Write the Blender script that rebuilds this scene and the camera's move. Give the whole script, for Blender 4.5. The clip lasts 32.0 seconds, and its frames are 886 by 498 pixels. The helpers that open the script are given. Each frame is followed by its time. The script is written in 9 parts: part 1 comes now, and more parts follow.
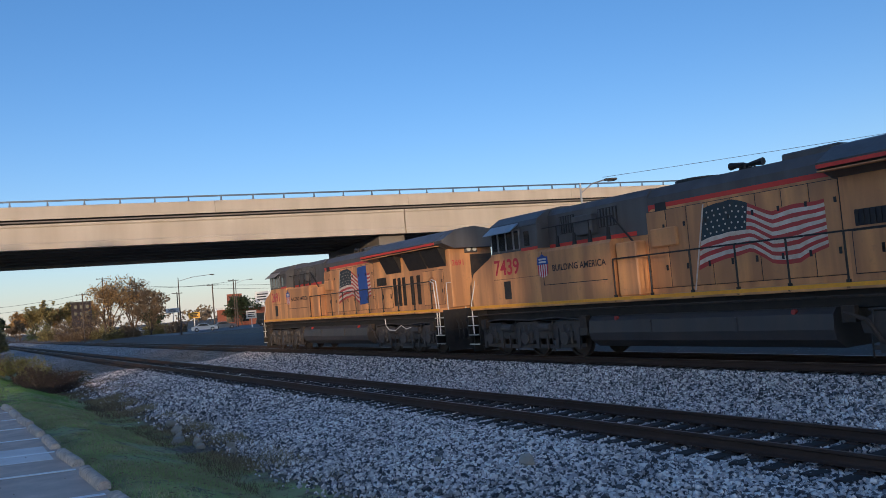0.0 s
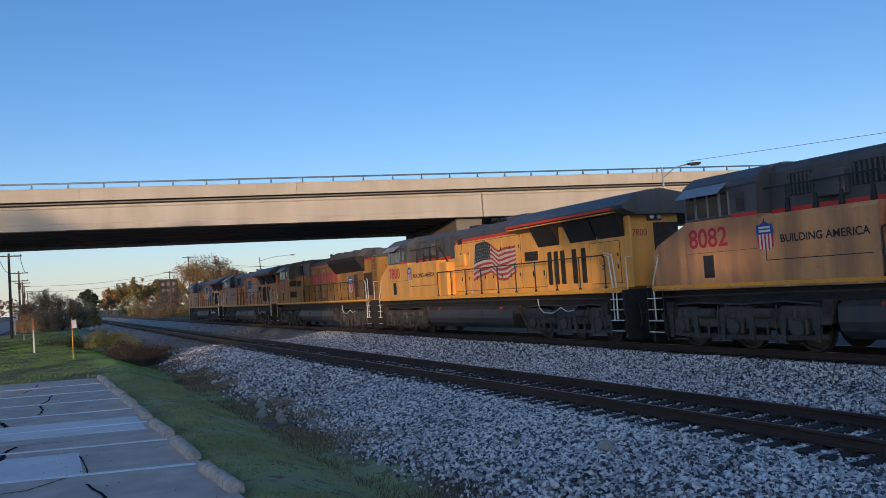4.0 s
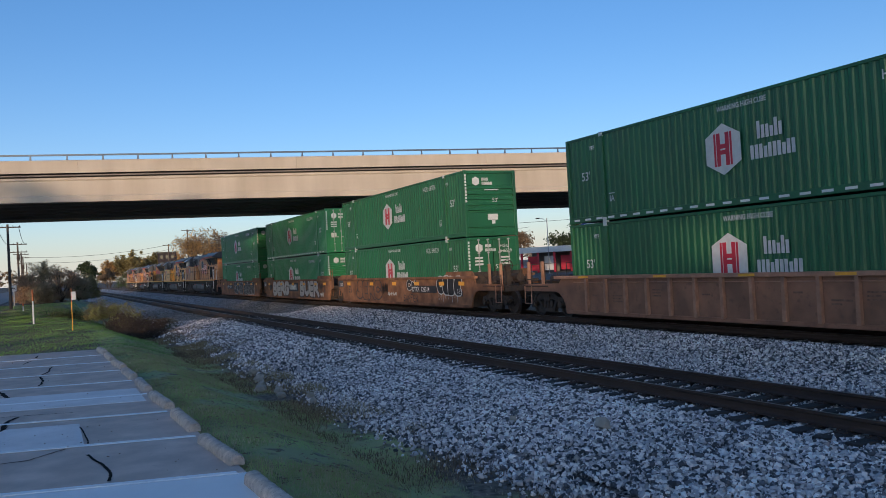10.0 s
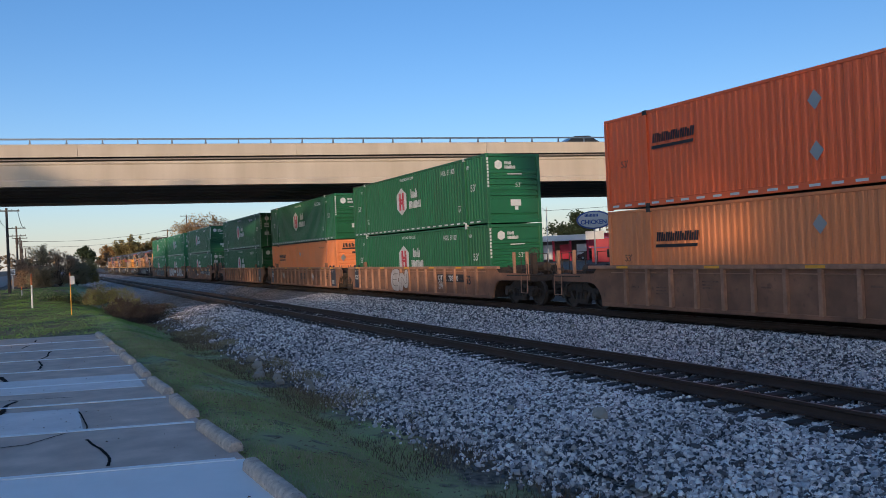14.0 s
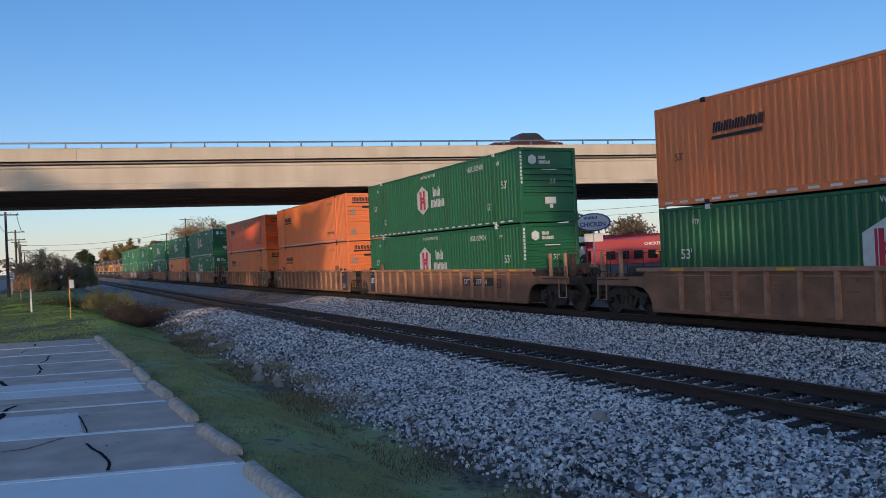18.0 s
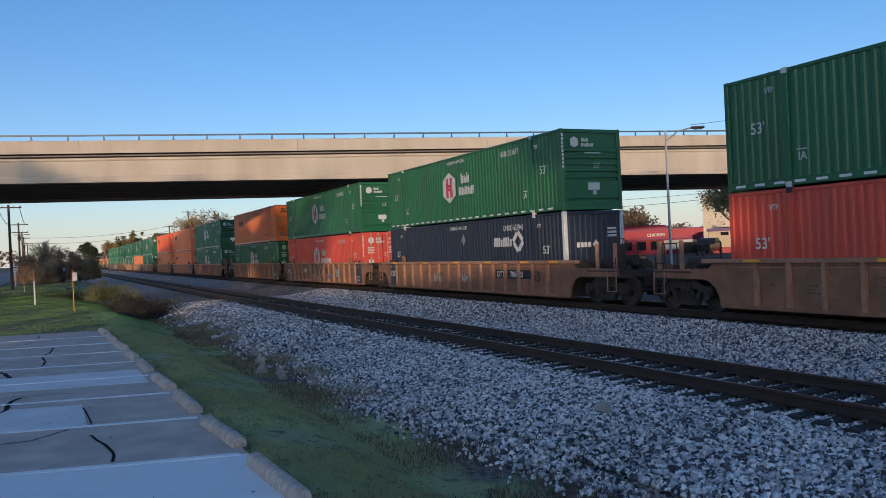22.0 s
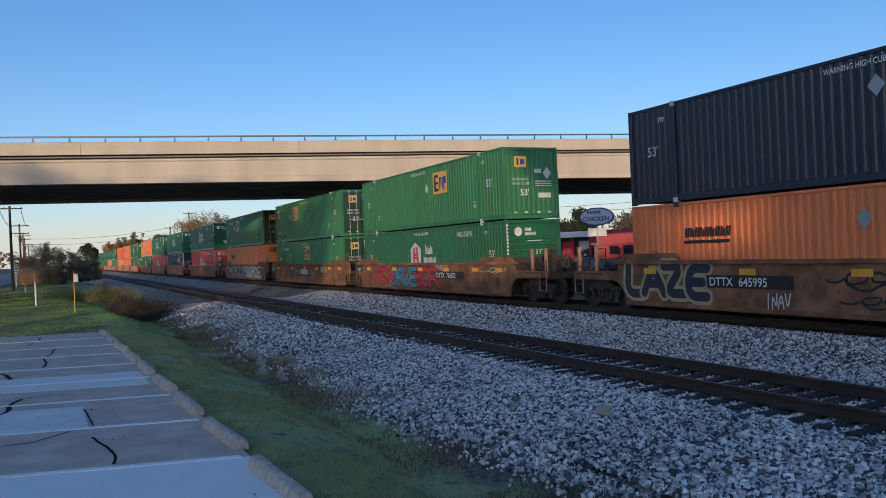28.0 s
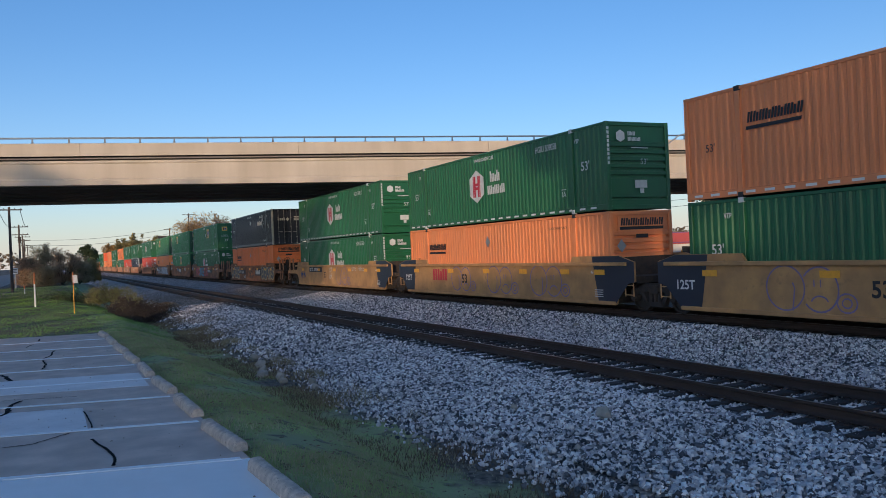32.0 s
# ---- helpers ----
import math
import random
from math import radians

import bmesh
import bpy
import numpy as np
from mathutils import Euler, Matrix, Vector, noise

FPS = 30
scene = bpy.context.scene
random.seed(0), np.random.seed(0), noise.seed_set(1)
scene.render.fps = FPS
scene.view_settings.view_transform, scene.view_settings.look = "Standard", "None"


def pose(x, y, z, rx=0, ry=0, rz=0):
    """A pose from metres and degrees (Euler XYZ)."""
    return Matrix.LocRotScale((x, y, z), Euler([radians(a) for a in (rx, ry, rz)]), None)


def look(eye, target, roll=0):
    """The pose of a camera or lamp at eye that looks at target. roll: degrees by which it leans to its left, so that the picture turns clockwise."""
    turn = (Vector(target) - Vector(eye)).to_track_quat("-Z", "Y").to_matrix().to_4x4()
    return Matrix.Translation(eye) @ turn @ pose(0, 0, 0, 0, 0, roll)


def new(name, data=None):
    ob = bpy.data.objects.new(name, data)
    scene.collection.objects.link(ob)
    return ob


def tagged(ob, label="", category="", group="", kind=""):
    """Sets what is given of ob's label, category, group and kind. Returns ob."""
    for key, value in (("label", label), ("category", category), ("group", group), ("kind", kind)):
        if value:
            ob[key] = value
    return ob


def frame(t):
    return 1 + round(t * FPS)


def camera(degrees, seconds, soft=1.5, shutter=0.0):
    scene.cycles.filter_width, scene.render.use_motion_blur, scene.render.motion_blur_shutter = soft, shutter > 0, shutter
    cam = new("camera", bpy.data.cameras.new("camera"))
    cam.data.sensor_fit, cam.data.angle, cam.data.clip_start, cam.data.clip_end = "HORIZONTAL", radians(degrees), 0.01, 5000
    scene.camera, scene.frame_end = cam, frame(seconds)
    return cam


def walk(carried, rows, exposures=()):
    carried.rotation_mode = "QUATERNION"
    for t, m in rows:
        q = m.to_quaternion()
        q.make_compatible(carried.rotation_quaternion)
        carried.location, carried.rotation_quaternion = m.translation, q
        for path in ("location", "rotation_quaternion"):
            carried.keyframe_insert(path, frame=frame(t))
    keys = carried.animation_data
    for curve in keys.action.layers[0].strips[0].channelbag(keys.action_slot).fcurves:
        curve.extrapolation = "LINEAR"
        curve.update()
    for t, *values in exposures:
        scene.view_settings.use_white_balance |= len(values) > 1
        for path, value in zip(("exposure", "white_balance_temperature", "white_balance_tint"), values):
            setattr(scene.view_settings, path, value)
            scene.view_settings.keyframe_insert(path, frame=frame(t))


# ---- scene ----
FOV = 57.041
# seconds, eye x y z, heading, tilt and roll in degrees
PATH = (
    (0.0, 0.013, -17.440, 2.159, -58.746, 3.470, -4.857),
    (0.5, -0.006, -17.481, 2.159, -61.319, 3.674, -4.673),
    (1.0, -0.010, -17.501, 2.163, -62.913, 3.567, -4.332),
    (1.5, -0.026, -17.506, 2.156, -63.756, 3.490, -4.002),
    (2.0, -0.020, -17.512, 2.161, -64.146, 3.422, -3.583),
    (2.5, -0.022, -17.520, 2.158, -64.132, 3.298, -3.329),
    (3.0, -0.012, -17.519, 2.156, -64.087, 3.163, -3.466),
    (3.5, -0.025, -17.517, 2.156, -64.131, 2.899, -3.727),
    (5.5, -0.004, -17.531, 2.158, -64.207, 2.350, -3.426),
    (6.0, -0.015, -17.529, 2.159, -64.252, 2.369, -3.379),
    (6.5, -0.020, -17.534, 2.162, -64.264, 2.293, -3.277),
    (7.0, -0.003, -17.542, 2.168, -64.237, 2.077, -3.207),
    (7.5, -0.010, -17.544, 2.169, -64.250, 1.886, -3.116),
    (8.0, -0.013, -17.539, 2.168, -64.128, 1.712, -3.119),
    (8.5, -0.007, -17.542, 2.170, -64.260, 1.629, -3.009),
    (9.0, -0.015, -17.541, 2.171, -64.326, 1.448, -3.014),
    (9.5, -0.012, -17.539, 2.172, -64.177, 1.172, -3.069),
    (10.0, -0.007, -17.543, 2.169, -64.164, 1.020, -3.086),
    (10.5, -0.003, -17.541, 2.172, -64.137, 0.894, -3.184),
    (11.0, 0.007, -17.549, 2.175, -64.085, 0.797, -3.206),
    (11.5, -0.000, -17.556, 2.171, -64.114, 0.675, -3.090),
    (12.0, -0.000, -17.554, 2.181, -64.047, 0.527, -3.002),
    (12.5, 0.000, -17.555, 2.179, -64.000, 0.431, -2.945),
    (13.0, -0.014, -17.550, 2.175, -64.059, 0.351, -2.756),
    (13.5, 0.001, -17.559, 2.177, -64.138, 0.215, -2.571),
    (14.0, -0.014, -17.555, 2.182, -64.131, 0.194, -2.470),
    (14.5, 0.003, -17.562, 2.184, -64.165, 0.366, -2.421),
    (16.5, -0.003, -17.561, 2.178, -64.328, 0.452, -2.609),
    (17.0, -0.003, -17.557, 2.185, -64.215, 0.310, -2.483),
    (17.5, -0.010, -17.563, 2.183, -64.087, 0.324, -2.515),
    (18.0, 0.001, -17.562, 2.187, -64.065, 0.390, -2.615),
    (18.5, -0.013, -17.562, 2.183, -64.071, 0.448, -2.562),
    (19.0, -0.000, -17.569, 2.190, -64.087, 0.445, -2.518),
    (19.5, -0.011, -17.564, 2.183, -64.135, 0.494, -2.481),
    (20.0, -0.009, -17.569, 2.187, -64.241, 0.421, -2.498),
    (20.5, -0.014, -17.569, 2.189, -64.295, 0.261, -2.590),
    (21.0, 0.005, -17.570, 2.188, -64.278, 0.172, -2.682),
    (21.5, -0.009, -17.571, 2.193, -64.225, -0.021, -2.791),
    (22.0, -0.009, -17.567, 2.184, -64.264, -0.155, -2.687),
    (22.5, 0.015, -17.581, 2.190, -64.327, -0.191, -2.504),
    (23.0, 0.004, -17.584, 2.196, -64.301, -0.091, -2.359),
    (23.5, 0.001, -17.580, 2.191, -64.232, 0.156, -2.353),
    (24.0, -0.006, -17.588, 2.192, -64.280, 0.349, -2.411),
    (24.5, -0.004, -17.581, 2.191, -64.433, 0.308, -2.582),
    (25.0, 0.003, -17.577, 2.193, -64.599, 0.150, -2.687),
    (25.5, -0.002, -17.575, 2.192, -64.494, -0.027, -2.665),
    (27.5, 0.004, -17.583, 2.194, -64.259, 0.068, -2.546),
    (28.0, -0.004, -17.585, 2.196, -64.299, -0.008, -2.539),
    (28.5, -0.004, -17.581, 2.197, -64.357, 0.007, -2.610),
    (29.0, 0.000, -17.589, 2.198, -64.487, 0.079, -2.688),
    (29.5, 0.004, -17.583, 2.202, -64.571, 0.085, -2.757),
    (30.0, 0.000, -17.586, 2.199, -64.537, 0.103, -2.783),
    (30.5, 0.006, -17.589, 2.203, -64.535, 0.092, -2.818),
    (31.0, -0.001, -17.584, 2.201, -64.482, 0.035, -2.805),
    (31.5, -0.004, -17.585, 2.197, -64.384, 0.077, -2.659),
    (32.0, -0.008, -17.586, 2.203, -64.262, 0.077, -2.521),
)

EXPO, KELVIN, TINT, SKY, SUN = 1.15, 5800, 11, 0.12, 1.14
TALL, LOW, GAPS = 14.5, 8.4, 4600

cam = camera(FOV, 32.0, soft=0.8, shutter=0.0)


def gaze(x, y, z, heading, tilt, roll):
    h, e = radians(heading), radians(tilt)
    way = Vector((math.sin(h) * math.cos(e), math.cos(h) * math.cos(e), math.sin(e)))
    return look((x, y, z), Vector((x, y, z)) + way, roll)


walk(cam, [(r[0], gaze(*r[1:])) for r in PATH], exposures=[(0.0, EXPO, KELVIN, TINT), (32.0, EXPO, KELVIN, TINT)])

# ---- sky and sun ----
SUN_AZ, SUN_EL = radians(121.0), radians(4.5)      # clockwise from +y
world = bpy.data.worlds.new("dusk_sky")
scene.world = world
world.use_nodes = True
wn = world.node_tree
sky = wn.nodes.new("ShaderNodeTexSky")
sky.sky_type = "NISHITA"
sky.sun_disc = False
sky.sun_elevation, sky.sun_rotation = SUN_EL, SUN_AZ
sky.air_density, sky.dust_density, sky.ozone_density = 0.8, 1.5, 3.0
wn.nodes["Background"].inputs["Strength"].default_value = SKY
# pale haze all round the horizon, thinning with height
up = wn.nodes.new("ShaderNodeSeparateXYZ")
wn.links.new(wn.nodes.new("ShaderNodeTexCoord").outputs["Generated"], up.inputs[0])
above = wn.nodes.new("ShaderNodeMath")
above.operation = "MAXIMUM"
wn.links.new(up.outputs["Z"], above.inputs[0])
above.inputs[1].default_value = 0.0
fall = wn.nodes.new("ShaderNodeMath")
fall.operation = "POWER"
fall.inputs[0].default_value = math.exp(-1 / 0.085)
wn.links.new(above.outputs[0], fall.inputs[1])
haze = wn.nodes.new("ShaderNodeMix")
haze.data_type, haze.blend_type = "RGBA", "ADD"
wn.links.new(fall.outputs[0], haze.inputs["Factor"])
wn.links.new(sky.outputs[0], haze.inputs[6])
haze.inputs[7].default_value = (2.5, 2.1, 1.75, 1)
wn.links.new(haze.outputs[2], wn.nodes["Background"].inputs["Color"])
sun_way = Vector((math.sin(SUN_AZ) * math.cos(SUN_EL), math.cos(SUN_AZ) * math.cos(SUN_EL), math.sin(SUN_EL)))
sun = new("sun", bpy.data.lights.new("sun", "SUN"))
sun.data.energy, sun.data.angle, sun.data.color = SUN, radians(0.6), (1.0, 0.68, 0.40)
sun.matrix_world = look(sun_way * 100, (0, 0, 0))


# ---- mesh building ----
class Form:
    """Gathers faces for one mesh."""

    def __init__(self):
        self.v, self.f, self.m = [], [], []

    def add(self, verts, faces, slot=0):
        n = len(self.v)
        self.v += [tuple(p) for p in verts]
        self.f += [tuple(i + n for i in q) for q in faces]
        self.m += [slot] * len(faces)
        return self

    def box(self, x0, x1, y0, y1, z0, z1, slot=0):
        p = [(x, y, z) for x in (x0, x1) for y in (y0, y1) for z in (z0, z1)]
        return self.add(p, [(0, 1, 3, 2), (4, 6, 7, 5), (0, 4, 5, 1), (2, 3, 7, 6), (0, 2, 6, 4), (1, 5, 7, 3)], slot)

    def cbox(self, x0, x1, y0, y1, z0, z1, c=0.02, slot=0):
        """A box with chamfered edges."""
        c = min(c, (x1 - x0) * 0.45, (y1 - y0) * 0.45, (z1 - z0) * 0.45)
        xs, ys, zs = (x0, x1), (y0, y1), (z0, z1)
        verts, idx = [], {}
        for i in (0, 1):
            for j in (0, 1):
                for k in (0, 1):
                    sx, sy, sz = (1 - 2 * i) * c, (1 - 2 * j) * c, (1 - 2 * k) * c
                    for a, p in enumerate(((xs[i], ys[j] + sy, zs[k] + sz), (xs[i] + sx, ys[j], zs[k] + sz), (xs[i] + sx, ys[j] + sy, zs[k]))):
                        idx[i, j, k, a] = len(verts)
                        verts.append(p)
        fs = []
        for i in (0, 1):
            fs.append([idx[i, 0, 0, 0], idx[i, 0, 1, 0], idx[i, 1, 1, 0], idx[i, 1, 0, 0]][:: 1 if i == 0 else -1])
            fs.append([idx[0, i, 0, 1], idx[1, i, 0, 1], idx[1, i, 1, 1], idx[0, i, 1, 1]][:: 1 if i == 0 else -1])
            fs.append([idx[0, 0, i, 2], idx[0, 1, i, 2], idx[1, 1, i, 2], idx[1, 0, i, 2]][:: 1 if i == 0 else -1])
        for i in (0, 1):
            for j in (0, 1):
                fs.append([idx[i, j, 0, 0], idx[i, j, 1, 0], idx[i, j, 1, 1], idx[i, j, 0, 1]][:: 1 if i != j else -1])
                fs.append([idx[i, 0, j, 0], idx[i, 1, j, 0], idx[i, 1, j, 2], idx[i, 0, j, 2]][:: 1 if i == j else -1])
                fs.append([idx[0, i, j, 1], idx[1, i, j, 1], idx[1, i, j, 2], idx[0, i, j, 2]][:: 1 if i != j else -1])
                for k in (0, 1):
                    t = [idx[i, j, k, 0], idx[i, j, k, 1], idx[i, j, k, 2]]
                    fs.append(t[:: 1 if (i + j + k) % 2 == 0 else -1])
        return self.add(verts, fs, slot)

    def slab(self, outline, a, b, axis="y", slot=0):
        """A flat outline given in the other two axes (in x-y-z order), drawn out along axis from a to b."""
        def at(p, d):
            return {"x": (d, p[0], p[1]), "y": (p[0], d, p[1]), "z": (p[0], p[1], d)}[axis]
        n = len(outline)
        area = sum(outline[i][0] * outline[(i + 1) % n][1] - outline[(i + 1) % n][0] * outline[i][1] for i in range(n))
        flip = (area > 0) == (axis == "y")
        verts = [at(p, a) for p in outline] + [at(p, b) for p in outline]
        fs = [tuple(range(n))[::-1], tuple(range(n, 2 * n))] + [(i, (i + 1) % n, n + (i + 1) % n, n + i) for i in range(n)]
        if flip:
            fs = [q[::-1] for q in fs]
        return self.add(verts, fs, slot)

    def rod(self, p, q, r, n=8, r2=None, slot=0, caps=True):
        p, q = Vector(p), Vector(q)
        d = (q - p).normalized()
        u = d.orthogonal().normalized()
        w = d.cross(u)
        r2 = r if r2 is None else r2
        verts = [p + (u * math.cos(6.28318 * i / n) + w * math.sin(6.28318 * i / n)) * r for i in range(n)]
        verts += [q + (u * math.cos(6.28318 * i / n) + w * math.sin(6.28318 * i / n)) * r2 for i in range(n)]
        fs = [(i, (i + 1) % n, n + (i + 1) % n, n + i) for i in range(n)]
        if caps:
            fs += [tuple(range(n))[::-1], tuple(range(n, 2 * n))]
        return self.add(verts, fs, slot)

    def tube(self, pts, r, n=6, slot=0):
        P = [Vector(p) for p in pts]
        u = None
        verts = []
        for i, p in enumerate(P):
            d = (P[min(i + 1, len(P) - 1)] - P[max(i - 1, 0)]).normalized()
            u = d.orthogonal().normalized() if u is None or u.cross(d).length < 0.05 else (u - d * u.dot(d)).normalized()
            w = d.cross(u)
            verts += [p + (u * math.cos(6.28318 * k / n) + w * math.sin(6.28318 * k / n)) * r for k in range(n)]
        m = len(P)
        fs = [(i * n + k, i * n + (k + 1) % n, (i + 1) * n + (k + 1) % n, (i + 1) * n + k) for i in range(m - 1) for k in range(n)]
        return self.add(verts, fs + [tuple(range(n))[::-1], tuple(range((m - 1) * n, m * n))], slot)

    def quad(self, a, b, c, d, slot=0):
        return self.add([a, b, c, d], [(0, 1, 2, 3)], slot)

    def poly(self, pts, slot=0):
        return self.add(pts, [tuple(range(len(pts)))], slot)

    def mesh(self, name, mats, smooth=False):
        me = bpy.data.meshes.new(name)
        me.from_pydata(self.v, [], self.f)
        for m in mats if isinstance(mats, (list, tuple)) else [mats]:
            me.materials.append(m)
        if any(self.m):
            me.polygons.foreach_set("material_index", self.m)
        if smooth:
            me.polygons.foreach_set("use_smooth", [True] * len(me.polygons))
        me.update()
        return me


def part(name, shape, material, parent, label="", smooth=False):
    """Links a Form or a finished mesh as one mesh object under a thing or a part."""
    me = shape if isinstance(shape, bpy.types.Mesh) else shape.mesh(name, material, smooth)
    ob = new(name, me)
    ob.parent = parent
    if label:
        tagged(ob, label)
    return ob


SPLIT = {}


def islands(me):
    """The loose pieces of a mesh, each as a mesh of its own."""
    if me.name in SPLIT:
        return SPLIT[me.name]
    root = list(range(len(me.vertices)))

    def find(i):
        while root[i] != i:
            root[i] = root[root[i]]
            i = root[i]
        return i
    for p in me.polygons:
        for v in p.vertices[1:]:
            root[find(v)] = find(p.vertices[0])
    groups = {}
    for p in me.polygons:
        groups.setdefault(find(p.vertices[0]), []).append(p)
    out = []
    for ps in groups.values():
        f, where = Form(), {}
        for p in ps:
            for v in p.vertices:
                if v not in where:
                    where[v] = len(f.v)
                    f.v.append(tuple(me.vertices[v].co))
            f.f.append(tuple(where[v] for v in p.vertices))
        slot = ps[0].material_index
        f.m = [0] * len(f.f)
        out.append(f.mesh(me.name, me.materials[slot]))
    SPLIT[me.name] = out
    return out


def pieces(name, me, parent, label=""):
    """Links every loose piece of a mesh as a part of its own."""
    for q in islands(me):
        part(name, q, None, parent, label)


def thing(name, label, category, m=None, group="", kind=""):
    ob = new(name)
    ob.empty_display_size = 0.2
    if m is not None:
        ob.matrix_world = m
    return tagged(ob, label, category, group, kind)


def solid(name, shape, material, label, category, group="", kind="", smooth=False, m=None):
    ob = new(name, shape if isinstance(shape, bpy.types.Mesh) else shape.mesh(name, material, smooth))
    if m is not None:
        ob.matrix_world = m
    return tagged(ob, label, category, group, kind)


TEXTS = {}


def words(text, size, material, bold=0.0):
    """A flat mesh of the words, in x and z, facing -y; its origin is the lower left corner."""
    key = (text, size, material.name, bold)
    if key not in TEXTS:
        cu = bpy.data.curves.new("words", "FONT")
        cu.body, cu.size, cu.offset = text, size, bold
        ob = new("words", cu)
        me = bpy.data.meshes.new_from_object(ob)
        bpy.data.objects.remove(ob)
        bpy.data.curves.remove(cu)
        n = len(me.vertices)
        co = np.empty(n * 3)
        me.vertices.foreach_get("co", co)
        co = co.reshape(-1, 3)
        me.vertices.foreach_set("co", np.c_[co[:, 0], -co[:, 2], co[:, 1]].ravel())
        me.materials.clear()
        me.materials.append(material)
        me.update()
        TEXTS[key] = me
    return TEXTS[key]


# ---- materials ----
def surf(name, col, rough=0.6, metal=0.0, var=0.15, scale=1.5, fine=30.0, bump=0.1, dirt=None, amount=0.35, streak=0.0, spread=0.15, spec=0.5, grime=None):
    """A surface with colour variation at two scales, dirt in patches or streaks, and fine relief."""
    m = bpy.data.materials.new(name)
    m.use_nodes = True
    t = m.node_tree
    L, N = t.links.new, t.nodes.new
    b = t.nodes["Principled BSDF"]
    co = N("ShaderNodeTexCoord").outputs["Object"]
    info = N("ShaderNodeObjectInfo").outputs["Random"]
    off = N("ShaderNodeVectorMath")
    off.operation = "MULTIPLY_ADD"
    off.inputs[1].default_value = (1, 1, 1)
    sc = N("ShaderNodeVectorMath")
    sc.operation = "SCALE"
    sc.inputs[0].default_value = (37, 19, 11)
    L(info, sc.inputs["Scale"])
    L(co, off.inputs[0])
    L(sc.outputs[0], off.inputs[2])
    p = off.outputs[0]

    def noise_at(s, detail=4.0, stretch=None):
        n = N("ShaderNodeTexNoise")
        n.inputs["Scale"].default_value, n.inputs["Detail"].default_value = s, detail
        src = p
        if stretch:
            mp = N("ShaderNodeMapping")
            mp.inputs["Scale"].default_value = stretch
            L(p, mp.inputs["Vector"])
            src = mp.outputs[0]
        L(src, n.inputs["Vector"])
        return n.outputs[0]

    def ramp(src, lo, hi):
        r = N("ShaderNodeMapRange")
        r.inputs["From Min"].default_value, r.inputs["From Max"].default_value = lo, hi
        L(src, r.inputs["Value"])
        return r.outputs[0]

    def mixed(fac, a, bcol):
        x = N("ShaderNodeMix")
        x.data_type = "RGBA"
        L(fac, x.inputs["Factor"])
        for sock, val in ((x.inputs[6], a), (x.inputs[7], bcol)):
            if isinstance(val, tuple):
                sock.default_value = (*val, 1)
            else:
                L(val, sock)
        return x.outputs[2]

    big, small = noise_at(scale), noise_at(fine, 3.0)
    lo = tuple(c * (1 - var) for c in col)
    hi = tuple(min(1, c * (1 + var)) for c in col)
    c = mixed(ramp(big, 0.3, 0.7), lo, hi)
    c2 = mixed(ramp(small, 0.25, 0.75), tuple(x * (1 - var * 0.6) for x in col), tuple(min(1, x * (1 + var * 0.6)) for x in col))
    half = N("ShaderNodeMix")
    half.data_type = "RGBA"
    half.inputs["Factor"].default_value = 0.4
    L(c, half.inputs[6]); L(c2, half.inputs[7])
    c = half.outputs[2]
    if dirt:
        d = noise_at(scale * 2.3, 6.0, (1, 1, 0.12) if streak else None)
        fac = ramp(d, 0.62 - spread - amount * 0.25, 0.62 + spread - amount * 0.25)
        mul = N("ShaderNodeMath")
        mul.operation = "MULTIPLY"
        mul.inputs[1].default_value = amount
        L(fac, mul.inputs[0])
        c = mixed(mul.outputs[0], c, dirt)
    if grime:
        d = noise_at(scale * 9, 5.0)
        fac = ramp(d, 0.6, 0.75)
        mul = N("ShaderNodeMath")
        mul.operation = "MULTIPLY"
        mul.inputs[1].default_value = 0.7
        L(fac, mul.inputs[0])
        c = mixed(mul.outputs[0], c, grime)
    L(c, b.inputs["Base Color"])
    rr = N("ShaderNodeMapRange")
    rr.inputs["To Min"].default_value, rr.inputs["To Max"].default_value = max(0.02, rough - 0.12), min(1, rough + 0.12)
    L(small, rr.inputs["Value"])
    L(rr.outputs[0], b.inputs["Roughness"])
    b.inputs["Metallic"].default_value = metal
    b.inputs["Specular IOR Level"].default_value = spec
    if bump:
        bp = N("ShaderNodeBump")
        bp.inputs["Strength"].default_value, bp.inputs["Distance"].default_value = bump, 0.01
        L(small, bp.inputs["Height"])
        L(bp.outputs[0], b.inputs["Normal"])
    return m


def plain(name, col, rough=0.5, metal=0.0, emit=0.0):
    m = bpy.data.materials.new(name)
    m.use_nodes = True
    b = m.node_tree.nodes["Principled BSDF"]
    b.inputs["Base Color"].default_value = (*col, 1)
    b.inputs["Roughness"].default_value, b.inputs["Metallic"].default_value = rough, metal
    if emit:
        b.inputs["Emission Color"].default_value, b.inputs["Emission Strength"].default_value = (*col, 1), emit
    return m


def pane(name, col=(0.02, 0.025, 0.03)):
    m = plain(name, col, 0.06)
    m.node_tree.nodes["Principled BSDF"].inputs["Specular IOR Level"].default_value = 0.8
    return m


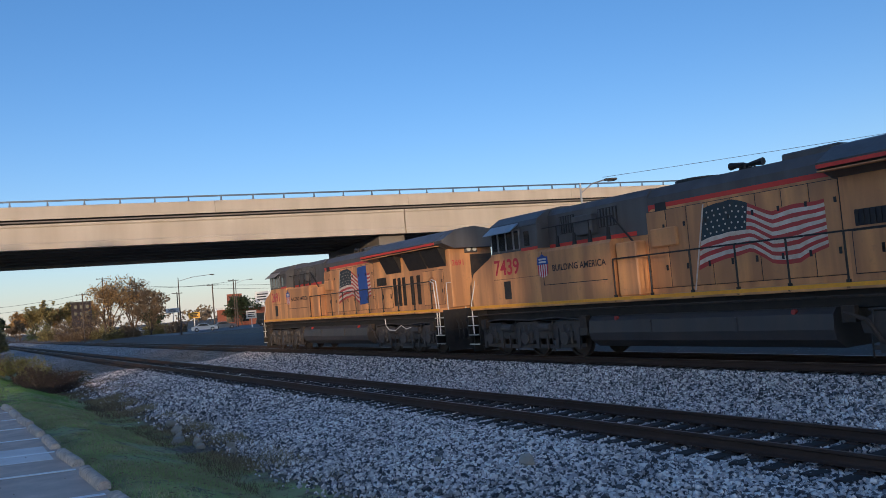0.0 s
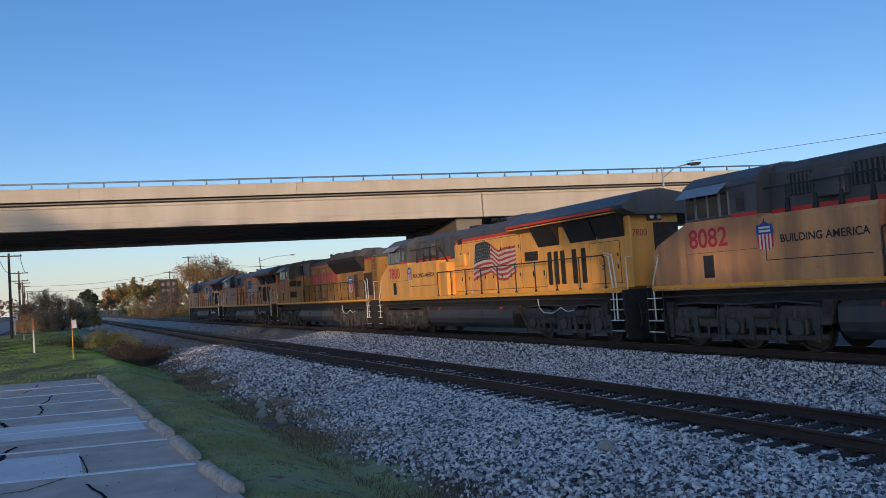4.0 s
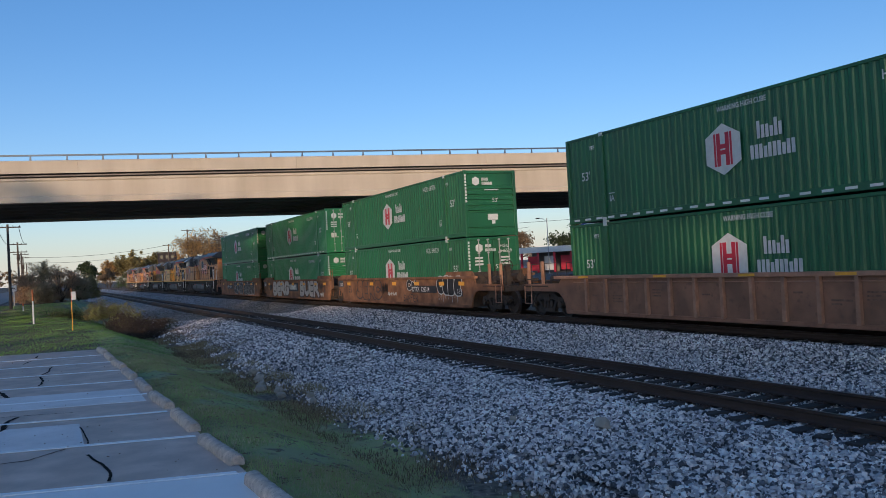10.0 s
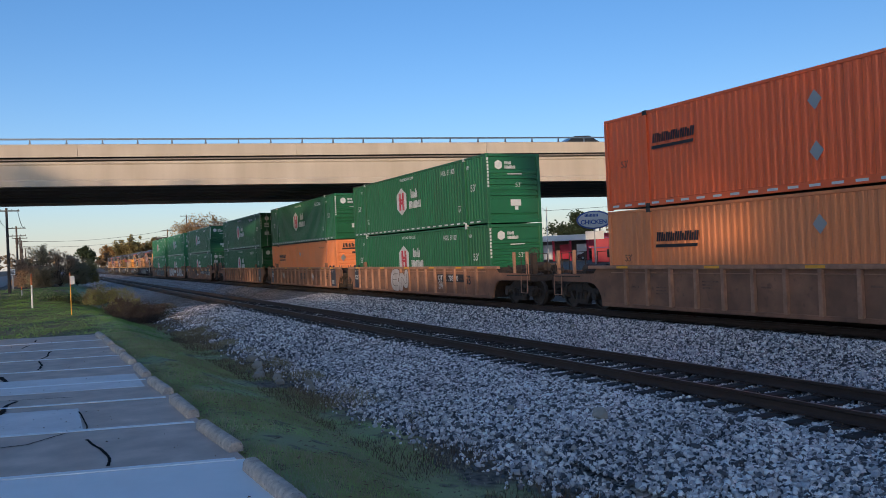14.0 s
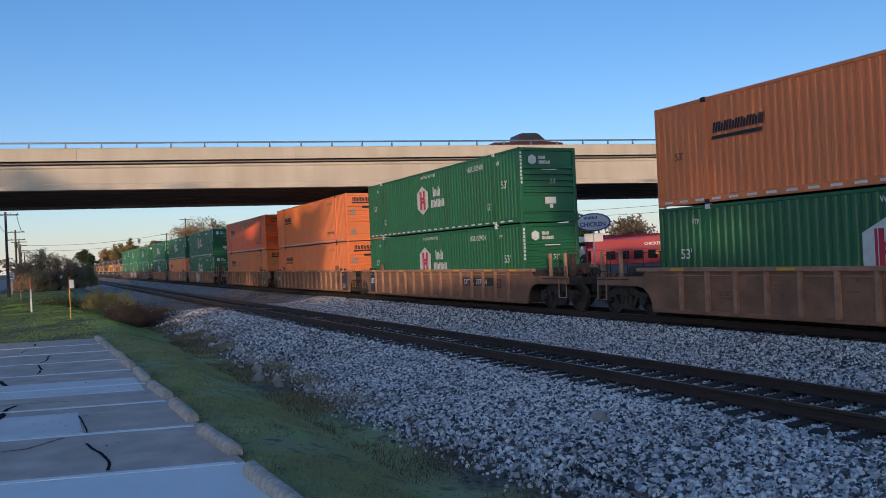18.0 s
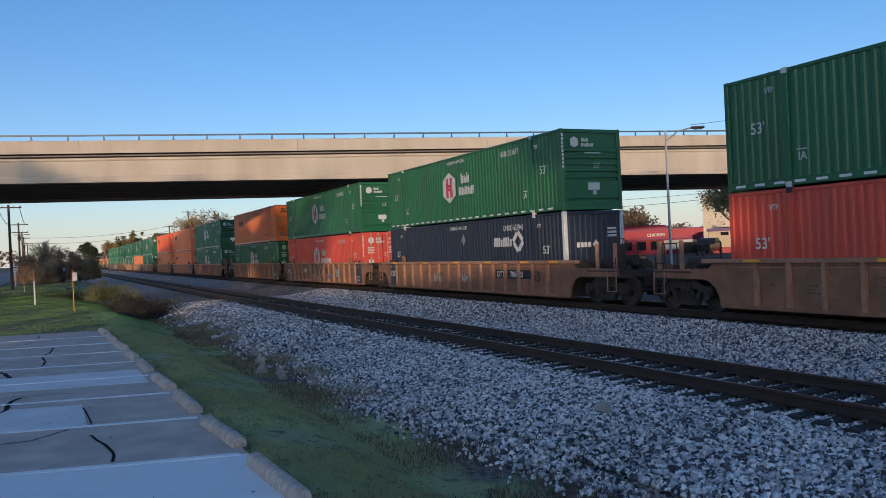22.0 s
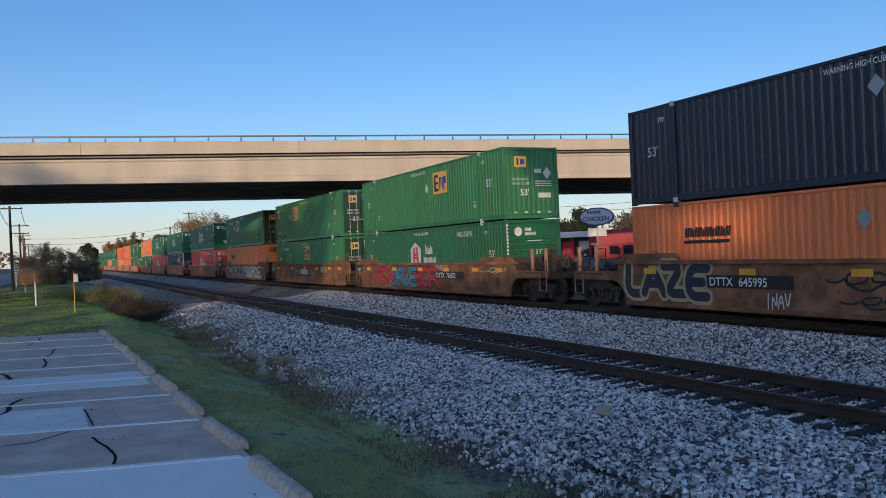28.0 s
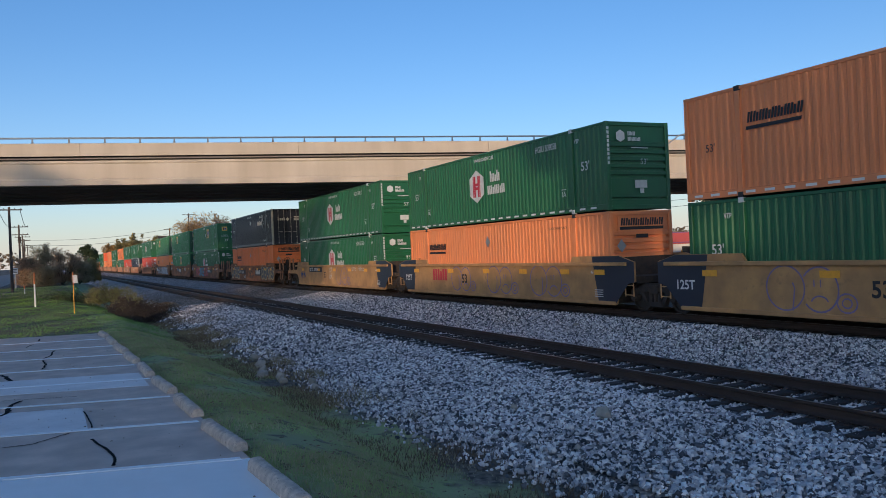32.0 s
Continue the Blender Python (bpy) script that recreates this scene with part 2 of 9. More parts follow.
M = {
    "green_fresh": surf("light_container_green", (0.030, 0.205, 0.080), 0.42, 0, 0.12, 0.5, 25, 0.04, (0.04, 0.10, 0.05), 0.3, 1),
    "green": surf("container_green", (0.016, 0.132, 0.052), 0.42, 0, 0.12, 0.5, 25, 0.04, (0.03, 0.07, 0.035), 0.35, 1),
    "emp": surf("mid_green_paint", (0.036, 0.20, 0.075), 0.45, 0, 0.14, 0.5, 25, 0.04, (0.05, 0.09, 0.05), 0.4, 1),
    "zinc": surf("zinc_plated_rod", (0.40, 0.40, 0.39), 0.5, 0.2, 0.15, 3, 40, 0.0),
    "door_green": surf("dark_door_green", (0.010, 0.062, 0.034), 0.5, 0, 0.2, 1.0, 25, 0.05, (0.02, 0.03, 0.025), 0.5, 1),
    "tan": surf("faded_yellow_decal", (0.74, 0.45, 0.11), 0.6, 0, 0.1, 2, 40, 0.0, (0.5, 0.33, 0.14), 0.3),
    "faded_blue": surf("faded_blue_decal", (0.42, 0.40, 0.30), 0.6, 0, 0.25, 6, 40, 0.0, (0.25, 0.32, 0.38), 0.7),
    "orange": surf("container_orange", (0.85, 0.235, 0.075), 0.5, 0, 0.1, 0.5, 25, 0.04, (0.45, 0.2, 0.08), 0.3, 1),
    "pale": surf("faded_orange", (0.84, 0.275, 0.095), 0.55, 0, 0.1, 0.5, 25, 0.04, (0.55, 0.26, 0.13), 0.35, 1),
    "vermilion": surf("container_vermilion", (0.98, 0.15, 0.035), 0.4, 0, 0.1, 0.5, 25, 0.04, (0.45, 0.1, 0.04), 0.25, 1),
    "red": surf("container_red", (0.66, 0.085, 0.05), 0.5, 0, 0.12, 0.5, 25, 0.04, (0.35, 0.07, 0.05), 0.35, 1),
    "navy": surf("container_navy", (0.012, 0.02, 0.045), 0.4, 0, 0.15, 0.5, 25, 0.04, (0.03, 0.035, 0.045), 0.3, 1),
    "brown": surf("well_car_brown", (0.38, 0.19, 0.115), 0.8, 0, 0.25, 0.6, 9, 0.15, (0.18, 0.105, 0.07), 0.8, 0, 0.2, 0.3, (0.15, 0.09, 0.065)),
    # lighter than the panels: wear, plus light on the ribs' faces put into colour
    "rib": surf("worn_lit_rib_brown", (0.44, 0.235, 0.145), 0.75, 0, 0.3, 1.5, 12, 0.15, (0.22, 0.12, 0.08), 0.5),
    "soot_paint": surf("worn_stencil_paint", (0.13, 0.075, 0.05), 0.8, 0, 0.4, 6, 40, 0, (0.3, 0.16, 0.1), 0.6),
    "rust_brown": surf("rusty_car_brown", (0.42, 0.20, 0.10), 0.8, 0, 0.3, 0.6, 9, 0.15, (0.13, 0.07, 0.045), 0.85, 0, 0.18, 0.3, (0.14, 0.07, 0.045)),
    "gold": surf("well_car_yellow", (0.62, 0.35, 0.13), 0.65, 0, 0.2, 0.6, 9, 0.1, (0.28, 0.16, 0.08), 0.7, 0, 0.2, grime=(0.3, 0.18, 0.09)),
    "black": surf("black_steel", (0.018, 0.018, 0.02), 0.6, 0, 0.3, 2, 30, 0.2, (0.05, 0.04, 0.03), 0.4),
    "grime": surf("running_gear", (0.036, 0.031, 0.028), 0.8, 0.0, 0.35, 3, 40, 0.3, (0.09, 0.055, 0.035), 0.5),
    "wheel": surf("worn_wheel_steel", (0.06, 0.054, 0.05), 0.6, 0.3, 0.3, 5, 40, 0.2, (0.07, 0.04, 0.025), 0.6),
    "armour": surf("locomotive_yellow", (0.95, 0.45, 0.085), 0.45, 0, 0.1, 0.7, 20, 0.04, (0.30, 0.17, 0.06), 0.4, 1),
    "armour_old": surf("weathered_locomotive_yellow", (0.82, 0.41, 0.16), 0.6, 0, 0.16, 0.7, 20, 0.06, (0.30, 0.15, 0.08), 0.75, 1, grime=(0.42, 0.22, 0.11)),
    "armour_dark": surf("sooty_locomotive_yellow", (0.56, 0.275, 0.05), 0.6, 0, 0.18, 0.7, 20, 0.06, (0.12, 0.07, 0.03), 0.75, 1, grime=(0.26, 0.14, 0.05)),
    "loco_gear": surf("locomotive_running_gear", (0.058, 0.056, 0.057), 0.7, 0, 0.3, 3, 40, 0.2, (0.11, 0.08, 0.06), 0.4),
    "tank": surf("dark_tank_steel", (0.05, 0.05, 0.055), 0.5, 0, 0.2, 1.2, 25, 0.1, (0.085, 0.07, 0.06), 0.45, 1),
    "flag_red": surf("faded_flag_red", (0.48, 0.045, 0.045), 0.55, 0, 0.14, 3, 40, 0.0, (0.25, 0.1, 0.06), 0.4),
    "flag_cream": surf("faded_flag_white", (0.66, 0.60, 0.52), 0.55, 0, 0.12, 3, 40, 0.0, (0.4, 0.28, 0.16), 0.4),
    "flag_navy": surf("faded_flag_navy", (0.016, 0.035, 0.05), 0.55, 0, 0.2, 3, 40, 0.0, (0.06, 0.055, 0.04), 0.35),
    "grey": surf("locomotive_grey", (0.10, 0.10, 0.105), 0.5, 0, 0.18, 1, 20, 0.06, (0.05, 0.045, 0.042), 0.5, 1),
    "stripe": surf("red_stripe", (0.62, 0.045, 0.03), 0.45, 0, 0.1, 1, 30, 0.0),
    "white": surf("white_marking", (0.75, 0.75, 0.73), 0.6, 0, 0.06, 3, 60, 0.0),
    "offwhite": surf("worn_white_marking", (0.62, 0.64, 0.62), 0.65, 0, 0.14, 6, 60, 0.0),
    "logo_red": surf("logo_red", (0.5, 0.025, 0.05), 0.5, 0, 0.06, 3, 60, 0.0),
    "ink": surf("dark_marking", (0.02, 0.02, 0.024), 0.6, 0, 0.1, 3, 60, 0.0),
    "yellow": surf("yellow_marking", (0.86, 0.42, 0.03), 0.5, 0, 0.12, 4, 40, 0.0, (0.4, 0.2, 0.05), 0.25),
    "blue": surf("blue_marking", (0.02, 0.07, 0.3), 0.5, 0, 0.1, 3, 60, 0.0),
    "cyan": surf("light_blue_paint", (0.05, 0.25, 0.42), 0.5, 0, 0.15, 3, 60, 0.0),
    "rope": surf("handrail_white", (0.7, 0.68, 0.64), 0.5, 0, 0.1, 3, 40, 0.0),
    "glass": pane("dark_glass"),
    "awning": surf("awning_metal", (0.30, 0.31, 0.33), 0.35, 0.4, 0.1, 2, 40, 0.02),
    "frame_steel": surf("window_frame_metal", (0.22, 0.22, 0.23), 0.5, 0.3, 0.1, 2, 40, 0.0),
    "steel": surf("galvanised_steel", (0.38, 0.39, 0.4), 0.45, 0.6, 0.12, 2, 40, 0.05),
    "lens": plain("lamp_lens", (0.75, 0.75, 0.7), 0.1),
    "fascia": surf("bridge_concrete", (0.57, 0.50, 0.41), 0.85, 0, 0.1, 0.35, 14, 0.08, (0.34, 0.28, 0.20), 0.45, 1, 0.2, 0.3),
    # darker than bridge_concrete: the shade under the deck put into the colour
    "concrete": surf("dark_shade_concrete", (0.22, 0.20, 0.18), 0.9, 0, 0.15, 0.6, 14, 0.15, (0.2, 0.18, 0.16), 0.45, 1, 0.2, 0.3),
    "asphalt": surf("asphalt", (0.055, 0.055, 0.058), 0.9, 0, 0.2, 0.6, 60, 0.3, (0.09, 0.085, 0.08), 0.4),
}

# ---- the ground ----
def rough_ground(x, y):
    return 0.05 * noise.noise((x * 0.35, y * 0.35, 0.3)) + 0.02 * noise.noise((x * 1.7, y * 1.7, 4.1))


def smooth(a, b, v):
    k = min(1.0, max(0.0, (v - a) / (b - a)))
    return k * k * (3 - 2 * k)


def land(x, y):
    """Height of the bare ground."""
    z = -0.17
    if y > -15.3:
        dip = smooth(-15.3, -13.0, y) * (1 - smooth(4.5, 9.0, y))
        z -= 0.62 * dip
    far = smooth(-36, -60, x) if x < -36 else 0.0
    if -17 < y < -10:
        z -= 0.35 * far * (1 - smooth(-80, -110, x) if x < -80 else 1) * smooth(-17, -14.5, y)
    z += rough_ground(x, y) * (0.3 if y < -15.2 and x > -31 else 1.0) * (1 if abs(y) < 60 and x > -150 else 0)
    if y > 30 or x < -100:
        z += 0.0
    return z


def lines_of(near, step, far):
    out, v, s = [near], near, step
    while v < far:
        v += s
        out.append(v)
        if v > near + 45:
            s *= 1.25
    return out


xs = sorted({round(-v, 3) for v in lines_of(0, 0.5, 2600)} | {round(v, 3) for v in lines_of(0, 1.0, 2200)})
ys = sorted([-18.0 - v for v in lines_of(0, 1.2, 2200)[1:]] + [-18.0 + 0.4 * i for i in range(16)] + [-11.5 + v for v in lines_of(0, 1.5, 2200)])
g = Form()
g.v = [(x, y, land(x, y)) for x in xs for y in ys]
ny = len(ys)
g.f = [(i * ny + j, (i + 1) * ny + j, (i + 1) * ny + j + 1, i * ny + j + 1) for i in range(len(xs) - 1) for j in range(ny - 1)]
g.m = [0] * len(g.f)


def turf(name):
    """Short dormant turf: green and straw patches, bare soil, fallen leaves."""
    m = surf(name, (0.33, 0.40, 0.165), 0.9, 0, 0.3, 0.5, 22, 0.6, (0.38, 0.33, 0.20), 0.6, 0, 0.12, 0.2, grime=(0.19, 0.15, 0.10))
    t = m.node_tree
    L, N = t.links.new, t.nodes.new
    base = t.nodes["Principled BSDF"].inputs["Base Color"]
    co, sep = N("ShaderNodeTexCoord"), N("ShaderNodeSeparateXYZ")
    L(co.outputs["Object"], sep.inputs[0])
    n = N("ShaderNodeTexNoise")
    n.inputs["Scale"].default_value, n.inputs["Detail"].default_value = 0.7, 6
    L(co.outputs["Object"], n.inputs["Vector"])
    wob = N("ShaderNodeMath")
    wob.operation = "MULTIPLY_ADD"
    wob.inputs[1].default_value = 3.2
    L(n.outputs[0], wob.inputs[0])
    L(sep.outputs["Y"], wob.inputs[2])
    edge = N("ShaderNodeMapRange")
    edge.inputs["From Min"].default_value, edge.inputs["From Max"].default_value = -11.45, -10.9
    L(wob.outputs[0], edge.inputs["Value"])
    soil = N("ShaderNodeValToRGB")
    soil.color_ramp.elements[0].color, soil.color_ramp.elements[1].color = (0.075, 0.062, 0.05, 1), (0.26, 0.22, 0.17, 1)
    n2 = N("ShaderNodeTexNoise")
    n2.inputs["Scale"].default_value, n2.inputs["Detail"].default_value = 9, 8
    L(co.outputs["Object"], n2.inputs["Vector"])
    L(n2.outputs[0], soil.inputs[0])
    soil.color_ramp.elements[0].position, soil.color_ramp.elements[1].position = 0.35, 0.7
    near = N("ShaderNodeMapRange")
    near.inputs["From Min"].default_value, near.inputs["From Max"].default_value = -14.0, -14.5
    L(wob.outputs[0], near.inputs["Value"])
    patch = N("ShaderNodeTexNoise")
    patch.inputs["Scale"].default_value, patch.inputs["Detail"].default_value = 2.6, 7
    L(co.outputs["Object"], patch.inputs["Vector"])
    spot = N("ShaderNodeMapRange")
    spot.inputs["From Min"].default_value, spot.inputs["From Max"].default_value = 0.54, 0.62
    spot.inputs["To Max"].default_value = 0.75
    L(patch.outputs[0], spot.inputs["Value"])
    worn = N("ShaderNodeMath")
    worn.operation = "MAXIMUM"
    L(near.outputs[0], worn.inputs[0])
    L(spot.outputs[0], worn.inputs[1])
    both = N("ShaderNodeMath")
    both.operation = "MAXIMUM"
    L(edge.outputs[0], both.inputs[0])
    L(worn.outputs[0], both.inputs[1])
    x = N("ShaderNodeMix")
    x.data_type = "RGBA"
    L(both.outputs[0], x.inputs["Factor"])
    L(base.links[0].from_socket, x.inputs[6])
    L(soil.outputs[0], x.inputs[7])
    L(x.outputs[2], base)
    return m


M["turf"] = turf("short_grass")
ground = solid("ground", g, M["turf"], "short patchy green grass and bare soil", "ground", kind="structure", smooth=True)

# ballast under both tracks
SECTION = ((-12.95, -1.0), (-12.5, -0.83), (-11.95, -0.71), (-11.2, -0.62), (-10.2, -0.55), (-9.3, -0.505), (-8.4, -0.50), (-7.0, -0.51), (-5.6, -0.50),
           (-4.7, -0.49), (-3.9, -0.50), (-3.1, -0.45), (-2.3, -0.30), (-1.5, -0.225), (0.0, -0.235), (1.5, -0.225), (2.4, -0.32), (3.4, -0.6), (4.4, -0.95))


def bed(y):
    for (a, za), (b, zb) in zip(SECTION, SECTION[1:]):
        if a <= y <= b:
            return za + (zb - za) * (y - a) / (b - a)
    return -1.0


def toe_shift(x):
    """How far the foot of the ballast strays from its usual line."""
    drift = float(np.interp(x, (-60, -30, -22, -18, -13.6, -10.5, -7.6, -5.0), (0.1, 0.25, 0.35, 0.25, 0.05, 0.25, 0.75, 0.95)))
    return drift + 0.40 * noise.noise((x * 0.22, 0, 7)) + 0.28 * noise.noise((x * 0.8, 3, 7))


bxs = [70 - 0.5 * i for i in range(300)]
while bxs[-1] > -1500:
    bxs.append(bxs[-1] - max(0.5, (-80 - bxs[-1]) * 0.08 + 0.6))
g = Form()
for x in bxs:
    for i, (y, z) in enumerate(SECTION):
        yy = y + (toe_shift(x) if i < 4 else 0)
        g.v.append((x, yy, z + (0.03 * noise.noise((x * 0.8, y * 0.8, 1)) if i > 0 else 0)))
k = len(SECTION)
g.f = [((i + 1) * k + j, i * k + j, i * k + j + 1, (i + 1) * k + j + 1) for i in range(len(bxs) - 1) for j in range(k - 1)]
g.f = [q[::-1] for q in g.f]
g.m = [0] * len(g.f)


def gravel(name, island):
    """Crushed limestone: pale, blue-grey, tan and dark stones; the bed is toned darker for shaded gaps."""
    m = bpy.data.materials.new(name)
    m.use_nodes = True
    t = m.node_tree
    L, N = t.links.new, t.nodes.new
    b = t.nodes["Principled BSDF"]
    b.inputs["Roughness"].default_value = 0.9
    b.inputs["Specular IOR Level"].default_value = 0.25
    rm = N("ShaderNodeValToRGB")
    el = rm.color_ramp.elements
    el[0].position, el[0].color = 0.0, (0.045, 0.047, 0.052, 1)
    el[1].position, el[1].color = 1.0, (0.86, 0.81, 0.77, 1)
    for pos, c in ((0.28, (0.14, 0.14, 0.148, 1)), (0.45, (0.54, 0.49, 0.46, 1)), (0.6, (0.39, 0.38, 0.39, 1)), (0.80, (0.77, 0.715, 0.68, 1))):
        e = el.new(pos)
        e.color = c
    co = N("ShaderNodeTexCoord").outputs["Object"]
    n = N("ShaderNodeTexNoise")
    n.inputs["Scale"].default_value, n.inputs["Detail"].default_value = 0.5, 3
    L(co, n.inputs["Vector"])
    n2 = N("ShaderNodeTexNoise")
    n2.inputs["Scale"].default_value, n2.inputs["Detail"].default_value = 60, 3
    L(co, n2.inputs["Vector"])
    bp = N("ShaderNodeBump")
    if island:
        L(N("ShaderNodeNewGeometry").outputs["Random Per Island"], rm.inputs[0])
        bp.inputs["Strength"].default_value, bp.inputs["Distance"].default_value = 0.4, 0.006
        L(n2.outputs[0], bp.inputs["Height"])
    else:
        v = N("ShaderNodeTexVoronoi")
        v.inputs["Scale"].default_value = 13
        L(co, v.inputs["Vector"])
        sep = N("ShaderNodeSeparateColor")
        L(v.outputs["Color"], sep.inputs[0])
        L(sep.outputs[0], rm.inputs[0])
        bp.inputs["Strength"].default_value, bp.inputs["Distance"].default_value = 1.0, 0.05
        bp.invert = True
        L(v.outputs["Distance"], bp.inputs["Height"])
    L(bp.outputs[0], b.inputs["Normal"])
    x = N("ShaderNodeMix")
    x.data_type, x.blend_type = "RGBA", "MULTIPLY"
    x.inputs["Factor"].default_value = 1.0
    tone = N("ShaderNodeMapRange")
    tone.inputs["From Min"].default_value, tone.inputs["From Max"].default_value = 0.3, 0.7
    # bed toned down: shade in the gaps between stones put into its colour
    tone.inputs["To Min"].default_value, tone.inputs["To Max"].default_value = (1.12, 1.42) if island else (0.62, 0.9)
    L(n.outputs[0], tone.inputs["Value"])
    L(rm.outputs[0], x.inputs[6])
    L(tone.outputs[0], x.inputs[7])
    L(x.outputs[2], b.inputs["Base Color"])
    return m


M["gravel"], M["stone"] = gravel("shade_toned_gravel", False), gravel("ballast_stones", True)
solid("ballast_bed", g, M["gravel"], "bed of pale crushed limestone ballast under the tracks", "ballast", kind="structure", smooth=True)


def bulk(name, verts, faces, material, label, category, smooth=False):
    """One object of many loose pieces, from arrays of n x 3 places and m x 3 corners."""
    me = bpy.data.meshes.new(name)
    me.vertices.add(len(verts))
    me.vertices.foreach_set("co", np.ascontiguousarray(verts, dtype=np.float32).ravel())
    me.loops.add(faces.size)
    me.loops.foreach_set("vertex_index", np.ascontiguousarray(faces, dtype=np.int32).ravel())
    me.polygons.add(len(faces))
    me.polygons.foreach_set("loop_start", np.arange(0, faces.size, 3, dtype=np.int32))
    me.polygons.foreach_set("loop_total", np.full(len(faces), 3, dtype=np.int32))
    me.materials.append(material)
    me.update(calc_edges=True)
    me.validate()
    return tagged(new(name, me), label, category, kind="stuff")


RNG = np.random.default_rng(7)
PHI = (1 + 5 ** 0.5) / 2
ICO_V = np.array([(-1, PHI, 0), (1, PHI, 0), (-1, -PHI, 0), (1, -PHI, 0), (0, -1, PHI), (0, 1, PHI), (0, -1, -PHI), (0, 1, -PHI), (PHI, 0, -1), (PHI, 0, 1), (-PHI, 0, -1), (-PHI, 0, 1)]) / 1.902
ICO_F = np.array([(0, 11, 5), (0, 5, 1), (0, 1, 7), (0, 7, 10), (0, 10, 11), (1, 5, 9), (5, 11, 4), (11, 10, 2), (10, 7, 6), (7, 1, 8),
                  (3, 9, 4), (3, 4, 2), (3, 2, 6), (3, 6, 8), (3, 8, 9), (4, 9, 5), (2, 4, 11), (6, 2, 10), (8, 6, 7), (9, 8, 1)])
CUBE_V = np.array([(x, y, z) for x in (-1, 1) for y in (-1, 1) for z in (-1, 1)], float) * 0.66
CUBE_F = np.array([(0, 1, 3), (0, 3, 2), (4, 6, 7), (4, 7, 5), (0, 4, 5), (0, 5, 1), (2, 3, 7), (2, 7, 6), (0, 2, 6), (0, 6, 4), (1, 5, 7), (1, 7, 3)])
OCT_V = np.array([(1, 0, 0), (-1, 0, 0), (0, 1, 0), (0, -1, 0), (0, 0, 1), (0, 0, -1)], float)
OCT_F = np.array([(0, 2, 4), (2, 1, 4), (1, 3, 4), (3, 0, 4), (2, 0, 5), (1, 2, 5), (3, 1, 5), (0, 3, 5)])


def pebbles(places, sizes, V, F):
    n = len(places)
    j = V[None] * (1 + RNG.uniform(-0.28, 0.28, (n, len(V), 1))) * RNG.uniform(0.6, 1.25, (n, 1, 3)) * sizes[:, None, None]
    a = RNG.normal(size=(n, 4))
    a /= np.linalg.norm(a, axis=1)[:, None]
    w, x, y, z = a.T
    R = np.stack([1 - 2 * (y * y + z * z), 2 * (x * y - z * w), 2 * (x * z + y * w), 2 * (x * y + z * w), 1 - 2 * (x * x + z * z), 2 * (y * z - x * w),
                  2 * (x * z - y * w), 2 * (y * z + x * w), 1 - 2 * (x * x + y * y)], 1).reshape(n, 3, 3)
    v = np.einsum("nij,nkj->nki", R, j) + places[:, None, :]
    f = F[None] + (np.arange(n) * len(V))[:, None, None]
    return v.reshape(-1, 3), f.reshape(-1, 3)


def strew(n, x0, x1, y0, y1, lo, hi, V, F, clear=()):
    """Stones laid over the ballast; the toe thins out."""
    x, y = RNG.uniform(x0, x1, n), RNG.uniform(y0, y1, n)
    ty = np.array([toe_shift(a) for a in x])
    keep = (y - ty > -12.2) | (RNG.random(n) < np.clip((y - ty + 13.2) / 1.2, 0, 1) ** 2.6)
    for c, half in clear:
        keep &= np.abs(y - c) > half
    x, y, ty = x[keep], y[keep], ty[keep]
    z = np.array([max(bed(min(4.3, b - (t if b < -10 else 0))), land(a, b)) if b < -11.5 else bed(min(4.3, b)) for a, b, t in zip(x, y, ty)])
    s = RNG.uniform(lo, hi, len(x)) * RNG.choice((0.8, 1.0, 1.25), len(x), p=(0.4, 0.45, 0.15))
    return pebbles(np.c_[x, y, z + s * 0.35 + RNG.uniform(-0.006, 0.016, len(x))], s, V, F)


v, f = strew(104000, -22, 1, -13.9, -7.2, 0.022, 0.042, CUBE_V, CUBE_F)
bulk("ballast_stones", v, f, M["stone"], "loose crushed limestone ballast, pale and blue-grey", "ballast")
v, f = strew(58000, -24, 3, -7.2, -1.2, 0.026, 0.043, OCT_V, OCT_F)
bulk("ballast_stones", v, f, M["stone"], "loose crushed limestone between the two tracks", "ballast")
v, f = strew(54000, -52, -22, -13.6, -1.2, 0.034, 0.056, OCT_V, OCT_F)
bulk("ballast_stones", v, f, M["stone"], "loose crushed limestone on the embankment", "ballast")

M["rock"] = surf("limestone_rock", (0.42, 0.38, 0.32), 0.9, 0, 0.15, 4, 40, 0.6, (0.25, 0.22, 0.18), 0.4)
# the few large pale rocks that lie on the slope
for x, y, z, s in ((-10.35, -9.95, -0.42, 0.17), (-21.5, -2.7, -0.40, 0.17), (-20.4, -12.95, -0.76, 0.24), (-21.2, -12.75, -0.74, 0.2), (-19.2, -12.7, -0.74, 0.2), (-19.9, -12.6, -0.72, 0.16), (-12.0, -10.6, -0.5, 0.1),
                   (-22.4, -12.5, -0.72, 0.2), (-24.0, -12.3, -0.70, 0.17), (-17.6, -12.4, -0.7, 0.14), (-18.3, -12.25, -0.68, 0.12), (-9.3, -11.2, -0.57, 0.09)):
    vv, ff = pebbles(np.array([(x, y, z)]), np.array([s * 0.78]), ICO_V, ICO_F)
    q = Form().add([tuple(p) for p in vv], [tuple(t) for t in ff])
    solid("rock", q, M["rock"], "pale weathered limestone rock on the ballast slope", "rock", "rocks on the slope")

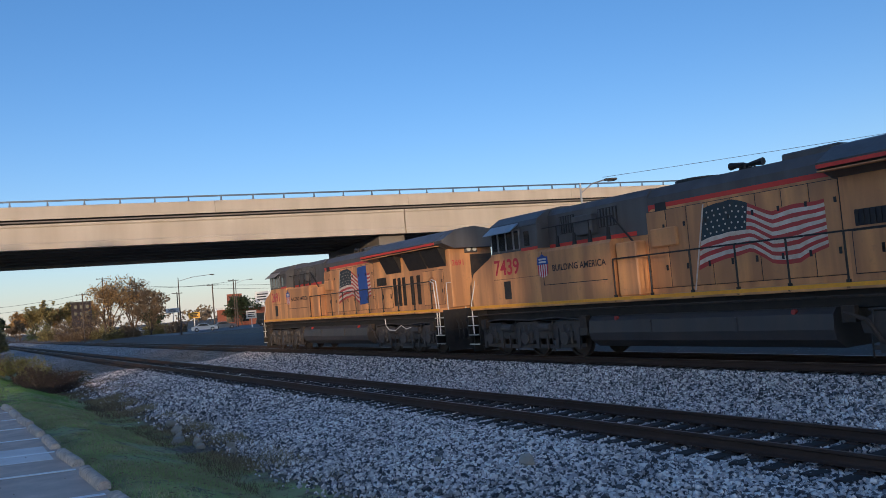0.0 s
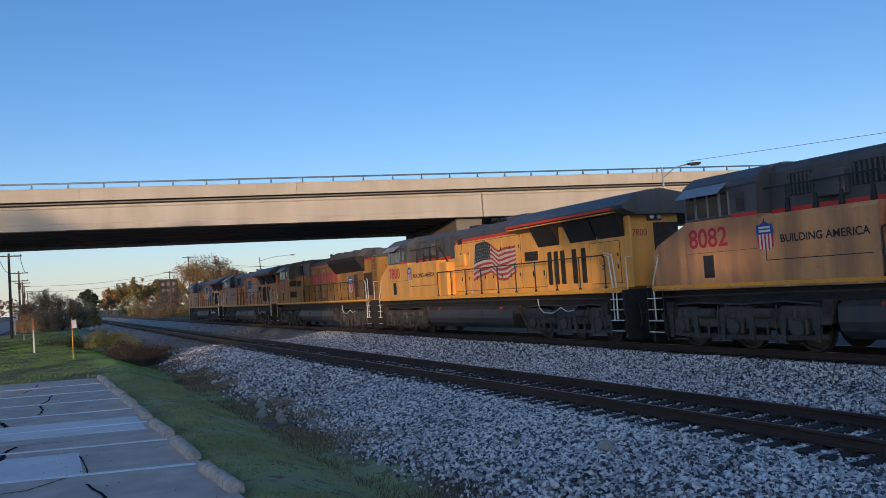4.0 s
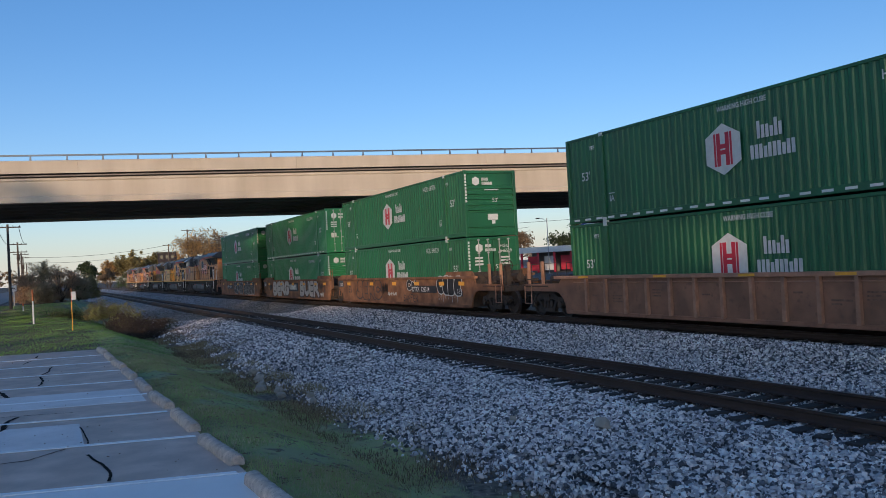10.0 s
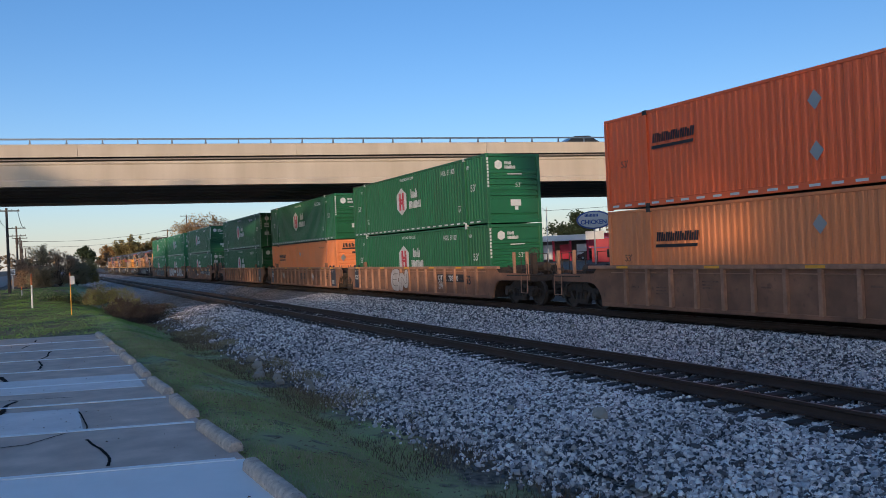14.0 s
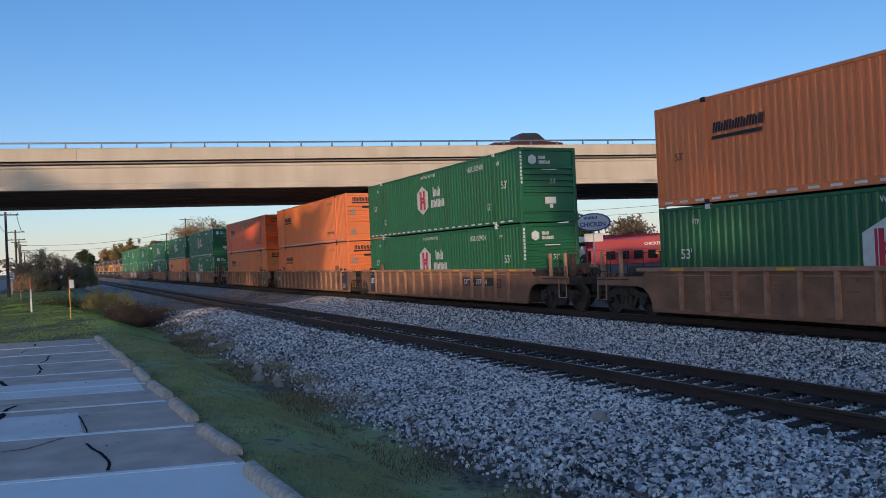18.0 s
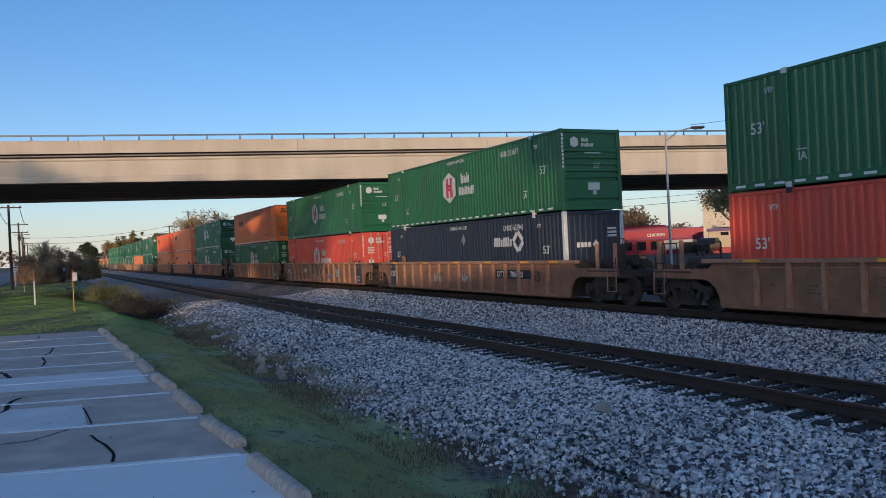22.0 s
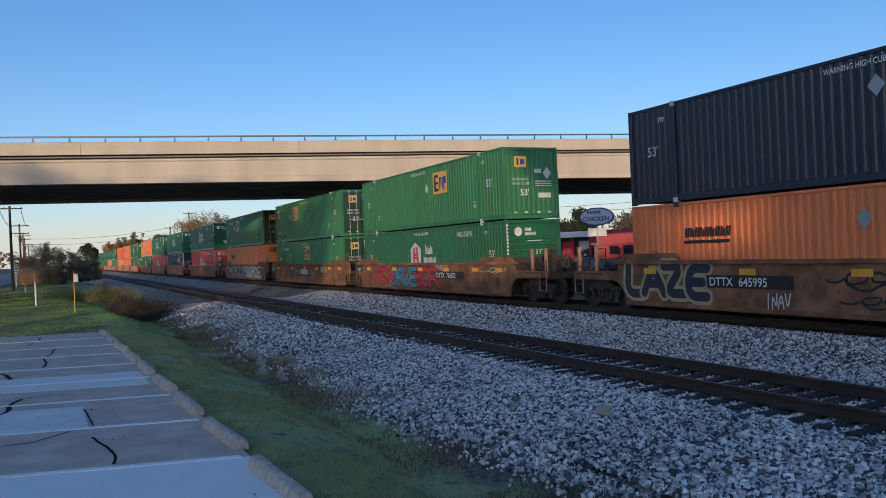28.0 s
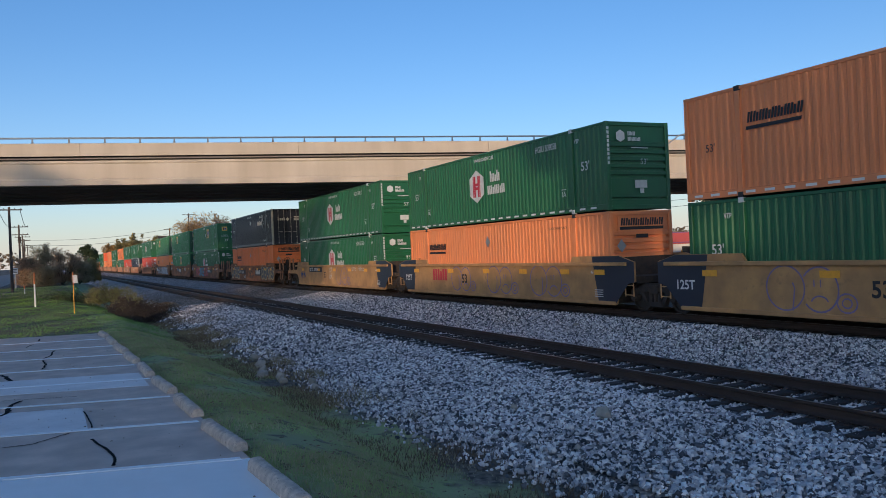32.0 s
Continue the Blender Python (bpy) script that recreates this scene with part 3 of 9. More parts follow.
# blades of grass on the strip and the lawn
def blades(n, x0, x1, y0, y1, h, material, label, thick=0.006, patch=0.1, rise=land):
    x, y = RNG.uniform(x0, x1, n), RNG.uniform(y0, y1, n)
    d = np.array([noise.noise((a * 0.6, b * 0.6, 9)) for a, b in zip(x, y)])
    keep = (d > -patch - RNG.random(n) * 0.3) & ((y > -15.58 + 0.0255 * (x + 9.66)) | (x < -31))
    x, y, d = x[keep], y[keep], d[keep]
    z = np.array([rise(a, b) for a, b in zip(x, y)])
    n = len(x)
    ang = RNG.uniform(0, 6.283, n)
    hh = h * RNG.uniform(0.5, 1.3, n) * (1 + d)
    lean = RNG.uniform(0.1, 0.7, n) * hh
    la = RNG.uniform(0, 6.283, n)
    base = np.c_[x, y, z - 0.005]
    o = np.c_[np.cos(ang), np.sin(ang), np.zeros(n)] * thick
    tip = base + np.c_[np.cos(la) * lean, np.sin(la) * lean, hh]
    v = np.stack([base - o, base + o, tip], 1).reshape(-1, 3)
    return bulk("grass", v, np.arange(3 * n).reshape(-1, 3), material, label, "grass")


M["blade"] = surf("grass_blade", (0.36, 0.50, 0.17), 0.7, 0, 0.35, 0.7, 9, 0, (0.26, 0.20, 0.10), 0.55)
M["weed"] = surf("dry_weed", (0.18, 0.12, 0.07), 0.8, 0, 0.4, 1.2, 9, 0, (0.06, 0.045, 0.025), 0.6)
blades(78000, -31, -4, -16.0, -12.7, 0.05, M["blade"], "short mown grass with dry patches", 0.005)
M["dull_blade"] = surf("dull_grass_blade", (0.50, 0.44, 0.27), 0.8, 0, 0.4, 1.0, 9, 0, (0.2, 0.17, 0.1), 0.5)
blades(38000, -31, -4, -16.0, -12.4, 0.06, M["dull_blade"], "dry and dull grass among the green", 0.007, 0.0)
M["lawn"] = surf("lawn_blade", (0.15, 0.27, 0.06), 0.7, 0, 0.2, 0.5, 9, 0)
blades(46000, -62, -31, -24, -13.2, 0.06, M["lawn"], "short green lawn grass", 0.009, 0.4)
blades(8000, -112, -72, -23, -14.8, 0.06, M["dull_blade"], "pale dull grass at the far end of the lawn", 0.02, 0.4)
blades(30000, -112, -62, -23, -14.8, 0.06, M["lawn"], "green grass at the far end of the lawn", 0.02, 0.4)
blades(15000, -34, -6, -13.5, -11.8, 0.10, M["weed"], "dry brown weeds along the ballast toe", 0.007, -0.02)
M["straw"] = surf("straw_grass", (0.36, 0.30, 0.17), 0.8, 0, 0.3, 1.2, 9, 0, (0.2, 0.15, 0.08), 0.5)
blades(14000, -36, -13, -13.0, -11.7, 0.12, M["straw"], "pale straw grass tufts at the ballast toe", 0.006, -0.08, lambda a, b: max(bed(b), land(a, b)))
blades(12000, -60, -31, -13.3, -10.4, 0.06, M["weed"], "dry brown weeds on the far ballast slope", 0.014, -0.05, lambda a, b: max(bed(b), land(a, b)) + 0.02)
blades(6000, -60, -29, -13.0, -10.2, 0.06, M["straw"], "straw grass on the far ballast slope", 0.01, -0.15, lambda a, b: max(bed(b), land(a, b)) + 0.02)
# fallen leaves
n = 3000
lx, ly = RNG.uniform(-34, -3, n), RNG.uniform(-19.5, -12.6, n)
lz = np.where(ly < -15.55, -0.085, np.array([land(a, b) for a, b in zip(lx, ly)]) + 0.035)
la = RNG.uniform(0, 6.283, n)
ls = RNG.uniform(0.012, 0.042, n) * np.where(ly < -15.55, 0.6, 1.0)
dx, dy = np.cos(la) * ls, np.sin(la) * ls
v = np.stack([np.c_[lx - dx, ly - dy, lz], np.c_[lx + dy * 0.5, ly - dx * 0.5, lz + 0.012], np.c_[lx + dx, ly + dy, lz], np.c_[lx - dy * 0.5, ly + dx * 0.5, lz + 0.012]], 1).reshape(-1, 3)
i4 = np.arange(n)[:, None] * 4
keep = RNG.random(n) < np.where(ly < -15.55, 0.12, 1.0)
i4 = i4[keep]
M["litter"] = surf("fallen_leaf", (0.24, 0.15, 0.09), 0.8, 0, 0.5, 3, 9, 0)
bulk("fallen_leaves", v, np.concatenate([i4 + np.array([[0, 1, 2]]), i4 + np.array([[0, 2, 3]])]), M["litter"], "scattered brown fallen leaves on the grass", "leaves")

# ---- parking lot ----
LOT = -0.10
SK = math.tan(radians(15.5))                      # the stalls lean against the kerb line


def lot_x(x, y):
    """x of a stall line that meets the kerb line at x."""
    return x + (y + 15.9) * SK


def kerb(x):
    """y of the lot's front edge."""
    return -15.60 + 0.0255 * (x + 9.66)


def stall(x0, x1, y0, y1, z0, z1, inset=0.0):
    """A block of the lot between two stall lines; y1 None: up to the front edge."""
    g = Form()
    ya, yb = (y1, y1) if y1 is not None else (kerb(x0) - inset, kerb(x1) - inset)
    p = [(lot_x(x0, y0), y0), (lot_x(x1, y0), y0), (lot_x(x1, yb), yb), (lot_x(x0, ya), ya)]
    return g.slab(p, z0, z1, "z")


def slab_mat(name, c, amount):
    return surf(name, c, 0.88, 0, 0.12, 0.9, 45, 0.25, tuple(a * 0.62 for a in c), amount, 0, 0.2, 0.3, grime=tuple(a * 0.75 for a in c))


M["lot_old"] = slab_mat("weathered_concrete", (0.74, 0.595, 0.505), 0.7)
M["lot_new"] = surf("new_concrete", (0.94, 0.94, 0.93), 0.85, 0, 0.03, 0.9, 45, 0.15, (0.78, 0.77, 0.75), 0.3, 0, 0.2, 0.3)
M["lot_mid"] = slab_mat("patched_concrete", (0.86, 0.82, 0.80), 0.3)
M["tar"] = surf("crack_sealant", (0.01, 0.01, 0.011), 0.95, 0, 0.2, 3, 40, 0.1, spec=0.1)
M["line"] = surf("road_paint_white", (0.97, 0.97, 0.97), 0.7, 0, 0.05, 2, 60, 0.05, (0.62, 0.6, 0.57), 0.25)
M["stop"] = surf("old_wheel_stop", (0.70, 0.60, 0.51), 0.95, 0, 0.35, 5, 70, 1.0, (0.3, 0.25, 0.21), 0.55, 0, 0.2, 0.3, grime=(0.09, 0.08, 0.07))
pavement = thing("pavement", "worn concrete parking lot slabs with tar-sealed cracks", "pavement", kind="structure")
PITCH = 2.55
EDGES = [-9.6 - PITCH * i for i in range(-5, 9)]
rows = [(None, -21.5), (-21.5, -27.0), (-27.0, -34.0), (-34.0, -41)]
new_slabs = {(4, 0), (4, 1), (2, 0)}
for i, (a, b) in enumerate(zip(EDGES, EDGES[1:])):
    for j, (c, d) in enumerate(rows):
        q = stall(b + 0.006, a - 0.006, d + 0.006, c - 0.006 if c is not None else None, LOT - 0.14, LOT + 0.004 * ((i * 7 + j * 3) % 3 - 1))
        part("slab", q, M["lot_new"] if (i, j) in new_slabs else M["lot_old"], pavement)
for a, b, c, d in ((EDGES[7] + 0.55, EDGES[6] - 0.08, -21.2, -17.2), (EDGES[8] - 1.05, EDGES[8] + 1.0, -21.0, -16.0)):
    part("slab", stall(a, b, c, d, LOT - 0.1, LOT + 0.0055), M["lot_mid"], pavement, "pale concrete patch")
g = stall(EDGES[-1] - 0.05, EDGES[0], -41, None, LOT - 0.2, LOT - 0.02, 0.02)
part("joint_bed", g, M["tar"], pavement)
for i, a in enumerate(EDGES):
    if i > 12:
        continue
    g = stall(a - 0.06, a + 0.06, -21.3, None, LOT + 0.002, LOT + 0.011, 0.1)
    part("stall_line", g, M["line"], pavement, "white painted stall line")


def crack(pts, w):
    g = Form()
    for (x0, y0), (x1, y1) in zip(pts, pts[1:]):
        steps = 12
        last = None
        for s in range(steps + 1):
            k = s / steps
            x, y = x0 + (x1 - x0) * k, y0 + (y1 - y0) * k
            jx = 0.05 * noise.noise((x * 3, y * 3, 2)) + 0.02 * noise.noise((x * 11, y * 11, 5))
            jy = 0.04 * noise.noise((x * 3, y * 3, 8))
            ww = w * 0.5 * (0.6 + 0.7 * random.random())
            dx, dy = (x1 - x0), (y1 - y0)
            d = math.hypot(dx, dy)
            nx, ny_ = -dy / d * ww, dx / d * ww
            now = ((x + jx - nx, y + jy - ny_), (x + jx + nx, y + jy + ny_))
            if last:
                g.add([(*last[0], LOT + 0.010), (*last[1], LOT + 0.010), (*now[1], LOT + 0.010), (*now[0], LOT + 0.010)], [(0, 1, 2, 3), (3, 2, 1, 0)][:1])
            last = now
    return g


CRACKS = ((((-11.79, -17.18), (-11.29, -17.1), (-10.89, -17.02), (-10.47, -16.98), (-10.07, -17.02)), 0.038), (((-11.97, -18.25), (-11.96, -17.89), (-12.24, -17.63), (-12.42, -17.42)), 0.025),
          (((-14.17, -17.21), (-13.51, -17.19), (-13.03, -17.17), (-12.6, -17.16)), 0.022), (((-14.3, -18.5), (-14.78, -18.3), (-15.47, -18.29), (-16.02, -18.16)), 0.08),
          (((-16.21, -18.46), (-16.08, -17.96), (-15.79, -17.27)), 0.025), (((-20.19, -18.66), (-19.74, -18.54), (-18.94, -18.41)), 0.09), (((-20.6, -17.84), (-21.67, -17.77), (-22.55, -17.85)), 0.05),
          (((-23.01, -17.85), (-23.52, -17.67), (-24.94, -17.59)), 0.05), (((-26.56, -18.33), (-26.9, -18.24), (-27.44, -18.14)), 0.05), (((-28.58, -18.01), (-29.39, -17.98)), 0.05))
for pts, w in CRACKS:
    part("sealed_crack", crack(pts, w), M["tar"], pavement, "black tar crack seal")

# wheel stops: rounded precast bars with cut ends
g = Form()
prof = [(0.095, 0.0), (0.095, 0.05), (0.083, 0.095), (0.056, 0.122), (0.02, 0.134), (-0.02, 0.134), (-0.056, 0.122), (-0.083, 0.095), (-0.095, 0.05), (-0.095, 0.0)]
np_, HALF = len(prof), 0.86
spans = [(-HALF, 0.86)] + [(-HALF + 0.04 + (2 * HALF - 0.08) * s / 26, 1.0) for s in range(27)] + [(HALF, 0.86)]
for x, e in spans:
    for y, z in prof:
        w = e * (1 + 0.03 * noise.noise((x * 3.1, y * 9, z * 9)) + 0.07 * noise.noise((x * 13, y * 30, z * 30)))
        g.v.append((x + 0.012 * noise.noise((y * 20, z * 20, x)), y * w, max(0, z * w)))
g.f = [(s * np_ + a, (s + 1) * np_ + a, (s + 1) * np_ + a + 1, s * np_ + a + 1) for s in range(len(spans) - 1) for a in range(np_ - 1)]
for s, turn in ((0, 1), (len(spans) - 1, -1)):
    k = len(g.v)
    g.v += g.v[s * np_:s * np_ + np_]
    g.f.append(tuple(range(k, k + np_))[::turn])
g.m = [0] * len(g.f)
stop_mesh = g.mesh("wheel_stop", M["stop"], True)
for i, a in enumerate(EDGES[3:13]):
    ob = solid("wheel_stop", stop_mesh, None, "worn rounded concrete wheel stop at the lot's edge", "wheel stop", "wheel stops along the lot's edge")
    ob.matrix_world = pose(a - 1.20 + 0.03 * ((i * 5) % 3), kerb(a - 1.3) - 0.015 - 0.002 * max(0, a + 22), LOT - 0.004, 0, 0, 2.2 + ((i * 7) % 5 - 2) * 0.8)

# ---- tracks ----
M["rail"] = surf("rusty_rail", (0.062, 0.040, 0.031), 0.7, 0.2, 0.25, 1.2, 40, 0.2, (0.05, 0.03, 0.022), 0.5)
M["railhead"] = surf("worn_rail_head", (0.20, 0.19, 0.185), 0.33, 0.8, 0.15, 1.0, 40, 0.05, (0.10, 0.07, 0.05), 0.35)
M["tie"] = surf("creosoted_tie", (0.028, 0.025, 0.024), 0.85, 0, 0.3, 2.5, 35, 0.4, (0.055, 0.05, 0.046), 0.4)
RAIL = ((-0.075, 0), (-0.075, 0.012), (-0.02, 0.03), (-0.009, 0.05), (-0.009, 0.125), (-0.036, 0.145), (-0.036, 0.178), (-0.028, 0.186),
        (0.028, 0.186), (0.036, 0.178), (0.036, 0.145), (0.009, 0.125), (0.009, 0.05), (0.02, 0.03), (0.075, 0.012), (0.075, 0))
tie_form = Form().cbox(-0.115, 0.115, -1.3, 1.3, -0.18, 0.0, 0.012)
tie_mesh = tie_form.mesh("tie", M["tie"])
plate_form = Form()
for y in (-0.753, 0.753):
    plate_form.cbox(-0.09, 0.09, y - 0.17, y + 0.17, 0.0, 0.016, 0.004)
    for sx in (-0.06, 0.06):
        for sy in (-0.1, 0.1):
            plate_form.box(sx - 0.012, sx + 0.012, y + sy - 0.014, y + sy + 0.014, 0.016, 0.04)
plate_mesh = plate_form.mesh("tie_plate", M["rail"])


def track(name, label, y, top, x_from, x_to, near):
    tr = thing(name, label, "railroad track", pose(0, y, top - 0.2), kind="structure")
    for s in (-0.753, 0.753):
        g = Form()
        g.slab([(s + a, b + 0.014) for a, b in RAIL], x_from, x_to, "x")
        r = part("rail", g, M["rail"], tr, "rusty steel rail with a worn bright head")
        h = Form().box(x_from, x_to, s - 0.024, s + 0.024, 0.2, 0.2018)
        part("rail_head", h, M["railhead"], r, "worn shiny rail head")
    rest, restp = Form(), Form()
    x = 6.0
    i = 0
    while x > x_from:
        jit, turn = random.uniform(-0.04, 0.04), random.uniform(-1.2, 1.2)
        if i < near:
            t = part("tie", tie_mesh, None, tr)
            t.matrix_local = pose(x + jit, random.uniform(-0.06, 0.06), -0.002 - random.random() * 0.012, 0, 0, turn)
            if i < 90:
                part("tie_plate", plate_mesh, None, t)
        else:
            rest.box(x + jit - 0.115, x + jit + 0.115, -1.3, 1.3, -0.18, -0.004)
        x -= 0.53 if x > -200 else 1.06
        i += 1
    part("tie", rest, M["tie"], tr, "row of dark creosoted ties")["kind"] = "stuff"
    return tr


track("siding_track", "siding track with rusty rails on dark wooden ties", -6.98, -0.226, -900, 60, 140)
track("main_track", "main track with rails on dark wooden ties", 0.0, 0.0, -900, 330, 90)

M["dirt"] = surf("dark_trackside_dirt", (0.09, 0.08, 0.072), 0.95, 0, 0.3, 0.8, 30, 0.5, (0.09, 0.08, 0.07), 0.5, grime=(0.24, 0.22, 0.2))
g = Form()
rows_x = [60 - 6 * i for i in range(40)]
for x in rows_x:
    for j in range(6):
        y = 3.9 + j * 2.1
        g.v.append((x, y + (toe_shift(x) if j == 5 else 0), max(land(x, y) + 0.05, -0.93)))
g.f = [(i * 6 + j, i * 6 + j + 1, (i + 1) * 6 + j + 1, (i + 1) * 6 + j) for i in range(len(rows_x) - 1) for j in range(5)]
g.m = [0] * len(g.f)
solid("trackside_dirt", g, M["dirt"], "strip of dark gravelly dirt beyond the main track", "ground", kind="structure", smooth=True)

# ---- the overpass ----
BN = Vector((math.sin(radians(-80.4)), math.cos(radians(-80.4)), 0))      # away from the near fascia
BT = Vector((BN.y, -BN.x, 0))                                              # along the deck
EYE0 = Vector((0, -17.57, 0))
BRIDGE = Matrix(((BT.x, BN.x, 0, EYE0.x), (BT.y, BN.y, 0, EYE0.y), (0, 0, 1, 0), (0, 0, 0, 1)))     # x along the deck, y across it
D0, D1 = 54.0, 71.0
over = thing("overpass", "long pale concrete road overpass on round columns", "bridge", BRIDGE, kind="structure")


def low(s):
    return 7.09 - 0.0065 * s - 0.00004 * s * s


def top(s):
    return 9.70 + 0.001 * s


def strip(s0, s1, outline, step=8.0):
    """A bar along the deck; outline gives (across, height over the deck's datum, follows the lower edge?)."""
    g = Form()
    n = max(1, int(round((s1 - s0) / step)))
    for i in range(n + 1):
        s = s0 + (s1 - s0) * i / n
        for y, z, foot in outline:
            g.v.append((s, y, z + (low(s) if foot else top(s))))
    k = len(outline)
    for i in range(n):
        for j in range(k):
            g.f.append((i * k + j, i * k + (j + 1) % k, (i + 1) * k + (j + 1) % k, (i + 1) * k + j))
    g.f += [tuple(range(k))[::-1], tuple(range(n * k, n * k + k))]
    g.m = [0] * len(g.f)
    return g


SPAN = [-430.0, -60.0, -20.0, 18.9, 57.0, 72.0]
for a, b in zip(SPAN, SPAN[1:]):
    # fascia girder: web, bottom flange, top flange
    part("fascia_girder", strip(a + 0.045, b - 0.045, [(D0, 0, 1), (D0, 0.32, 1), (D0 + 0.07, 0.42, 1), (D0 + 0.07, -1.26, 0), (D0, -1.18, 0), (D0, -1.06, 0), (D0 + 0.7, -1.06, 0), (D0 + 0.7, 0, 1)]), M["fascia"], over)
    part("fascia_girder", strip(a + 0.045, b - 0.045, [(D1 - 0.7, 0, 1), (D1 - 0.7, -1.0, 0), (D1, -1.0, 0), (D1, 0, 1)]), M["fascia"], over)
    # inner girders in the darkened concrete, which carries the underside's shade
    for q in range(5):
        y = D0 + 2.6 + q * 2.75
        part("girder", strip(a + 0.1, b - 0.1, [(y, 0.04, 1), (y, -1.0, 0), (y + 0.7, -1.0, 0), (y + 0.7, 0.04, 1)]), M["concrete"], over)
part("deck_slab", strip(-430, 72, [(D0 + 0.45, -1.05, 0), (D0 + 0.45, -0.97, 0), (D0 - 0.05, -0.965, 0), (D0 - 0.05, -0.885, 0), (D0 + 0.45, -0.88, 0), (D0 + 0.45, -0.795, 0), (D1 - 0.2, -0.795, 0), (D1 - 0.2, -1.05, 0)]), M["concrete"], over, "deck slab with a drip edge in shade-darkened concrete")
part("carriageway", strip(-430, 520, [(D0 + 0.3, -0.79, 0), (D0 + 0.3, -0.44, 0), (D1 - 0.3, -0.44, 0), (D1 - 0.3, -0.79, 0)]), M["asphalt"], over, "asphalt carriageway")
for a, b in zip([-430, -100] + [-60.0 + 13.2 * i for i in range(10)], [-100, -60] + [-46.8 + 13.2 * i for i in range(10)]):
    part("parapet", strip(a + 0.008, b - 0.008, [(D0 - 0.16, -0.79, 0), (D0 - 0.16, -0.04, 0), (D0 - 0.12, 0.0, 0), (D0 + 0.10, 0.0, 0), (D0 + 0.2, -0.6, 0)]), M["fascia"], over)
part("parapet", strip(72.2, 520, [(D0 - 0.16, -0.86, 0), (D0 - 0.16, 0.0, 0), (D0 + 0.10, 0.0, 0), (D0 + 0.2, -0.6, 0)]), M["fascia"], over)
part("parapet", strip(-430, 520, [(D1 - 0.2, -0.6, 0), (D1 - 0.1, 0.0, 0), (D1 + 0.16, 0.0, 0), (D1 + 0.16, -0.86, 0)]), M["fascia"], over)
M["railing"] = surf("painted_railing", (0.10, 0.14, 0.19), 0.5, 0.2, 0.15, 2, 40, 0.05)
for yy in (D0 - 0.02, D1 + 0.02):
    g = strip(-100, 80, [(yy - 0.045, 0.27, 0), (yy - 0.045, 0.37, 0), (yy + 0.045, 0.37, 0), (yy + 0.045, 0.27, 0)])
    hand = part("handrail", g, M["railing"], over, "blue-grey steel pipe railing")
    post = Form().slab([(-0.07, -0.02), (0.07, -0.02), (0.03, 0.31), (-0.03, 0.31)], -0.025, 0.025, "y").mesh("railing_post", M["railing"])
    for i in range(70):
        s = -9.84 + 2.035 * (i - 22)
        if -60 < s < 80:
            p = part("railing_post", post, None, hand)
            p.matrix_local = pose(s, yy, top(s))
# bents: cap beams on three columns each
for s in (-20.0, 18.1, 57.2):
    zt = low(s) - 0.005
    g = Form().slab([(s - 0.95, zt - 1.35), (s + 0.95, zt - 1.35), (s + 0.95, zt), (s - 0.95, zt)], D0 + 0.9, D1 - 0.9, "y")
    # cap beams use the shade-darkened concrete, unlike the columns
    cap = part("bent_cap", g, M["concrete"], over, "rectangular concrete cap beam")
    for y in (D0 + 2.7, D0 + 8.5, D0 + 14.6):
        g = Form().rod((s, y, -0.9), (s, y, zt - 1.35), 0.58, 20)
        part("column", g, M["fascia"], over, "round concrete column", True)
M["paving"] = surf("sloped_paving", (0.60, 0.50, 0.38), 0.9, 0, 0.2, 0.5, 18, 0.2, (0.32, 0.26, 0.19), 0.6, 0, 0.2, 0.3, grime=(0.36, 0.30, 0.23))
# sloped paving and fill behind the last bent
g = Form().slab([(48.0, -0.9), (560, -0.9), (560, 8.8), (79, 8.8), (77, 7.4), (70, 5.62)], D0 + 0.4, D1 - 0.4, "y")
part("abutment", g, M["paving"], over, "sloped concrete abutment paving")
M["bank"] = surf("dry_bank", (0.14, 0.11, 0.06), 0.95, 0, 0.25, 0.3, 14, 0.5, (0.07, 0.08, 0.03), 0.5)
g = Form()
for s in (81.0, 540.0):
    g.v += [(s, D0 - 17, -0.8), (s, D0 + 0.3, 8.7), (s, D1 - 0.3, 8.7), (s, D1 + 2.0, -0.8)]
g.v += [(66.0, D0 - 4, -0.8), (70.0, D1 + 1, -0.8)]
g.f = [(0, 4, 5, 1), (1, 5, 6, 2), (2, 6, 7, 3), (0, 1, 8), (2, 3, 9)]
g.m = [0] * len(g.f)
part("embankment", g, M["bank"], over, "grassy fill of the road's approach")

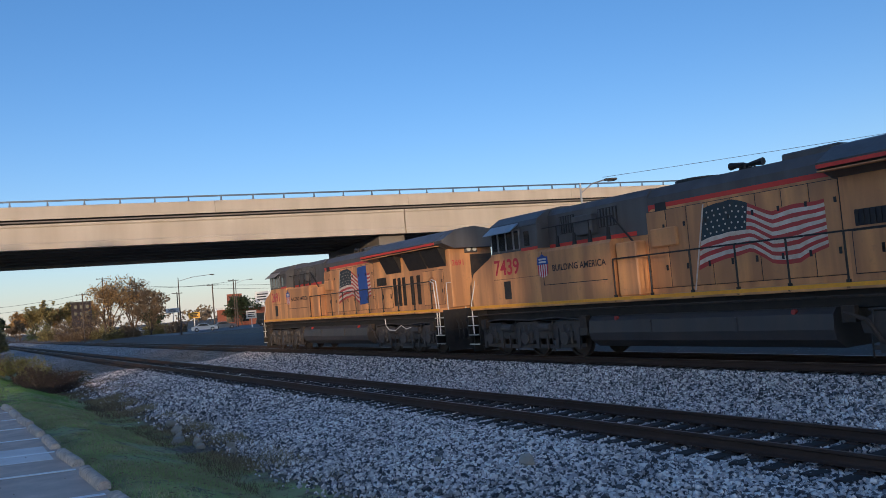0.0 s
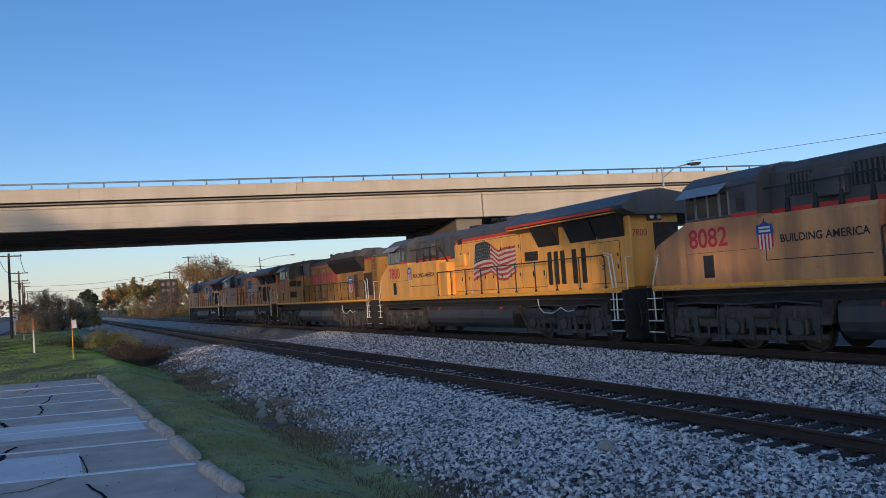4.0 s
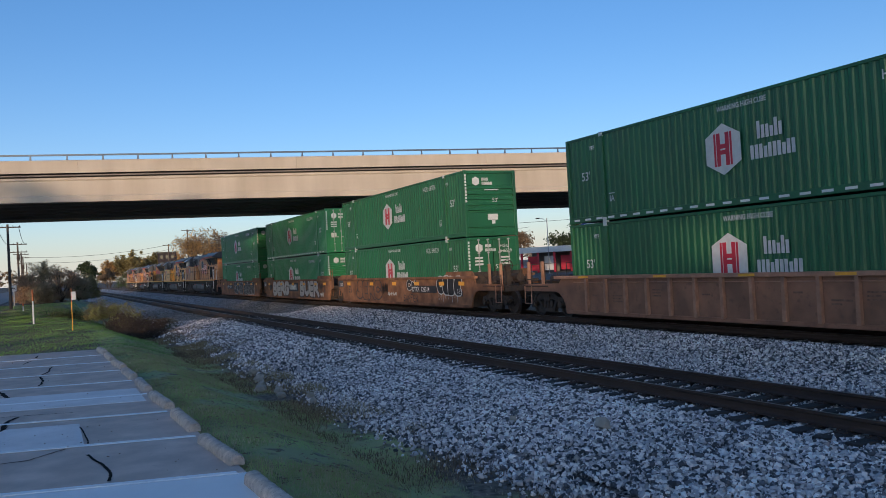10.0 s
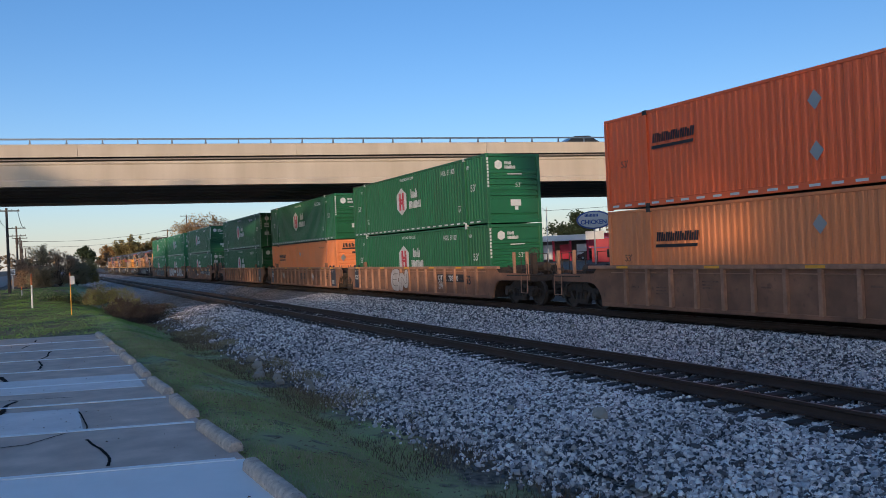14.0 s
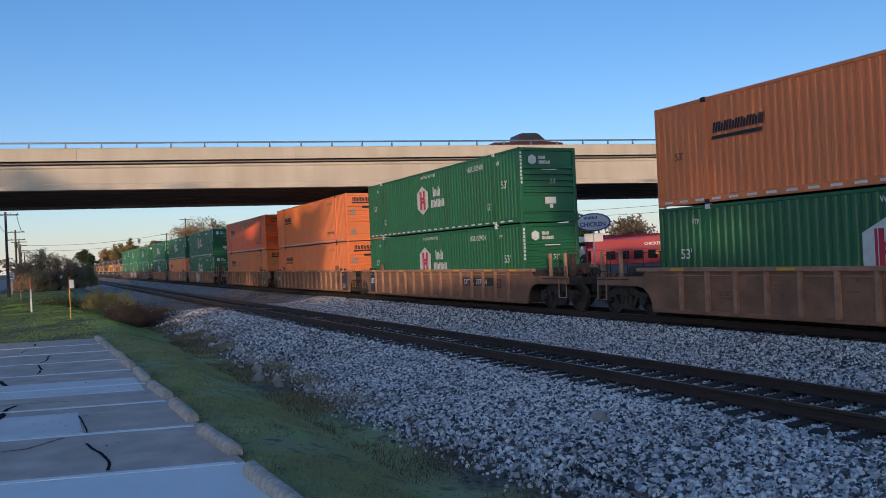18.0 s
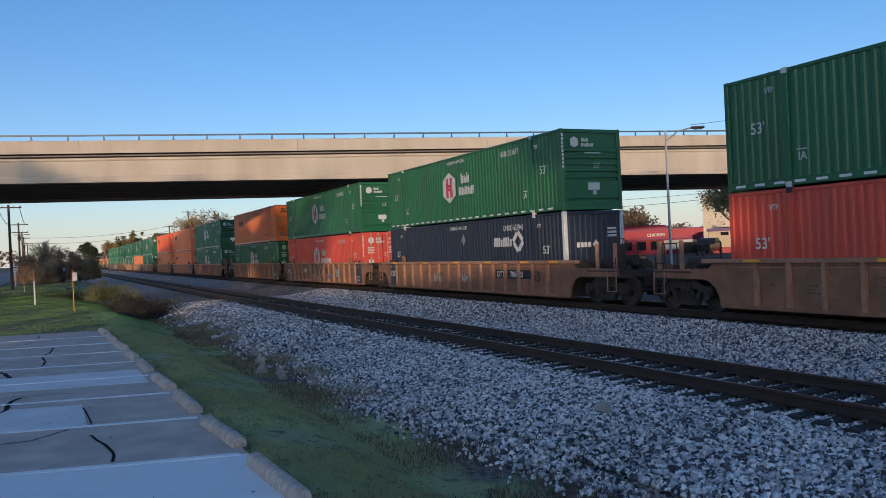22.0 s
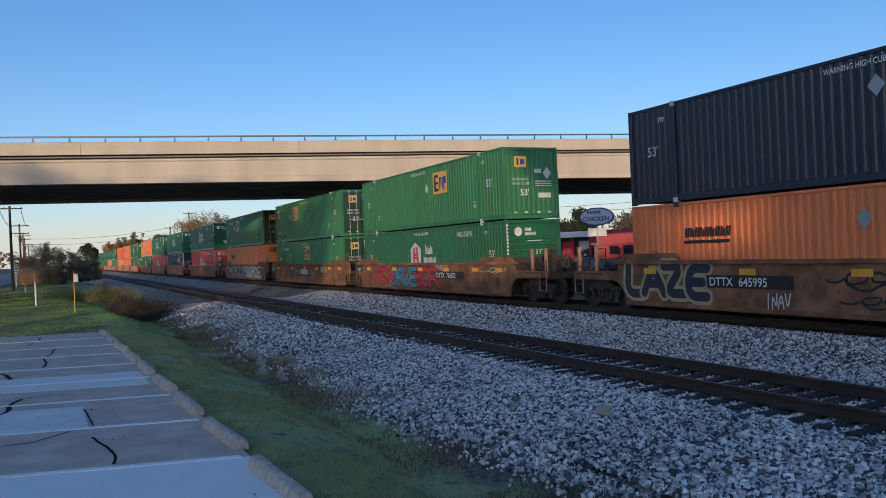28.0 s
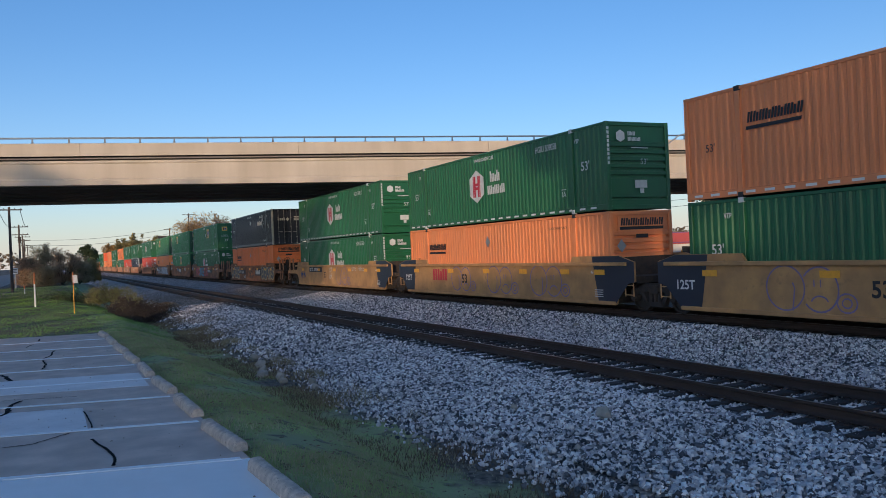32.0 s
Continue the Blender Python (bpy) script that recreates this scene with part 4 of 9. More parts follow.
# ---- vehicles on the deck ----
def car(kind, paint, label):
    """Length along x, nose at +x, wheels on z = 0."""
    ob = thing("pickup_truck" if kind == "pickup" else "sedan_car", label, "pickup truck" if kind == "pickup" else "car")
    if kind == "pickup":
        side = [(-2.9, 0.55), (-2.85, 1.16), (-0.95, 1.18), (-0.78, 1.80), (-0.55, 1.86), (0.55, 1.87), (0.8, 1.8), (1.45, 1.24), (2.75, 1.12), (2.9, 0.75), (2.85, 0.4), (-2.85, 0.4)]
        glass = [(-0.72, 1.22), (-0.6, 1.8), (0.7, 1.82), (1.25, 1.22)]
    else:
        side = [(-2.3, 0.45), (-2.3, 0.9), (-1.6, 1.0), (-0.9, 1.42), (0.3, 1.45), (1.15, 0.98), (2.2, 0.85), (2.35, 0.55), (2.3, 0.3), (-2.25, 0.3)]
        glass = [(-1.35, 1.0), (-0.8, 1.34), (0.25, 1.36), (0.95, 1.0)]
    body = part("body", Form().slab(side, -0.92, 0.92, "y"), paint, ob)
    for y in (-0.925, 0.925):
        part("side_window", Form().slab(glass, y - 0.004, y + 0.004, "y"), M["tint"], body)
    xs_ = (-1.9, 1.9) if kind == "pickup" else (-1.4, 1.4)
    for x in xs_:
        for y in (-0.84, 0.84):
            w = part("wheel", Form().rod((x, y - 0.11, 0.36), (x, y + 0.11, 0.36), 0.36, 16), M["black"], ob)
            part("rim", Form().rod((x, y - 0.115, 0.36), (x, y + 0.115, 0.36), 0.2, 12), M["steel"], w)
    return ob


M["tint"] = plain("tinted_window", (0.012, 0.013, 0.015), 0.3)
M["car_white"] = surf("car_white", (0.6, 0.6, 0.6), 0.25, 0, 0.05, 1, 40, 0)
M["car_red"] = surf("car_dark_red", (0.045, 0.008, 0.010), 0.35, 0, 0.05, 1, 40, 0)
M["car_black"] = surf("car_black", (0.015, 0.016, 0.018), 0.25, 0, 0.05, 1, 40, 0)
M["car_grey"] = surf("car_grey", (0.18, 0.185, 0.19), 0.25, 0, 0.05, 1, 40, 0)
TRAFFIC = []
for kind, paint, label, lane, t0, s0, v in (("pickup", "car_white", "white crew-cab pickup truck driving on the overpass", 66.0, 11.5, 10.4, 22.4),
                                            ("sedan", "car_black", "black sedan driving on the overpass", 58.6, 13.25, 15.6, 17.6),
                                            ("pickup", "car_red", "dark red pickup truck driving on the overpass", 58.6, 17.25, 9.0, 20.2)):
    TRAFFIC.append((car(kind, M[paint], label), lane, t0, s0, v))

# ---- containers ----
CL, CW, CH = 16.154, 1.295, 2.896
CACHE = {}


def once(key, make):
    if key not in CACHE:
        CACHE[key] = make()
    return CACHE[key]


def corrugated(x0, x1, z0, z1, y, pitch=0.262, depth=0.036):
    """A ribbed sheet in x and z; y is its outer face, and it steps inwards (towards y = 0)."""
    g = Form()
    n = max(2, int(round((x1 - x0) / pitch)))
    p = (x1 - x0) / n
    inn = y - math.copysign(depth, y)
    row = []
    for i in range(n):
        a = x0 + i * p
        row += [(a, inn), (a + p * 0.34, inn), (a + p * 0.50, y), (a + p * 0.84, y)]
    row.append((x1, inn))
    g.v = [(a, b, z) for z in (z0, z1) for a, b in row]
    k = len(row)
    g.f = [(i, i + 1, k + i + 1, k + i) for i in range(k - 1)]
    g.m = [0] * len(g.f)
    return g


def ribbed_wall(zs):
    """An end wall with pressed horizontal ribs, at x = CL; zs gives (height, how far in)."""
    g = Form()
    g.v = [(CL - d, y, z) for z, d in zs for y in (-CW + 0.13, CW - 0.13)]
    g.f = [(2 * i, 2 * i + 1, 2 * i + 3, 2 * i + 2) for i in range(len(zs) - 1)]
    g.m = [0] * len(g.f)
    return g


def nose_profile():
    zs = [(0.16, 0.03), (0.34, 0.03), (0.36, 0.1), (0.40, 0.1), (0.42, 0.03), (1.04, 0.03), (1.06, 0.11), (1.14, 0.11), (1.16, 0.03)]
    z = 1.27
    while z < 2.0:
        zs += [(z, 0.03), (z + 0.02, 0.11), (z + 0.10, 0.11), (z + 0.12, 0.03)]
        z += 0.235
    return zs + [(2.22, 0.03), (2.24, 0.06), (2.76, 0.06)]


def hexagon(cx, cz, w, h):
    return [(cx, cz - h / 2), (cx + w / 2, cz - h * 0.26), (cx + w / 2, cz + h * 0.26), (cx, cz + h / 2), (cx - w / 2, cz + h * 0.26), (cx - w / 2, cz - h * 0.26)]


def flat(outline, y, slot=0, g=None, axis="y"):
    """A thin plate of 3 mm in the plane y (or x), for paint and stickers."""
    return (g or Form()).slab(outline, y - 0.0015, y + 0.0015, axis, slot)


def rect(x0, x1, z0, z1):
    return [(x0, z0), (x1, z0), (x1, z1), (x0, z1)]


def glyphs(x, z, h, n, ratio=0.62, gap=0.16, slant=0.0, tall=()):
    """Outlines of plain upright bars in a row, two for the width of each letter."""
    out = []
    for i in range(n):
        w = h * ratio
        hh = h * (1.35 if i in tall else 1.0)
        for x0, x1, z1 in ((0, w * 0.42, hh), (w * 0.58, w, h * (0.8 if i % 2 else 1.0))):
            out.append([(x + x0, z), (x + x1, z), (x + x1 + slant * z1, z + z1), (x + x0 + slant * z1, z + z1)])
        x += w * (1 + gap)
    return out


def hub_logo(inc):
    """White hexagon with a red emblem."""
    def make():
        g = Form()
        y = -CW - 0.012
        flat(hexagon(7.25, 1.55, 1.24, 1.38), y, 0, g)
        for a, b, c, d in ((-0.32, -0.25, -0.44, 0.44), (-0.225, -0.09, -0.44, 0.44), (0.09, 0.225, -0.44, 0.44), (0.25, 0.32, -0.44, 0.44), (-0.09, 0.09, 0.02, 0.14), (-0.09, 0.09, -0.14, -0.02)):
            flat(rect(7.25 + a, 7.25 + b, 1.55 + c, 1.55 + d), y - 0.003, 1 if not inc else 2, g)
        return g.mesh("emblem", [M["offwhite"], M["logo_red"], M["red"]])
    return once(("hub", inc), make)


def hub_words(inc):
    def make():
        g = Form()
        y = -CW - 0.012
        rows = glyphs(8.42, 1.64, 0.33, 3, 0.72, 0.15, 0, (0, 2)) + glyphs(8.18, 1.14, 0.36, 5, 0.70, 0.13, 0)
        if inc:
            rows += glyphs(9.75, 1.16, 0.3, 3, 0.55, 0.16, 0)
        for q in rows:
            flat(q, y, 0, g)
        return g.mesh("lettering", M["offwhite"])
    return once(("hub_words", inc), make)


def sch_logo():
    def make():
        g = Form()
        y = -CW - 0.012
        for q in glyphs(2.3, 1.88, 0.27, 9, 0.60, 0.2, 0.18):
            flat(q, y, 0, g)
        flat([(2.25, 1.70), (3.98, 1.70), (4.0, 1.79), (2.27, 1.79)], y, 0, g)
        return g.mesh("emblem", M["ink"])
    return once("sch", make)


def emp_logo(x):
    def make():
        g = Form()
        y = -CW - 0.012
        flat(rect(x, x + 1.5, 1.5, 2.5), y, 0, g)
        for a in ((0.14, 0.30, 1.62, 2.38), (0.30, 0.6, 1.62, 1.74), (0.30, 0.55, 1.94, 2.05), (0.30, 0.6, 2.26, 2.38)):
            flat(rect(x + a[0], x + a[1], a[2], a[3]), y - 0.003, 1, g)
        for a in ((0.68, 0.80, 1.72, 2.25), (0.84, 0.92, 1.85, 2.25), (0.96, 1.08, 1.72, 2.25), (1.12, 1.22, 1.62, 2.25), (1.22, 1.40, 1.92, 2.25)):
            flat(rect(x + a[0], x + a[1], a[2], a[3]), y - 0.003, 2, g)
        return g.mesh("emblem", [M["tan"], M["ink"], M["faded_blue"] if x == 4.96 else M["blue"]])
    return once(("emp", x), make)


def umax_logo():
    def make():
        g = Form()
        y = -CW - 0.012
        for q in glyphs(11.1, 1.74, 0.36, 4, 0.86, 0.16, 0.1):
            flat(q, y, 0, g)
        for a in range(4):
            c, s = math.cos(a * math.pi / 2), math.sin(a * math.pi / 2)
            pts = [(0.07, 0.44), (0.40, 0.11), (0.27, -0.02), (-0.06, 0.31)]
            flat([(13.0 + p * c - q * s, 1.92 + p * s + q * c) for p, q in pts], y, 0, g)
        return g.mesh("emblem", M["offwhite"])
    return once("umax", make)


def text_part(ob, name, text, size, mat, x, y, z, face="-y", bold=0.0, label="", narrow=1.0):
    p = part(name, words(text, size, mat, bold), None, ob, label)
    p.matrix_local = pose(x, y, z, 0, 0, 0 if face == "-y" else 90) @ Matrix.Diagonal((narrow, 1, 1, 1))
    return p


COLOUR = {"green": "dark green", "green_fresh": "bright green", "emp": "mid green", "orange": "orange", "pale": "faded orange", "vermilion": "bright vermilion", "red": "red", "navy": "navy blue"}


def container(kind, end, dashes, inc=False, serial="", emp_x=3.1, fresh=False):
    """53 ft domestic container; its lower left near corner is at x = 0, y = -CW, z = 0; the end seen is at x = CL."""
    coat = kind + "_fresh" if fresh else kind
    paint = M[coat]
    ob = thing("shipping_container", "%s ribbed steel 53-foot shipping container %s" % (COLOUR[coat], {"nose": "with a ribbed front wall", "door": "with double cargo doors", "corr": "with a corrugated end wall"}[end]),
               "container", group="containers on the train")
    # frame
    part("bottom_rail", once(("brail", coat), lambda: Form().cbox(0.12, CL - 0.12, -CW - 0.002, -CW + 0.09, 0.03, 0.22, 0.012).mesh("bottom_rail", paint)), None, ob)
    part("bottom_rail", once(("brail2", coat), lambda: Form().cbox(0.12, CL - 0.12, CW - 0.09, CW, 0.03, 0.22, 0.012).mesh("bottom_rail", paint)), None, ob)
    part("top_rail", once(("trail", coat), lambda: Form().cbox(0.12, CL - 0.12, -CW - 0.002, -CW + 0.07, CH - 0.1, CH - 0.01, 0.012).mesh("top_rail", paint)), None, ob)
    part("top_rail", once(("trail2", coat), lambda: Form().cbox(0.12, CL - 0.12, CW - 0.07, CW, CH - 0.1, CH - 0.01, 0.012).mesh("top_rail", paint)), None, ob)
    part("floor", once(("floor", coat), lambda: Form().box(0.1, CL - 0.1, -CW + 0.09, CW - 0.09, 0.05, 0.2).mesh("floor", M["black"])), None, ob)
    part("roof", once(("roof", coat), lambda: Form().box(0.06, CL - 0.06, -CW + 0.06, CW - 0.06, CH - 0.06, CH - 0.025).mesh("roof", paint)), None, ob)
    posts = once(("cpost", coat), lambda: [Form().cbox(x - 0.075, x + 0.075, y - 0.075, y + 0.075, 0.0, CH, 0.015).mesh("corner_post", M["offwhite"] if kind == "navy" and x > 1 else paint)
                                           for x in (0.075, CL - 0.075) for y in (-CW + 0.072, CW - 0.072)])
    for me in posts:
        part("corner_post", me, None, ob)
    for x in (1.98, CL - 1.98):
        post = part("lift_post", once(("lpost", coat, x), lambda x=x: Form().cbox(x - 0.085, x + 0.085, -CW - 0.012, -CW + 0.06, 0.0, CH, 0.012).mesh("lift_post", paint)), None, ob)
        part("corner_casting", once(("cast", x, coat), lambda x=x: Form().cbox(x - 0.09, x + 0.09, -CW - 0.02, -CW + 0.1, CH - 0.13, CH + 0.012, 0.01)
                                    .mesh("corner_casting", M["offwhite"] if kind in ("green", "emp", "navy") else M["black"])), None, post)
        part("corner_casting", once(("cast_low", x, coat), lambda x=x: Form().cbox(x - 0.09, x + 0.09, -CW - 0.02, -CW + 0.1, -0.012, 0.13, 0.01)
                                    .mesh("corner_casting", M["offwhite"] if kind in ("green", "emp", "navy") else M["black"])), None, post)
    # ribbed sides between the posts
    for a, b in ((0.15, 1.895), (2.065, CL - 2.065), (CL - 1.895, CL - 0.15)):
        part("side_panel", once(("side", coat, a), lambda a=a, b=b: corrugated(a, b, 0.2, CH - 0.09, -CW + 0.012, 0.262 if kind in ("green", "emp", "navy") else 0.235, 0.036 if kind in ("green", "emp", "navy") else 0.027).mesh("side_panel", paint)), None, ob)
    part("side_panel", once(("far", coat), lambda: corrugated(0.15, CL - 0.15, 0.2, CH - 0.09, CW - 0.012, 0.5, 0.03).mesh("side_panel", paint)), None, ob)
    part("end_wall", once(("nose0", coat), lambda: Form().box(0.03, 0.08, -CW + 0.13, CW - 0.13, 0.1, CH - 0.05).mesh("end_wall", paint)), None, ob)
    # the end that faces the camera
    if end == "nose":
        part("end_wall", once(("nose", coat), lambda: ribbed_wall(nose_profile()).mesh("end_wall", paint)), None, ob)
    elif end == "corr":
        def corr():
            g = Form()
            c = corrugated(-CW + 0.14, CW - 0.14, 0.18, CH - 0.12, 0.03, 0.24, 0.04)
            g.v = [(CL - 0.05 + q[1], q[0], q[2]) for q in c.v]
            g.f, g.m = c.f, c.m
            return g.mesh("end_wall", paint)
        part("end_wall", once(("corr", coat), corr), None, ob)
    else:
        for sgn in (-1, 1):
            def leaf(sgn=sgn):
                y0, y1 = sorted((sgn * 0.02, sgn * (CW - 0.14)))
                g = Form().cbox(CL - 0.075, CL - 0.02, y0, y1, 0.16, CH - 0.14, 0.01)
                for z in (0.5, 1.05, 1.6, 2.15):
                    g.cbox(CL - 0.022, CL - 0.004, y0 + 0.1, y1 - 0.1, z, z + 0.3, 0.008)
                return g.mesh("door", M["door_green"] if kind == "emp" else paint)
            d = part("door", once(("leaf", coat, sgn), leaf), None, ob)
            for yy in (0.28, 0.75):
                def rod(y=sgn * yy):
                    g = Form().rod((CL + 0.03, y, 0.1), (CL + 0.03, y, CH - 0.08), 0.02, 6)
                    for z in (0.12, 0.6, 1.4, 2.2, CH - 0.12):
                        g.box(CL - 0.02, CL + 0.05, y - 0.05, y + 0.05, z - 0.03, z + 0.03)
                    g.box(CL + 0.03, CL + 0.06, min(y, y - sgn * 0.3), max(y, y - sgn * 0.3), 1.0, 1.05)
                    return g.mesh("lock_rod", M["zinc"])
                part("lock_rod", once(("rod", sgn, yy), rod), None, d)
    part("end_header", once(("head", coat), lambda: Form().cbox(CL - 0.1, CL, -CW + 0.14, CW - 0.14, CH - 0.14, CH - 0.01, 0.012).mesh("end_header", paint)), None, ob)
    part("end_sill", once(("sill", coat), lambda: Form().cbox(CL - 0.1, CL, -CW + 0.14, CW - 0.14, 0.02, 0.17, 0.012).mesh("end_sill", paint)), None, ob)
    # markings
    y = -CW - 0.011
    mark = M["ink"] if kind in ("orange", "pale", "vermilion") else M["offwhite"]
    if dashes:
        def tape():
            g = Form()
            x = 0.3
            while x < CL - 0.5:
                flat(rect(x, x + 0.32, 0.09, 0.155), y + 0.006, 0, g)
                x += 0.62
            return g.mesh("reflective_tape", M["white"])
        pieces("reflective_tape", once("tape", tape), ob, "white reflective tape dash")
    if kind in ("green", "red", "navy", "emp"):
        fore = emp_x == 4.96
        text_part(ob, "size_mark", "53'", 0.40, mark, 0.80 if fore else 0.86, y, 1.86 if fore else 1.42, bold=0.006)
        text_part(ob, "tare_mark", "VTP", 0.22 if fore else 0.2, mark, 2.3 if fore else 1.36, y, 2.38, bold=0.006, narrow=0.8)
        text_part(ob, "tare_mark", "VTP", 0.2, mark, 14.4, y, 2.38, bold=0.006, narrow=0.8)
        text_part(ob, "size_mark", "53'", 0.42, mark, CL - 1.42, y, 1.42, bold=0.006)
        text_part(ob, "warning_mark", "WARNING HIGH CUBE", 0.19, mark, 7.1, y, 2.56, bold=0.005, narrow=0.85)
    else:
        text_part(ob, "size_mark", "53'", 0.3, mark, 0.8, y, 1.3)
        text_part(ob, "warning_mark", "TOP LIFT ONLY", 0.21, mark, 12.45, y, 0.55, bold=0.006)
        text_part(ob, "warning_mark", "STACK 3 HIGH ONLY", 0.12, mark, 12.6, y, 2.42)
        for z in (0.92, 2.12):
            if kind != "pale" or z > 1:
                part("placard", once(("plac", z), lambda z=z: flat([(8.0, z - 0.24), (8.2, z), (8.0, z + 0.24), (7.8, z)], y).mesh("placard", M["steel"])), None, ob, "grey diamond placard holder")
    if serial and kind != "emp":
        text_part(ob, "serial_mark", {"green": "HGIU ", "red": "HGIU ", "navy": "UMXU "}.get(kind, "") + serial, 0.31, mark, 11.9, y, 2.36, bold=0.006, narrow=0.8)
    if kind in ("green", "red"):
        pieces("emblem", hub_logo(inc), ob)
        part("lettering", hub_words(inc), None, ob, "bold white lettering bars in two lines")
        for sx in (2.3, 13.55):
            text_part(ob, "stack_mark", "IA", 0.27, mark, sx, y, 0.62, bold=0.006)
            part("stack_bar", once(("sm", sx), lambda sx=sx: flat(rect(sx - 0.03, sx + 0.27, 0.86, 0.89), y).mesh("stack_bar", M["offwhite"])), None, ob)

        def end_emblem():
            g = Form()
            x = CL + 0.006 if end != "corr" else CL + 0.004
            g.slab(hexagon(-0.72, 2.42, 0.34, 0.4), x, x + 0.004, "x")
            if end == "nose":
                g.slab(rect(-0.2, 0.3, 0.72, 0.98), x, x + 0.004, "x")
                g.slab(rect(0.0, 0.16, 0.55, 0.70), x, x + 0.004, "x")
                g.slab(rect(-0.3, 0.4, 2.02, 2.06), x, x + 0.004, "x")
            else:
                for k in range(3):
                    g.slab(rect(-0.95, -0.55, 1.95 - k * 0.14, 2.03 - k * 0.14), x, x + 0.004, "x")
                    g.slab(rect(0.35, 0.8, 1.95 - k * 0.14, 2.02 - k * 0.14), x, x + 0.004, "x")
                g.slab(rect(-0.95, -0.6, 1.0, 1.3), x, x + 0.004, "x")
            for k in range(9):
                g.slab(rect(-CW + 0.03, -CW + 0.11, 2.62 - k * 0.14, 2.72 - k * 0.14), x, x + 0.004, "x")
            return g.mesh("end_marking", M["offwhite"])
        pieces("end_marking", once(("ee", end), end_emblem), ob)

        def end_words():
            g = Form()
            x = CL + 0.006 if end != "corr" else CL + 0.004
            for q in glyphs(-0.42, 2.44, 0.13, 3, 0.7) + glyphs(-0.42, 2.26, 0.13, 5, 0.7):
                g.slab(q, x, x + 0.004, "x")
            return g.mesh("end_lettering", M["offwhite"])
        part("end_lettering", once(("ew", end), end_words), None, ob, "small white lettering bars")
        text_part(ob, "size_mark", "53'", 0.26, mark, CL + 0.012, 0.05, 1.5, "x")
        if end == "door" and serial:
            text_part(ob, "serial_mark", "HGIU", 0.2, mark, CL + 0.03, 0.3, 2.42, "x")
            text_part(ob, "serial_mark", serial, 0.2, mark, CL + 0.03, 0.3, 2.2, "x")
    elif kind == "emp":
        part("emblem", emp_logo(emp_x), None, ob, "yellow square emblem with dark bars")
        px_ = 4.95 if emp_x == 7.6 else emp_x
        part("placard", once(("plac_e", emp_x), lambda: flat([(px_ - 0.72, 1.58), (px_ - 0.52, 1.82), (px_ - 0.72, 2.06), (px_ - 0.92, 1.82)], y).mesh("placard", M["offwhite"])), None, ob)

        def emp_end():
            g = Form()
            x = CL + 0.008
            g.slab(rect(-0.78, -0.22, 2.08, 2.52), x, x + 0.004, "x", 0)
            g.slab(rect(-0.66, -0.58, 2.16, 2.44), x + 0.004, x + 0.007, "x", 1)
            g.slab(rect(-0.5, -0.32, 2.2, 2.4), x + 0.004, x + 0.007, "x", 2)
            g.slab([(0.75, 1.6), (0.95, 1.85), (0.75, 2.1), (0.55, 1.85)], x, x + 0.004, "x", 3)
            for k in range(3):
                g.slab(rect(0.18, 0.95, 1.5 - k * 0.09, 1.54 - k * 0.09), x, x + 0.004, "x", 3)
            for k in (-0.8, -0.3, 0.3, 0.8):
                g.slab(rect(k - 0.08, k + 0.08, 0.24, 0.30), x, x + 0.004, "x", 3)
            g.slab(rect(0.15, 0.48, 1.85, 2.02), x, x + 0.004, "x", 3)
            g.slab(rect(0.3, 0.9, 0.85, 1.05), x, x + 0.004, "x", 3)
            return g.mesh("end_marking", [M["tan"], M["ink"], M["blue"], M["offwhite"]])
        pieces("end_marking", once("emp_end", emp_end), ob)
        if serial:
            text_part(ob, "serial_mark", "EMHJ " + serial, 0.24 if fore else 0.29, mark, 0.42 if fore else 2.3, y, 2.3 if fore else 2.25, bold=0.006, narrow=0.72 if fore else 0.8)
            text_part(ob, "serial_mark", "EMHJ", 0.27, mark, CL + 0.014, 0.1, 2.46, "x", bold=0.008)
            text_part(ob, "serial_mark", serial, 0.27, mark, CL + 0.014, 0.1, 2.2, "x", bold=0.008)
        text_part(ob, "size_mark", "53'", 0.36, mark, CL + 0.012, -0.55, 0.95, "x", bold=0.008)
        text_part(ob, "warning_mark", "WARNING", 0.16, mark, CL + 0.012, -0.92, 1.55, "x")
        text_part(ob, "warning_mark", "HIGH CUBE", 0.16, mark, CL + 0.012, -0.92, 1.38, "x")
        for sx in (2.4, 13.55):
            text_part(ob, "stack_mark", "IA", 0.27, mark, sx, y, 0.62, bold=0.006)
            part("stack_bar", once(("sm", sx), lambda sx=sx: flat(rect(sx - 0.03, sx + 0.27, 0.86, 0.89), y).mesh("stack_bar", M["offwhite"])), None, ob)
        if fore:
            text_part(ob, "warning_mark", "TOP LIFT ONLY", 0.19, mark, 0.5, y, 0.66, bold=0.006, narrow=0.8)
    elif kind == "navy":
        part("emblem", umax_logo(), None, ob, "white lettering bars and a linked diamond emblem")
        part("placard", once("plac_n", lambda: flat([(8.42, 1.84), (8.64, 2.09), (8.42, 2.34), (8.2, 2.09)], y).mesh("placard", M["steel"])), None, ob)
        text_part(ob, "warning_mark", "TOP LIFT ONLY", 0.21, mark, 12.9, y, 0.35)

